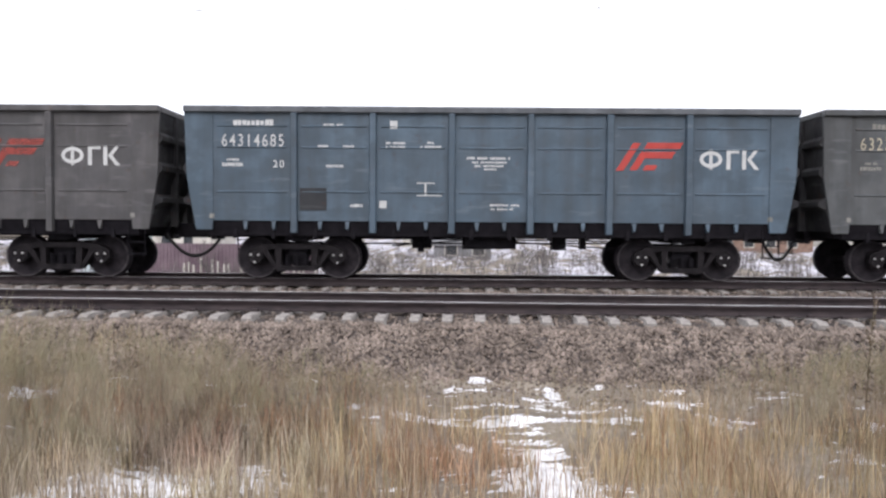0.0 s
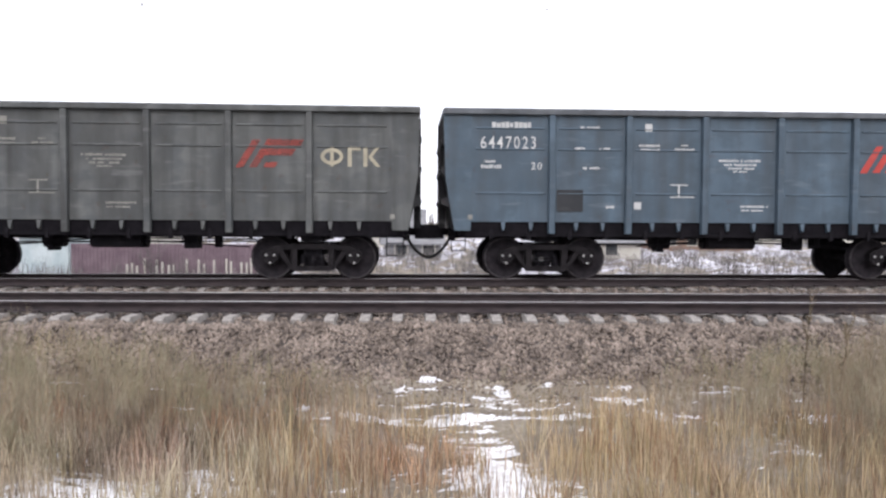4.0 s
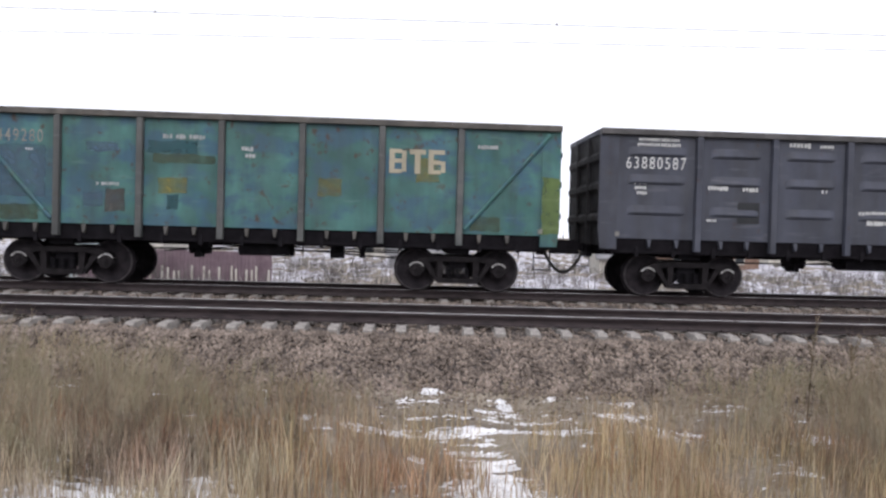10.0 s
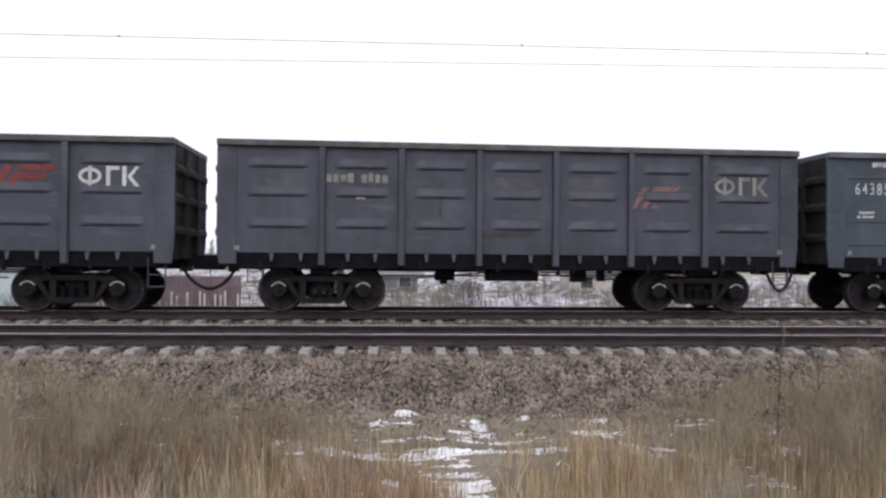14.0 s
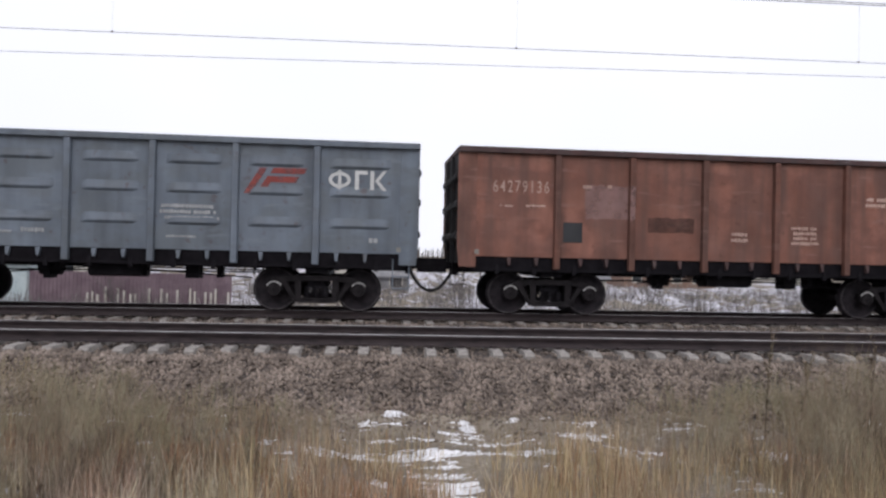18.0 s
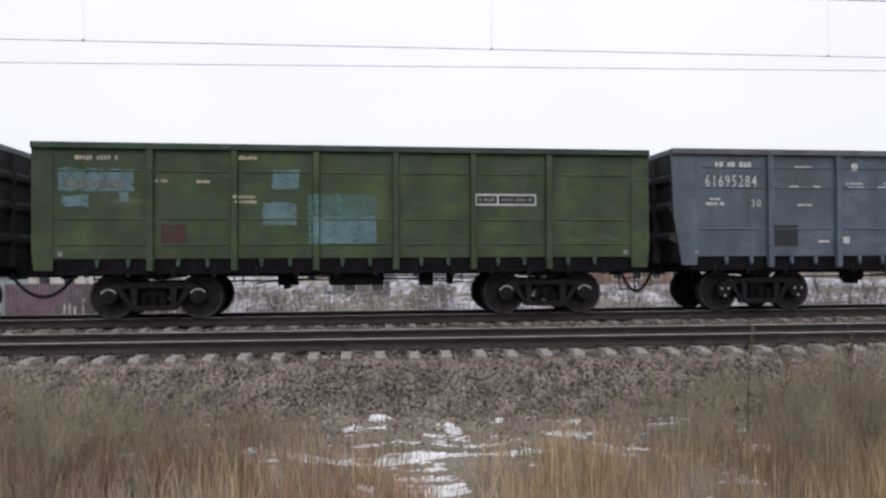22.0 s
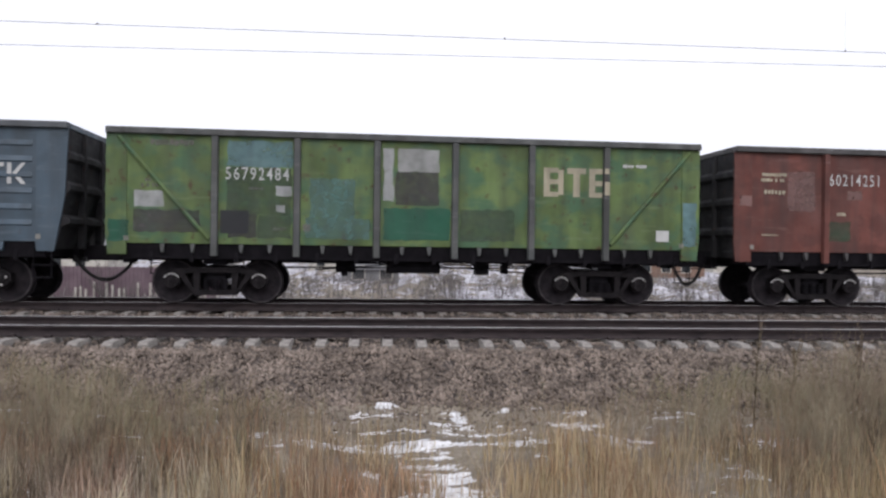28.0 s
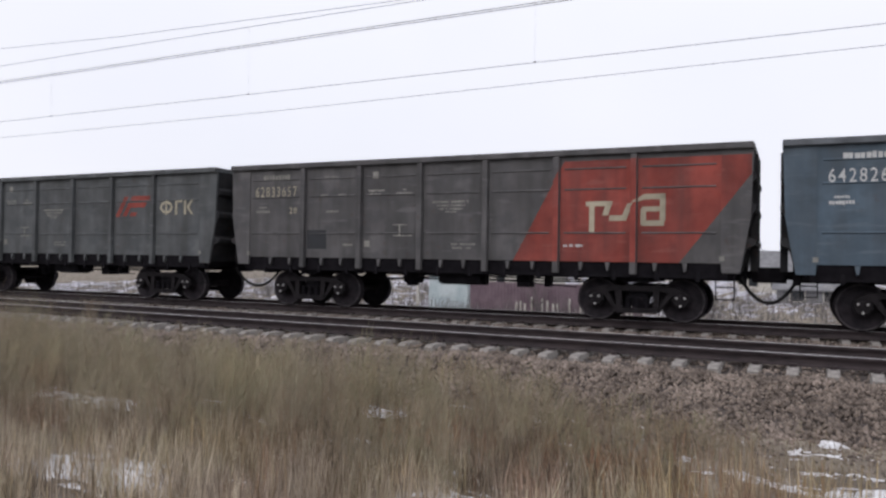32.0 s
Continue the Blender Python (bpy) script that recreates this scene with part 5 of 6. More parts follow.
TONES = {"blue": "blue-grey", "azure": "light blue-grey", "olive": "dusty olive-grey", "dusty": "dusty brown-grey", "drab": "drab dark grey", "steel": "dusty steel-grey", "slate": "dark slate-grey", "lead": "lead-grey", "pale": "pale grey", "brown": "red-brown", "maroon": "dark red-brown", "sienna": "dull red-brown", "rusty": "faded orange-brown", "clay": "pale clay-brown",
         "umber": "dark brown", "coal": "sooty dark grey", "tan": "dusty tan", "green": "grass-green", "lime": "patchy olive-green", "moss": "moss-green", "teal": "faded teal", "sea": "dark teal", "emerald": "bright emerald-green", "pine": "dark green"}
SHAPES = {"smooth": "smooth-sided", "seamed": "flat-sided", "boxed": "square-ended", "fine": "finely ribbed", "ribbed": "deep-ribbed", "braced": "diagonally braced", "old": "plain old"}
SPOT = {3: "with a red end", 36: "with a red end", 14: "with an orange end", 13: "with green patches", 17: "with a white sticker", 32: "with a pale block mark", 22: "with a pale block mark", 25: "with pale blue patches", 23: "with pale red patches", 34: "with pale red patches", 33: "with pale red patches"}

CHORD = {8: "olive", 11: "dusty", 13: "coal", 14: "coal", 21: "umber", 22: "lead", 23: "drab", 28: "dusty", 32: "olive", 33: "drab", 34: "drab", 25: "pine", 27: "umber"}
CHORD_OF = {"blue": "ledge", "azure": "ledge", "slate": "ledge", "lead": "drab"}
# shade between wagons painted into the end walls: black, dark green on green ones
END_SHADES = {"green": "pine", "lime": "pine"}
RAILED = {24: (1,), 12: (1,), 18: (-1,), 26: (1,), 17: (1,)}
FRAME = {11: "olive", 14: "dusty", 22: "lead", 32: "olive", 24: "ledge", 21: "rusty", 23: "umber", 8: "dusty"}

SQUARE = {12: (-3.38, -2.88, 1.71, 2.18), 18: (-3.6, -3.03, 1.63, 2.1), 17: (1.71, 2.32, 1.53, 2.0), 31: (-3.48, -2.9, 1.73, 2.2), 8: (-4.25, -3.8, 1.44, 1.9), 21: (-4.15, -3.71, 1.66, 2.11), 22: (-4.32, -3.76, 1.62, 1.98), 28: (-4.2, -3.75, 1.5, 1.9)}
PRINT_TONE = {12: "white", 18: "white", 20: "chalk", 25: "cream", 21: "rose", 17: "white", 31: "white", 13: "white", 22: "cream", 33: "cream", 11: "chalk"}
masters, wagons = {}, {}
for n, (kind, tone, number, (nx0, nx1, nz), marks, owner, emblem) in TRAIN.items():
    r = random.Random(500 + n)
    if kind in masters:
        w = copy_thing(masters[kind], pose(0, 0, 0))
    else:
        w = masters[kind] = build_wagon(*KINDS[kind])
    wagons[n] = (w, kind, r, [c for c in w.children if c.name.split(".")[0] == "wheelset"])
for n, (kind, tone, number, (nx0, nx1, nz), marks, owner, emblem) in TRAIN.items():
    w, kind, r, _ = wagons[n]
    tagged(w, "open %s %s goods wagon %s" % (SHAPES[kind], TONES[tone], SPOT.get(n, "with painted markings")), "goods wagon", "wagons of the freight train")
    for c in [k for k in w.children_recursive]:
        if c.name.split(".")[0] in PAINTED and (kind == "ribbed" or not c.name.startswith("step")):
            c.material_slots[0].link = "OBJECT"
            base = c.name.split(".")[0]
            c.material_slots[0].material = PAINT[CHORD.get(n, CHORD_OF.get(tone, tone) if base == "top_chord" else tone) if base in ("top_chord", "end_chord", "bracket") else FRAME.get(n, tone) if base == "post" else tone if base == "brace" else END_SHADES.get(tone, "soot") if base in ("end_wall", "end_post") else tone]
    faded = MARK["faint" if marks in ("dull", "faint") or kind in ("old", "braced") else "dull" if tone in ("olive", "dusty", "drab", "lead", "steel") else "white"]
    if n not in PRINT and n != 14:
        small_print(w, kind, faded, r, None if n in (16, 24) else (-4.25, -3.69, 1.58, 2.01) if kind == "ribbed" else (-4.18, -3.59, 1.54, 2.03), n != 15, 2.58 if n == 2 else 0.0, n != 26)
    elif n in SQUARE:
        marking(w, kind, [rect(*SQUARE[n])], MARK["black"], "dark_square", "black painted square")
    patches(w, kind, PATCH.get(n, ()))
    if n in PRINT:
        marking(w, kind, [q for block in PRINT[n] for q in print_block(*block, r)], MARK[PRINT_TONE.get(n, "dull")], "small_print", "rows of small painted print", 0.017)
    if number:
        digits(w, number, nx0, nx1, nz, 0.27, MARK["rose" if n == 21 else marks])
    else:
        marking(w, kind, bars(nx0, nx1, nz, 0.22, 8, r), MARK["dull" if n in (16, 24, 27) else "faint"], "number", "worn illegible running number")
    if kind in ("smooth", "fine", "seamed", "boxed") and n not in (3, 25):
        digits(w, "20", -4.76, -4.52, 2.37 if n == 17 else 2.55, 0.16, MARK[marks])
    if owner:
        add_owner(w, kind, owner, 4.55, 2.90, 1.0) if kind == "ribbed" else add_owner(w, kind, owner)
    if emblem:
        add_slant(w, kind, emblem, 3.40, 2.84, 0.95) if kind == "ribbed" else add_slant(w, kind, emblem)
    if n in (2, 10, 18, 35):
        put("hand_wheel", SHARED["hand_wheel"], w, pose(-5.75, 0, 0.86), "red-brown hand-brake wheel")
    for s in RAILED.get(n, ()):
        bm = bmesh.new()
        xe = s * (HALF[kind] + 0.07)
        pipe(bm, [(xe - s * 0.07, -1.40, 3.4), (xe, -1.42, 3.36), (xe, -1.42, 1.5), (xe - s * 0.2, -1.40, 1.44)], 0.014, 6)
        part("handrail", bm, PAINT[tone], w)
    for sx in (-1, 1):
        marking(w, kind, [rect(sx * 6.1 - 0.05, sx * 6.1 + 0.05, 1.36, 1.46)], MARK["dull"], "corner_dot", "small pale dot")
    if n in (3, 36):
        field(w, kind, "signal", SWEEP, "slanting field of red paint at one end")
        marking(w, kind, route_mark(3.25, 2.38, 1.3), MARK["cream"], "owner_mark", "plain cream emblem of a stem and a loop", 0.014)
        marking(w, kind, bars(2.75, 3.2, 1.66, 0.07, 5, r), MARK["white"], "caption", "", 0.014)
    if n == 12:
        marking(w, kind, [[(2.84, 2.60), (3.78, 2.60), (4.02, 3.20), (3.06, 3.20)]], MARK["dullred"], "painted_field", "leaning patch of faded red paint", 0.006)
    if n == 14:
        field(w, kind, "orange", rect(2.62, 6.1, 1.34, 3.55), "faded orange painted end")
        marking(w, kind, route_mark(3.32, 2.50, 1.5), MARK["cream"], "owner_mark", "plain pale emblem of a stem and a loop", 0.014)
        marking(w, kind, [rect(3.04, 3.67, 1.53, 1.87)], MARK["grey"], "paint_patch", "", 0.014)
        marking(w, kind, bars(-6.0, -4.73, 3.06, 0.27, 8, r), MARK["dull"], "number", "worn illegible running number", 0.02)
    if n == 15:
        marking(w, kind, route_mark(-5.6, 3.36, 0.62), MARK["white"], "owner_mark", "plain white emblem of a stem and a loop")
    if n == 16:
        add_slant(w, kind, "pink", 3.15, 2.62, 0.85)
    if n == 11:
        add_block(w, kind, "cream", 2.74, 2.86, 0.88)
    if n == 22:
        add_block(w, kind, "cream", 2.66, 2.80, 1.0)
        marking(w, kind, ring(1.88, 3.05, 0.30, 0.28, 0.06) + [rect(1.72, 2.17, 3.17 - 0.11 * k, 3.215 - 0.11 * k) for k in range(3)], MARK["cream"], "emblem", "round cream emblem")
    if n == 32:
        add_block(w, kind, "cream", 2.86, 2.80, 1.08)
        marking(w, kind, bars(4.7, 5.25, 3.2, 0.08, 5, r) + [rect(5.5, 5.8, 1.5, 1.75)], MARK["white"], "small_print")
    if n == 17:
        marking(w, kind, ring(-0.50, 3.35, 0.14, 0.14, 0.05) + bars(-0.2, 0.55, 3.36, 0.12, 6, r), MARK["pink"], "sticker_mark", "pale red print on a sticker", 0.016)
        marking(w, kind, ring(1.21, 3.39, 0.11, 0.10, 0.06) + bars(1.38, 2.16, 3.39, 0.19, 4, r), MARK["white"], "owner_mark", "plain white owner's mark")
    if n == 18:
        marking(w, kind, ring(1.12, 2.58, 0.15, 0.15, 0.05) + bars(1.40, 2.20, 2.60, 0.10, 6, r), MARK["pink"], "sticker_mark", "pale red print on a sticker", 0.016)
    if n == 25:
        marking(w, kind, [rect(2.62, 4.02, 2.46, 2.72)], MARK["white"], "sign_frame")
        marking(w, kind, [rect(2.66, 3.12, 2.50, 2.68), rect(3.16, 3.98, 2.50, 2.68)], MARK["black"], "sign_field", "", 0.014)
        marking(w, kind, bars(2.72, 3.06, 2.59, 0.08, 4, r) + bars(3.22, 3.92, 2.59, 0.06, 6, r), MARK["dull"], "small_print", "", 0.018)
    if n == 28:
        marking(w, kind, [[(-5.06, 2.50), (-4.89, 2.35), (-4.72, 2.50), (-4.89, 2.65)]], MARK["white"], "diamond", "white diamond sign")
    if n == 29:
        marking(w, kind, [rect(-5.55, -5.05, 2.12, 2.15), [(-5.5, 2.12), (-5.4, 1.98), (-5.3, 2.12)], [(-5.3, 2.12), (-5.2, 1.98), (-5.1, 2.12)]], MARK["white"], "small_print")

# the train's place along x at each second
RUN = [(0.0, 0.204), (1.0, -15.491), (2.0, -31.105), (3.0, -46.924), (6.0, -93.912), (7.0, -109.601), (8.0, -124.873), (9.0, -141.087), (10.0, -156.939), (11.0, -172.749), (12.0, -188.591), (13.0, -204.963), (14.0, -220.284), (15.0, -236.189), (18.0, -284.51), (19.0, -300.49), (20.0, -316.477), (21.0, -331.94), (22.0, -348.508), (23.0, -364.61), (24.0, -380.654), (27.0, -428.744), (28.0, -444.858), (29.0, -460.948), (30.0, -476.608), (31.0, -493.181), (32.0, -509.282)]


def motions():
    tr, xr = [a for a, _ in RUN], [b for _, b in RUN]
    fine_t = np.arange(0, 32 * FPS + 1) / FPS
    fine_x = np.interp(fine_t, tr, xr)
    for n, (w, kind, r, wheels) in wagons.items():
        walk(w, [(t, pose(x + n * PITCH, Y_FAR + float(far_shift(x + n * PITCH)), 0, 0, 0, far_turn(x + n * PITCH))) for t, x in RUN])
        at = fine_x + n * PITCH
        seen = np.where((at > -40) & (at < 24))[0]
        for ws in wheels:
            x0 = ws.matrix_basis.translation.x
            rows = [(float(fine_t[k]), pose(x0, 0, 0.478, 0, math.degrees((at[k] - at[seen[0]]) / 0.478) % 360, 0)) for k in seen]
            if seen[0] > 0:
                rows.insert(0, (0.0, rows[0][1]))
            if seen[-1] < len(at) - 1:
                rows.append((32.0, rows[-1][1]))
            walk(ws, rows)


# ---- what lies beyond the line ----
def make_fence():
    """A sheet-metal fence with pale posts, and the pale shed at its end."""
    z0, z1, y = -2.1, -0.05, 44.0
    f = tagged(new("sheet_fence"), "maroon sheet-metal fence with pale posts in a field", "fence")
    bm = bmesh.new()
    x, k = -20.4, 0
    pts = []
    while x < -9.2:
        pts += [(x, y), (x + 0.1, y), (x + 0.12, y - 0.04), (x + 0.2, y - 0.04), (x + 0.22, y)]
        x += 0.22
    back = [(a, b + 0.02) for a, b in pts[::-1]]
    prism(bm, pts + back, z0, z1, "z")
    part("fence_sheet", bm, FENCE, f)
    r = random.Random(4)
    x = -17.2
    while x < -9.3:
        bm = bmesh.new()
        box(bm, x, x + 0.10, y - 0.16, y - 0.06, z0, z0 + r.uniform(0.75, 1.25))
        part("fence_post", bm, WALLS, f, "pale weathered post")
        x += r.uniform(0.2, 0.8)
    s = tagged(new("shed"), "pale blue shed with a grey sheet roof", "shed")
    bm = bmesh.new()
    box(bm, -23.3, -20.5, y - 0.1, y + 3.2, -2.1, 0.3)
    part("wall", bm, SHED, s)
    bm = bmesh.new()
    prism(bm, [(y - 0.35, 0.3), (y + 3.4, 0.58), (y + 3.4, 0.64), (y - 0.35, 0.36)], -23.5, -20.3, "x")
    part("roof", bm, ROOF, s)
    for x in (-26.8, -24.2):
        p = tagged(new("gate_post"), "pale weathered post in the snow", "post", "posts by the shed")
        bm = bmesh.new()
        box(bm, x, x + 0.16, y - 0.2, y - 0.04, -2.1, -0.2)
        part("post", bm, WALLS, p)


def make_house(x, y, w, d, h, wall, label, chimney=True):
    house = tagged(new("house"), label, "house", "houses beyond the field")
    z = -2.2
    bm = bmesh.new()
    box(bm, x, x + w, y, y + d, z, z + h)
    prism(bm, [(y, z + h), (y + d, z + h), (y + d / 2, z + h + d * 0.36)], x + 0.02, x + w - 0.02, "x")
    part("wall", bm, wall, house)
    bm = bmesh.new()
    for a, b in ((y - 0.4, y + d / 2), (y + d + 0.4, y + d / 2)):
        prism(bm, [(a, z + h - 0.12), (b, z + h + d * 0.36 + 0.05), (b, z + h + d * 0.36 + 0.17), (a, z + h)], x - 0.35, x + w + 0.35, "x")
    roof = part("roof", bm, ROOF, house)
    if chimney:
        bm = bmesh.new()
        box(bm, x + w * 0.6, x + w * 0.6 + 0.5, y + d * 0.45, y + d * 0.45 + 0.5, z + h, z + h + d * 0.36 + 0.9)
        part("chimney", bm, BRICK, roof)
    k = 0
    while 1.0 + k * 2.4 + 1.1 < w:
        bm = bmesh.new()
        box(bm, x + 0.9 + k * 2.4, x + 2.1 + k * 2.4, y - 0.05, y + 0.05, z + h * 0.35, z + h * 0.35 + 1.3)
        win = part("window", bm, WALLS, house, "pale window frame")
        bm = bmesh.new()
        box(bm, x + 1.0 + k * 2.4, x + 2.0 + k * 2.4, y - 0.065, y - 0.052, z + h * 0.35 + 0.1, z + h * 0.35 + 1.2)
        part("pane", bm, PANE, win)
        k += 1


def make_bush(x, y, h, seed, label="bare grey-brown bush standing in the snow"):
    """A bare shrub: a fan of forked twigs from one stool."""
    r = random.Random(seed)
    z = float(ground_z(x, y)) - 0.05
    b = tagged(new("bush"), label, "bush", "bare bushes in the field")
    stems, twigs = bmesh.new(), bmesh.new()
    for k in range(r.randint(6, 9)):
        a, lean, ln = r.uniform(0, math.tau), r.uniform(0.1, 0.7), h * r.uniform(0.55, 1.0)
        p = Vector((x, y, z))
        way = Vector((math.cos(a) * lean, math.sin(a) * lean, 1)).normalized()
        for j in range(3):
            q = p + way * ln / 3
            rod(stems, p, q, 0.011 * h * (1 - j * 0.3), 0.011 * h * (0.7 - j * 0.28), 4)
            for i in range(3):
                t = (way + Vector((r.uniform(-1, 1), r.uniform(-1, 1), r.uniform(-0.2, 0.6))) * 0.7).normalized()
                e = q + t * ln * r.uniform(0.16, 0.34)
                rod(twigs, q, e, 0.005 * h, 0.002 * h, 3)
                for _ in range(2):
                    u = (t + Vector((r.uniform(-1, 1), r.uniform(-1, 1), r.uniform(-0.2, 0.6))) * 0.8).normalized()
                    rod(twigs, e, e + u * ln * r.uniform(0.08, 0.2), 0.0028 * h, 0.001 * h, 3)
            p, way = q, (way + Vector((r.uniform(-0.3, 0.3), r.uniform(-0.3, 0.3), 0.1))).normalized()
    part("stem", stems, BARK, b)
    tagged(part("twig_mass", twigs, BARK, b), kind="stuff")


def make_tree(x, y, h, seed):
    r = random.Random(seed)
    z = float(ground_z(x, y)) - 0.1
    t = tagged(new("tree"), "bare leafless tree with a grey-brown crown", "tree", "bare trees beyond the field")
    bm, crown = bmesh.new(), bmesh.new()
    top = Vector((x + r.uniform(-0.4, 0.4), y, z + h))
    rod(bm, (x, y, z), (x, y, z + h * 0.4), 0.02 * h, 0.014 * h, 7)
    rod(bm, (x, y, z + h * 0.4), top, 0.014 * h, 0.003 * h, 6)
    for k in range(26):
        u = r.uniform(0.25, 0.95)
        p = Vector((x, y, z + h * u))
        a = r.uniform(0, math.tau)
        way = Vector((math.cos(a), math.sin(a), r.uniform(0.4, 1.3))).normalized()
        q = p + way * h * (1.05 - u) * r.uniform(0.25, 0.5)
        rod(crown, p, q, 0.006 * h * (1.2 - u), 0.002 * h, 4)
        for _ in range(7):
            s = p.lerp(q, r.uniform(0.3, 1.0))
            v = (way + Vector((r.uniform(-1, 1), r.uniform(-1, 1), r.uniform(-0.1, 0.9))) * 0.8).normalized()
            e = s + v * h * r.uniform(0.05, 0.13)
            rod(crown, s, e, 0.0022 * h, 0.001 * h, 3)
            for _ in range(2):
                w2 = (v + Vector((r.uniform(-1, 1), r.uniform(-1, 1), r.uniform(-0.1, 0.9))) * 0.8).normalized()
                rod(crown, e, e + w2 * h * r.uniform(0.03, 0.07), 0.0014 * h, 0.0006 * h, 3)
    part("trunk", bm, BARK, t)
    part("crown", crown, BARK, t)


make_fence()
make_house(-37, 80, 9, 8, 2.6, WALLS, "low pale house with a grey roof beyond the field")
make_house(27, 86, 11, 8, 2.5, BRICK, "low brown house with a grey roof beyond the field")
make_house(-9, 95, 9, 7, 2.5, WALLS, "far pale house with a grey roof")
make_house(50, 110, 14, 9, 3.0, WALLS, "far long pale house with a grey roof")
make_house(14.5, 64, 4, 4, 1.8, WALLS, "small pale outbuilding in the snowy field", False)
make_house(-3.5, 66, 5, 4, 1.6, ROOF, "small grey outbuilding in the snowy field", False)
rb = random.Random(21)
for k in range(46):
    make_bush(rb.uniform(-48, 40), rb.uniform(38, 74), rb.uniform(0.9, 2.4), 100 + k)
for k in range(34):
    make_tree(rb.uniform(-110, 100), rb.uniform(85, 170), rb.uniform(4.5, 8.0), 300 + k)

# far woods as one mass of stems
v, f = [], []
for k in range(2600):
    x, y = rng.uniform(-420, 420), rng.uniform(230, 330)
    h, wd = rng.uniform(3.2, 7.6), rng.uniform(0.12, 0.5)
    a = rng.uniform(0, math.pi)
    c, s = math.cos(a) * wd, math.sin(a) * wd
    i = len(v)
    v += [(x - c, y - s, -2.5), (x + c, y + s, -2.5), (x + 0.3 * c, y + 0.3 * s, -2.5 + h), (x - 0.5 * c, y - 0.5 * s, -2.5 + h * 0.9)]
    f.append((i, i + 1, i + 2, i + 3))
tagged(new("far_woods", raw_mesh("far_woods", v, f, BARK)), "far belt of bare grey trees on the horizon", "woods", kind="stuff")


# ---- snow lying in patches ----
def snow_far(x, y):
    m = wave(x, y * 0.45, 41, 9) * 0.6 + wave(x, y * 0.7, 42, 3.0) * 0.5 + wave(x, y, 43, 1.2) * 0.4 - 0.22
    return ground_z(x, y) + np.clip(m, -0.8, 0.4) * 0.10


tagged(new("field_snow", grid_sheet("field_snow", np.arange(-75, 66, 0.35), np.concatenate([np.arange(21.5, 60, 0.35), np.arange(60, 150, 1.0)]), snow_far, FIELD_SNOW)),
       "thin patchy snow on the field beyond the line", "snow", kind="stuff")


def snow_near(x, y):
    """Height of the thin snow: a trodden gap, streaks along the foot of the bank, and single spots."""
    path = np.exp(-((x - np.interp(y, [5, 6, 7, 8.3], [0.50, 0.54, 0.52, 0.50])) / np.interp(y, [5.5, 7.5], [0.50, 0.42])) ** 2) * np.interp(y, [4.6, 6.4, 7.2, 7.8, 8.4], [1.9, 1.6, 0.95, 0.65, 0.2])
    band = 0.95 * np.exp(-((y - 8.44 - 0.06 * wave(x, y, 58, 3)) / 0.14) ** 2) * np.interp(x, [-5, -2.6, -0.9, -0.3, 0.2, 1.0, 1.6, 5.0], [0.0, 0.15, 0.35, 0.7, 1.1, 1.1, 0.7, 0.1])
    band += 0.75 * np.exp(-((y - 9.0) / 0.09) ** 2) * np.interp(x, [-0.7, -0.1, 0.4, 1.1, 1.6], [0, 0.9, 1.0, 0.9, 0])
    high = 0.30 * np.exp(-((y - 9.45 - 0.3 * wave(x, y, 59, 2.4)) / 0.5) ** 2) * np.interp(x, [-0.2, 0.4, 1.2, 3.6, 5], [0, 0.6, 0.9, 0.8, 0.1])
    spots = sum(h * np.exp(-((x - a) / u) ** 2 - ((y - c) / w) ** 2) for a, c, u, w, h in (
        (-0.03, 10.36, 0.14, 0.12, 2.2), (0.95, 9.95, 0.11, 0.28, 1.3), (0.62, 9.6, 0.14, 0.10, 0.8), (1.57, 10.15, 0.09, 0.09, 1.2), (2.27, 9.14, 0.25, 0.13, 1.3), (2.65, 8.87, 0.22, 0.08, 1.1), (3.05, 8.72, 0.2, 0.06, 1.0),
        (1.43, 8.42, 0.2, 0.08, 0.7), (-0.8, 8.45, 0.30, 0.15, 0.9), (-1.49, 8.7, 0.10, 0.10, 0.9), (-0.22, 7.5, 0.16, 0.13, 1.0), (2.55, 10.0, 0.12, 0.09, 1.0), (-5.75, 9.6, 0.60, 0.36, 1.45),
        (-4.6, 9.6, 0.35, 0.12, 0.7), (-3.2, 8.9, 0.5, 0.12, 0.7), (-2.65, 5.6, 1.25, 1.0, 1.7), (-6.7, 4.9, 1.4, 0.8, 1.6), (-10.0, 7.95, 1.6, 0.35, 1.5), (-8.4, 8.6, 0.5, 0.2, 0.8), (4.6, 8.6, 0.5, 0.2, 0.6)))
    n = 0.30 * wave(x * 0.6, y, 51, 0.8) + 0.60 * wave(x * 0.30, y * 2.8, 52, 0.36) + 0.55 * wave(x * 0.45, y * 2.0, 53, 0.14) + 0.35 * wave(x, y * 1.2, 54, 0.06)
    m = path + band + high + spots + n * 0.72 - 0.90
    return ground_z(x, y) + np.clip(m, -0.9, 0.55) * 0.055 + 0.004


tagged(new("trackside_snow", grid_sheet("trackside_snow", np.arange(-14, 9, 0.032), np.arange(4.2, 10.8, 0.03), snow_near, SNOW)),
       "thin melting snow in patches among dead grass", "snow", kind="stuff")


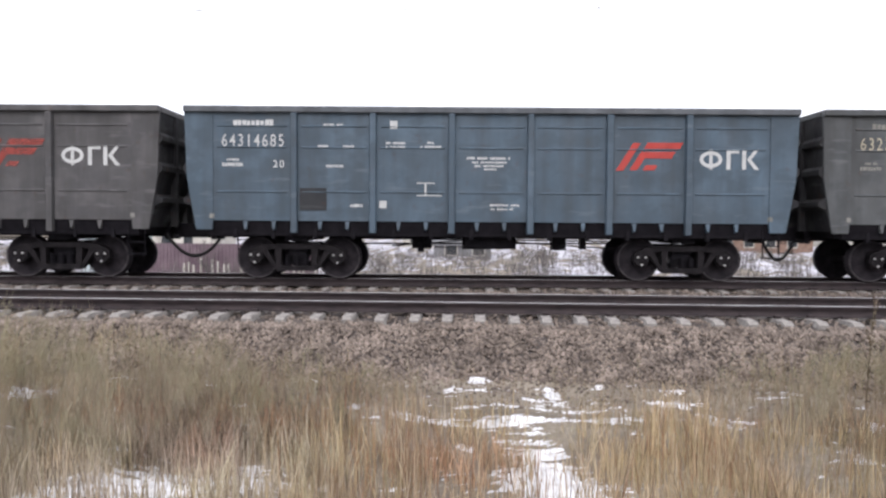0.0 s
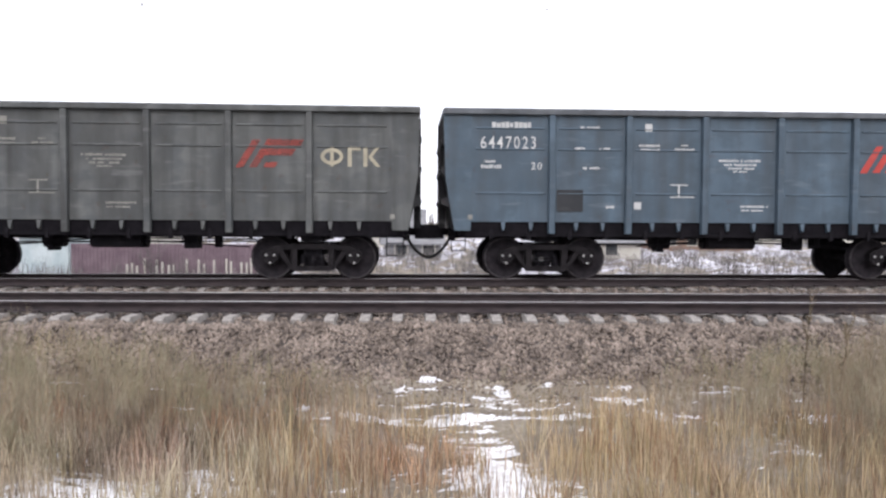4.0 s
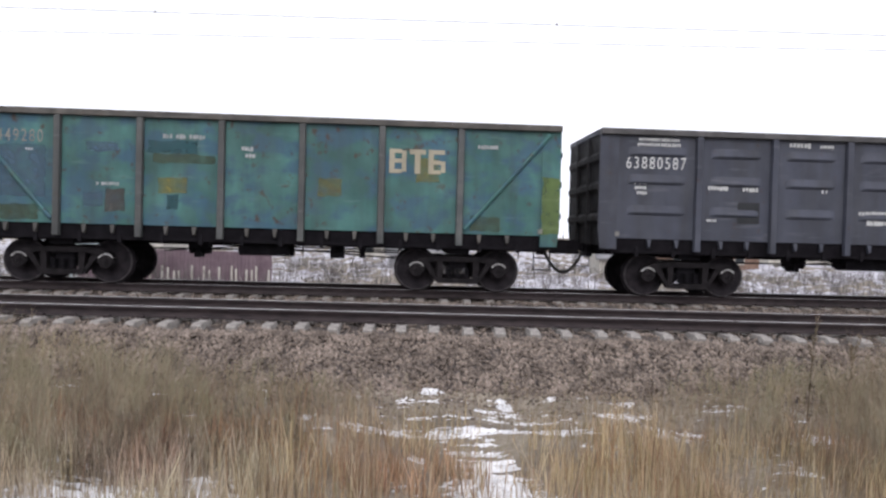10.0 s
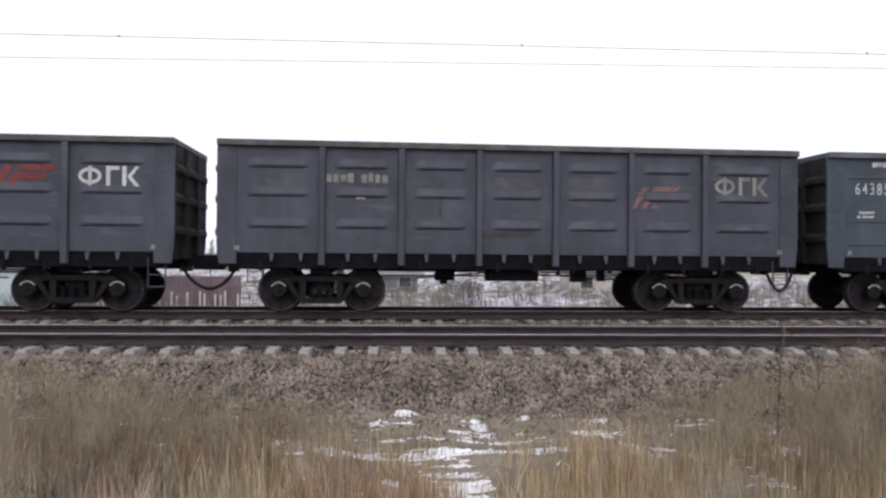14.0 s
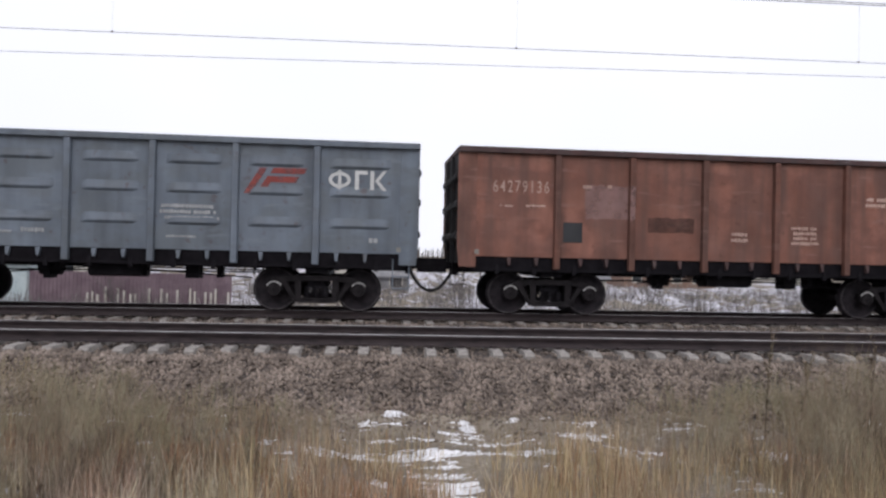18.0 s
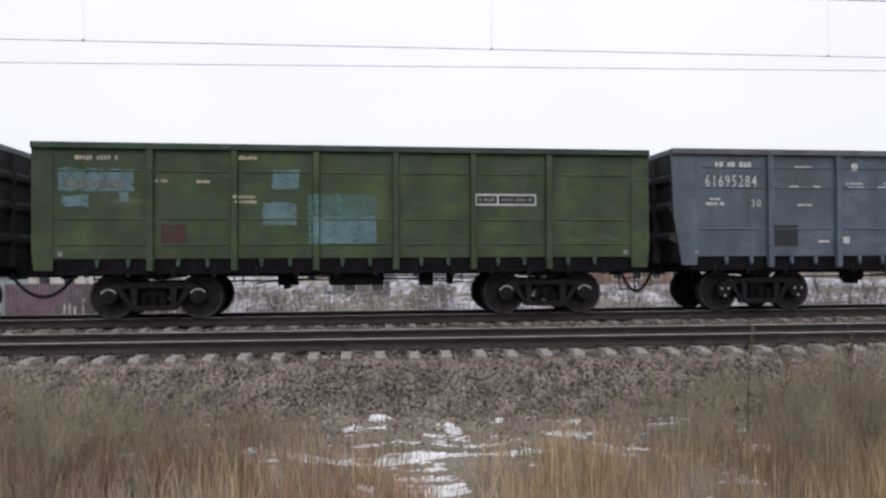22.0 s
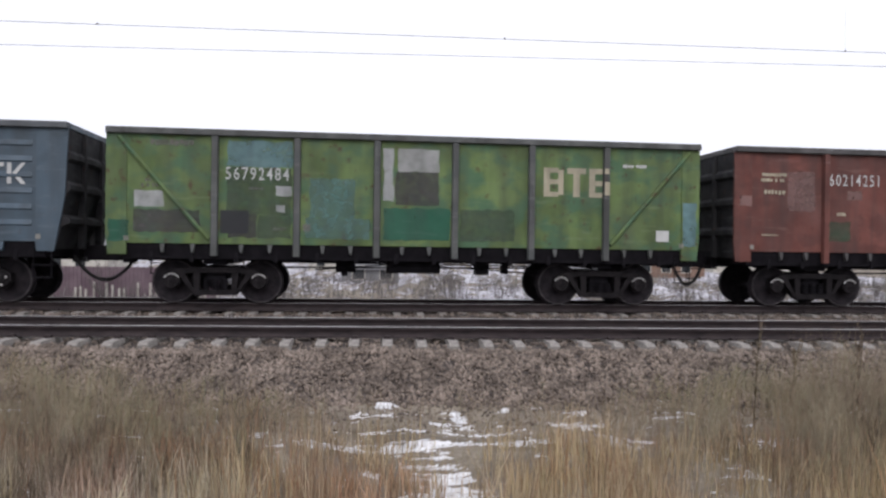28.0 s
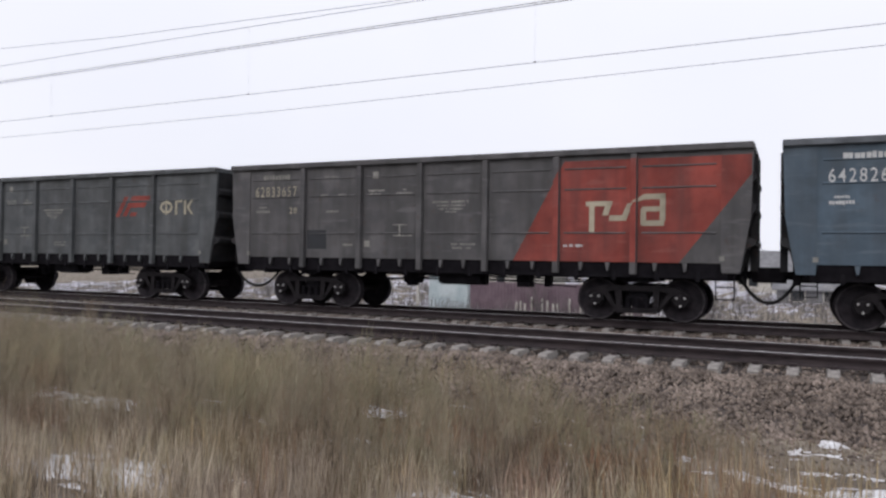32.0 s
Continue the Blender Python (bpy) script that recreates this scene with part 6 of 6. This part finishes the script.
# ---- sleepers and ballast stones ----
def sleeper_mesh():
    bm = bmesh.new()
    prof = [(-1.35, 0.072, 0.120, -0.235), (-1.25, 0.076, 0.130, -0.190), (-0.50, 0.080, 0.130, -0.180), (0.50, 0.080, 0.130, -0.180), (1.25, 0.076, 0.130, -0.190), (1.35, 0.072, 0.120, -0.235)]
    rings = [[bm.verts.new(c) for c in ((-b, y, -0.40), (b, y, -0.40), (a, y, z), (-a, y, z))] for y, a, b, z in prof]
    fs = []
    for p, q in zip(rings, rings[1:]):
        for i in range(4):
            fs.append(bm.faces.new((p[i], p[(i + 1) % 4], q[(i + 1) % 4], q[i])))
    fs += [bm.faces.new(rings[0]), bm.faces.new(rings[-1])]
    bmesh.ops.recalc_face_normals(bm, faces=fs)
    return mesh_of("sleeper", bm, CONCRETE)


def clip_mesh():
    bm = bmesh.new()
    for s in (-1, 1):
        box(bm, -0.05, 0.05, s * 0.76 - 0.13, s * 0.76 - 0.06, -0.185, -0.135)
        box(bm, -0.05, 0.05, s * 0.76 + 0.06, s * 0.76 + 0.13, -0.185, -0.135)
    return mesh_of("rail_clips", bm, RAILSIDE)


sl_mesh, cl_mesh = sleeper_mesh(), clip_mesh()
rs = random.Random(9)
for track, yc, shift, bend in ((near_track, Y_NEAR, 0.0, 0.0), (far_track, Y_FAR, 0.21, 1.0)):
    for k in range(-75, 50):
        m = pose(k * SPACING + shift + rs.uniform(-0.012, 0.012), yc + bend * float(far_shift(k * SPACING)) + rs.uniform(-0.025, 0.025), rs.uniform(-0.008, 0.004), 0, rs.uniform(-0.6, 0.6), bend * far_turn(k * SPACING) + rs.uniform(-0.8, 0.8))
        s = put("sleeper", sl_mesh, track, m)
        put("rail_clips", cl_mesh, s)
    # the distant run of sleepers, far outside the seen stretch
    v, f = [], []
    base = np.array([(x, y, z) for z in (-0.4, -0.18) for y in (-1.35, 1.35) for x in (-0.11, 0.11)])
    quads = np.array([(4, 5, 7, 6), (0, 1, 5, 4), (2, 6, 7, 3), (0, 4, 6, 2), (1, 3, 7, 5)])
    for k in list(range(-320, -75)) + list(range(50, 320)):
        f.append(quads + len(v) * 8)
        v.append(base + (k * SPACING + shift, yc + bend * float(far_shift(k * SPACING)), 0))
    tagged(put("far_sleepers", raw_mesh("far_sleepers", np.concatenate(v), np.concatenate(f), CONCRETE), track), kind="stuff")


def stones(name, count, xr, yr, size, zfun, seed, thin=None):
    """Crushed stones: dented eight-faced lumps, joined."""
    r = np.random.default_rng(seed)
    x, y = r.uniform(*xr, count), r.uniform(*yr, count)
    if thin is not None:
        keep = r.uniform(0, 1, count) < thin(x, y)
        x, y = x[keep], y[keep]
    n = len(x)
    base = np.array([(1, 0, 0), (0, 1, 0), (-1, 0, 0), (0, -1, 0), (0.1, 0.1, 1), (0, 0, -1)], float)
    tri = np.array([(0, 1, 4), (1, 2, 4), (2, 3, 4), (3, 0, 4), (1, 0, 5), (2, 1, 5), (3, 2, 5), (0, 3, 5)])
    s = size * r.uniform(0.55, 1.35, (n, 1, 1)) * r.uniform(0.6, 1.2, (n, 1, 3))
    a = r.uniform(0, math.tau, n)
    p = (base[None] + r.uniform(-0.35, 0.35, (n, 6, 3))) * s
    c, d = np.cos(a)[:, None], np.sin(a)[:, None]
    px, py = p[..., 0] * c - p[..., 1] * d, p[..., 0] * d + p[..., 1] * c
    tilt = r.uniform(-0.8, 0.8, (n, 1))
    pz = p[..., 2] + px * tilt * 0.5
    v = np.stack([px + x[:, None], py + y[:, None], pz + (zfun(x, y) + size * 0.25)[:, None]], -1).reshape(-1, 3)
    f = (tri[None] + (np.arange(n) * 6)[:, None, None]).reshape(-1, 3)
    return raw_mesh(name, v, f, STONE)


tagged(new("ballast_slope", stones("ballast_slope", 60000, (-30, 16), (10.35, 11.62), 0.037, bed_z, 61)), "grey crushed stone on the slope of the track bed", "ballast", kind="stuff")
tagged(new("ballast_cribs", stones("ballast_cribs", 60000, (-34, 20), (11.6, 20.0), 0.033, bed_z, 62)), "grey crushed stone between sleepers and tracks", "ballast", kind="stuff")
tagged(new("strewn_stones", stones("strewn_stones", 26000, (-26, 14), (8.6, 10.55), 0.026, ground_z, 63, lambda x, y: np.interp(y, [8.6, 9.6, 10.2, 10.5], [0.05, 0.2, 0.5, 1.0]))), "stones strewn at the foot of the ballast", "stones", kind="stuff")


# ---- dead grass, reeds and weeds ----
def blades(name, x, y, h, wd, lean, material, seed, curl=0.5):
    """Thin bent blades: each three joined quads that narrow to a tip."""
    r = np.random.default_rng(seed)
    n = len(x)
    a, b = r.uniform(0, math.tau, n), r.uniform(0, math.tau, n)
    z = ground_z(x, y) - 0.02
    lv = np.array([0.0, 0.38, 0.72, 1.0])
    off = lean[:, None] * h[:, None] * (lv ** 1.7)[None]
    cx = x[:, None] + np.cos(a)[:, None] * off
    cy = y[:, None] + np.sin(a)[:, None] * off
    cz = z[:, None] + h[:, None] * (lv - curl * lean[:, None] * lv ** 2 * 0.6)
    half = wd[:, None] * np.array([1.0, 0.85, 0.55, 0.15])[None]
    dx, dy = np.cos(b)[:, None] * half, np.sin(b)[:, None] * half * 0.6
    left, right = np.stack([cx - dx, cy - dy, cz], -1), np.stack([cx + dx, cy + dy, cz], -1)
    v = np.stack([left, right], 2).reshape(-1, 3)
    q = np.array([(0, 1, 3, 2), (2, 3, 5, 4), (4, 5, 7, 6)])
    f = (q[None] + (np.arange(n) * 8)[:, None, None]).reshape(-1, 4)
    return raw_mesh(name, v, f, material)


def scatter(count, xr, yr, chance, seed):
    r = np.random.default_rng(seed)
    x, y = r.uniform(*xr, count), r.uniform(*yr, count)
    keep = r.uniform(0, 1, count) < chance(x, y)
    return x[keep], y[keep], r


def path_gap(x, y):
    return 1 - 0.93 * np.exp(-((x - 0.66 - 0.036 * (y - 8.5)) / 0.40) ** 2) * np.interp(y, [4.6, 5.6], [0.8, 1.0])


def leftward(x):
    """0 on the golden side of the trodden gap, 1 among the grey-brown weeds beyond it."""
    return np.clip((-1.0 - x) / 0.6, 0, 1)


def spared(x, y):
    """Thin cover over the places where snow lies open among the weeds."""
    return 1 - 0.9 * np.exp(-((x + 5.7) / 0.9) ** 2 - ((y - 9.2) / 0.7) ** 2) - 0.85 * np.exp(-((x + 10.0) / 1.7) ** 2 - ((y - 7.7) / 0.8) ** 2)


def snowed(x, y):
    """How far the weeds stand in open snow in the foreground."""
    return np.clip(1.1 * np.exp(-((x + 2.65) / 1.3) ** 2 - ((y - 5.6) / 1.1) ** 2) + np.exp(-((x + 6.6) / 1.2) ** 2 - ((y - 4.9) / 0.8) ** 2), 0, 1)


def reed_chance(x, y):
    clump = np.clip(0.30 + 0.95 * wave(x, y, 71, 1.3) + 0.75 * wave(x, y, 72, 0.35), 0.03, 1)
    return clump * (1 - 0.91 * leftward(x)) * (1 - 0.8 * snowed(x, y)) * path_gap(x, y) * np.interp(y, [3.4, 4.4, 7.2, 8.1, 8.8], [0.6, 1, 0.9, 0.4, 0.0])


x, y, r = scatter(150000, (-13, 8), (3.4, 8.8), reed_chance, 81)
hs = r.uniform(0.16, 0.56, len(x)) * np.clip(1 + 0.5 * wave(x, y, 73, 1.7) + 0.35 * wave(x, y, 99, 0.5), 0.4, 1.7) * np.interp(y, [4, 7.5, 8.8], [1.0, 0.9, 0.5])
tagged(new("dry_reeds", blades("dry_reeds", x, y, hs, r.uniform(0.0016, 0.0064, len(x)), r.uniform(0.01, 0.40, len(x)) ** 1.2, STRAW, 82)), "dense straw-yellow dead reeds and grass", "grass", kind="stuff")


def stubble_chance(x, y):
    """Bleached stems standing in the snow, thick in the foreground."""
    clump = np.clip(0.40 + 0.9 * wave(x, y, 111, 1.0) + 0.7 * wave(x, y, 112, 0.3), 0.04, 1)
    return clump * np.clip(leftward(x) + 0.10, 0, 1) * (1 - 0.68 * snowed(x, y)) * np.interp(y, [3.4, 4.4, 6.4, 7.4], [0.7, 1, 0.9, 0.0])


x, y, r = scatter(92000, (-14, -0.4), (3.4, 7.4), stubble_chance, 113)
hs = r.uniform(0.16, 0.50, len(x)) * np.clip(1 + 0.4 * wave(x, y, 114, 1.3), 0.5, 1.5)
tagged(new("bleached_stems", blades("bleached_stems", x, y, hs, r.uniform(0.0018, 0.0064, len(x)), r.uniform(0.01, 0.32, len(x)), STUBBLE, 115, 0.3)), "bleached pale dead stems standing in thin snow", "grass", kind="stuff")


def dusky_chance(x, y):
    return np.clip(0.45 + 0.8 * wave(x, y, 116, 1.6) + 0.4 * wave(x, y, 117, 0.5), 0.05, 1) * np.clip(leftward(x) + np.clip((x - 3.2) / 2, 0, 0.7), 0, 1) * spared(x, y) * np.interp(y, [6.0, 6.8, 8.6, 9.6], [0, 1, 0.9, 0.0])


x, y, r = scatter(70000, (-15, 8), (6.0, 9.6), dusky_chance, 118)
tagged(new("matted_weeds", blades("matted_weeds", x, y, r.uniform(0.14, 0.46, len(x)), r.uniform(0.002, 0.006, len(x)), r.uniform(0.05, 0.7, len(x)), DUSKY, 119)), "dark brown matted weeds", "weeds", kind="stuff")


def russet_chance(x, y):
    """Clumps of reddish dead stalks beside the trodden gap."""
    return np.clip(sum(np.exp(-((x - a) / u) ** 2 - ((y - c) / w) ** 2) for a, c, u, w in ((-2.0, 7.4, 0.8, 0.7), (1.75, 6.9, 0.35, 0.6), (-0.9, 6.4, 0.4, 0.5), (-4.2, 8.0, 0.6, 0.5), (3.9, 7.2, 0.4, 0.5))), 0, 1) * np.clip(0.5 + 0.8 * wave(x, y, 96, 0.4), 0.05, 1)


x, y, r = scatter(30000, (-6, 6), (5.2, 9.2), russet_chance, 97)
tagged(new("russet_stalks", blades("russet_stalks", x, y, r.uniform(0.15, 0.62, len(x)), r.uniform(0.0014, 0.004, len(x)), r.uniform(0.02, 0.3, len(x)), RUSSET, 98)), "reddish-brown dead stalks in clumps", "weeds", kind="stuff")


def tuft_chance(x, y):
    return np.clip(0.45 + 0.7 * wave(x, y, 74, 0.9), 0, 1) * path_gap(x, y) * np.interp(y, [7.4, 8.4, 9.8, 10.5, 10.9], [1, 0.8, 0.65, 0.35, 0.0]) * np.interp(x, [-6, -2, 0, 4, 6], [1, 0.85, 0.45, 0.6, 0.9]) * spared(x, y)


x, y, r = scatter(75000, (-22, 12), (7.4, 10.9), tuft_chance, 83)
tagged(new("short_dead_grass", blades("short_dead_grass", x, y, r.uniform(0.08, 0.30, len(x)), r.uniform(0.002, 0.005, len(x)), r.uniform(0.1, 0.7, len(x)), WEED, 84)), "short brown dead grass at the foot of the ballast", "grass", kind="stuff")


def weed_chance(x, y):
    return np.interp(x, [-14, -4, -1.6, -0.5, 2.0, 3.2, 6], [1, 1, 0.6, 0.10, 0.12, 0.45, 0.9]) * np.clip(0.5 + 0.7 * wave(x, y, 75, 1.3), 0.05, 1) * spared(x, y) * (1 - 0.72 * snowed(x, y))


x, y, r = scatter(98000, (-17, 9), (4.6, 10.2), weed_chance, 85)
hs = r.uniform(0.25, 1.0, len(x)) ** 1.1 * np.interp(x, [-16, -12, -9.5, -6, -2.5, 0, 3, 5], [1.45, 1.30, 1.0, 1.08, 0.92, 0.60, 0.85, 1.25]) * np.clip(1 + 0.35 * wave(x, y, 76, 1.1), 0.5, 1.4) * np.interp(y, [8.5, 10.2], [1, 0.72])
tagged(new("tall_weeds", blades("tall_weeds", x, y, hs, r.uniform(0.0007, 0.0022, len(x)), r.uniform(0.02, 0.25, len(x)), WEED, 86, 0.2)), "tall thin brown dead weed stems", "weeds", kind="stuff")


def seed_heads(name, x, y, h, material, seed, twigs):
    """Feathery tops of tall weeds: short fine twigs set all round the upper stem."""
    r = np.random.default_rng(seed)
    n = len(x)
    z0 = ground_z(x, y)
    lean, a0 = r.uniform(0.02, 0.22, n), r.uniform(0, math.tau, n)
    u = r.uniform(0.42, 1.0, (n, twigs))
    sx = x[:, None] + np.cos(a0)[:, None] * lean[:, None] * h[:, None] * u ** 1.7
    sy = y[:, None] + np.sin(a0)[:, None] * lean[:, None] * h[:, None] * u ** 1.7
    sz = z0[:, None] + h[:, None] * u
    a, ln = r.uniform(0, math.tau, (n, twigs)), h[:, None] * (1.18 - u) * r.uniform(0.06, 0.30, (n, twigs))
    up = r.uniform(0.6, 3.0, (n, twigs))
    ex, ey, ez = sx + np.cos(a) * ln, sy + np.sin(a) * ln, sz + up * ln
    w = r.uniform(0.0008, 0.0022, (n, twigs))
    v = np.stack([np.stack([sx - 0.3 * w, sy, sz], -1), np.stack([sx + 0.3 * w, sy, sz], -1), np.stack([ex + w, ey, ez], -1), np.stack([ex - w, ey, ez + 0.5 * w], -1)], 2).reshape(-1, 3)
    f = np.arange(n * twigs * 4).reshape(-1, 4)
    return raw_mesh(name, v, f, material)


def head_chance(x, y):
    return np.interp(x, [-15, -9, -5, -2.8, -1.4, -0.3, 2.4, 3.6, 6], [1, 1, 0.9, 0.5, 0.12, 0.02, 0.02, 0.3, 0.7]) * np.clip(0.42 + 0.9 * wave(x, y, 91, 1.1), 0.03, 1) * np.interp(y, [5.5, 7.0, 9.4, 10.2], [0.4, 1, 1, 0.3]) * spared(x, y) * (1 - 0.8 * snowed(x, y))


x, y, r = scatter(28500, (-17, 9), (5.5, 10.2), head_chance, 92)
hs = r.uniform(0.45, 1.0, len(x)) * np.interp(x, [-16, -12, -9.5, -5, -3, -1.5, 3, 5, 7], [1.45, 1.30, 1.0, 1.0, 0.80, 0.50, 0.6, 0.95, 1.2]) * np.clip(1 + 0.3 * wave(x, y, 93, 1.1), 0.6, 1.4) * np.interp(y, [8.0, 10.2], [1, 0.8])
tagged(new("feathery_weeds", seed_heads("feathery_weeds", x, y, hs, HAZE, 94, 26)), "feathery brown seed heads of tall dead weeds", "weeds", kind="stuff")


def make_stalk(x, y, h, seed):
    """One tall dead weed: a ridged stem with short upright side twigs and crumpled heads."""
    r = random.Random(seed)
    z = float(ground_z(x, y)) - 0.03
    t = tagged(new("dead_weed"), "tall dark dead weed stalk with withered side twigs", "weed", "tall dead weeds by the line")
    stem, twigs = bmesh.new(), bmesh.new()
    p, way = Vector((x, y, z)), Vector((r.uniform(-0.05, 0.05), 0, 1))
    for k in range(6):
        q = p + way.normalized() * h / 6
        rod(stem, p, q, 0.011 * (1 - k * 0.12), 0.011 * (0.88 - k * 0.12), 5)
        for _ in range(5 if k > 1 else 1):
            a, ln = r.uniform(0, math.tau), h * r.uniform(0.06, 0.17)
            s0 = p.lerp(q, r.random())
            e = s0 + Vector((math.cos(a) * 0.45, math.sin(a) * 0.45, 1)).normalized() * ln
            rod(twigs, s0, e, 0.005, 0.003, 3)
            for _ in range(3):
                c = s0.lerp(e, r.uniform(0.4, 1.0))
                rod(twigs, c, c + Vector((r.uniform(-1, 1), r.uniform(-1, 1), r.uniform(0, 1.2))) * 0.035, 0.009, 0.003, 4)
        p, way = q, way + Vector((r.uniform(-0.05, 0.05), r.uniform(-0.05, 0.05), 0))
    bmesh.ops.remove_doubles(stem, verts=stem.verts[:], dist=0.003)
    part("stem", stem, DUSKY, t)
    tagged(part("twig_mass", twigs, DUSKY, t), kind="stuff")


for k, (sx, sy, sh) in enumerate(((4.62, 9.2, 1.30), (4.98, 9.0, 1.05), (5.6, 8.6, 1.2), (-7.9, 8.8, 0.95), (-9.6, 9.2, 1.05))):
    make_stalk(sx, sy, sh, 40 + k)


def near_chance(x, y):
    return np.clip(0.5 + 0.8 * wave(x, y, 101, 1.4), 0.05, 1)


x, y, r = scatter(34000, (-14, 12), (-9, 4.2), near_chance, 102)
tagged(new("trodden_grass", blades("trodden_grass", x, y, r.uniform(0.05, 0.26, len(x)), r.uniform(0.002, 0.005, len(x)), r.uniform(0.2, 0.9, len(x)), WEED, 103)), "short trodden dead grass on bare soil", "grass", kind="stuff")


def field_chance(x, y):
    return np.clip(0.45 + 0.7 * wave(x, y * 0.5, 77, 7) + 0.3 * wave(x, y, 78, 2), 0.05, 1)


x, y, r = scatter(26000, (-62, 52), (24, 84), field_chance, 87)
tagged(new("field_grass", blades("field_grass", x, y, r.uniform(0.15, 0.75, len(x)), r.uniform(0.012, 0.035, len(x)), r.uniform(0.05, 0.6, len(x)), PALE, 88)), "pale grey dead grass sticking out of the field snow", "grass", kind="stuff")


def scrub_chance(x, y):
    return np.clip(-0.05 + 1.5 * wave(x, y * 0.6, 79, 5) + 0.5 * wave(x, y, 80, 1.5), 0.0, 1)


x, y, r = scatter(60000, (-62, 52), (27, 70), scrub_chance, 89)
tagged(new("field_scrub", blades("field_scrub", x, y, r.uniform(0.4, 1.5, len(x)), r.uniform(0.006, 0.02, len(x)), r.uniform(0.02, 0.4, len(x)), BARK, 90)), "bare grey scrub standing in the snowy field", "scrub", kind="stuff")

motions()
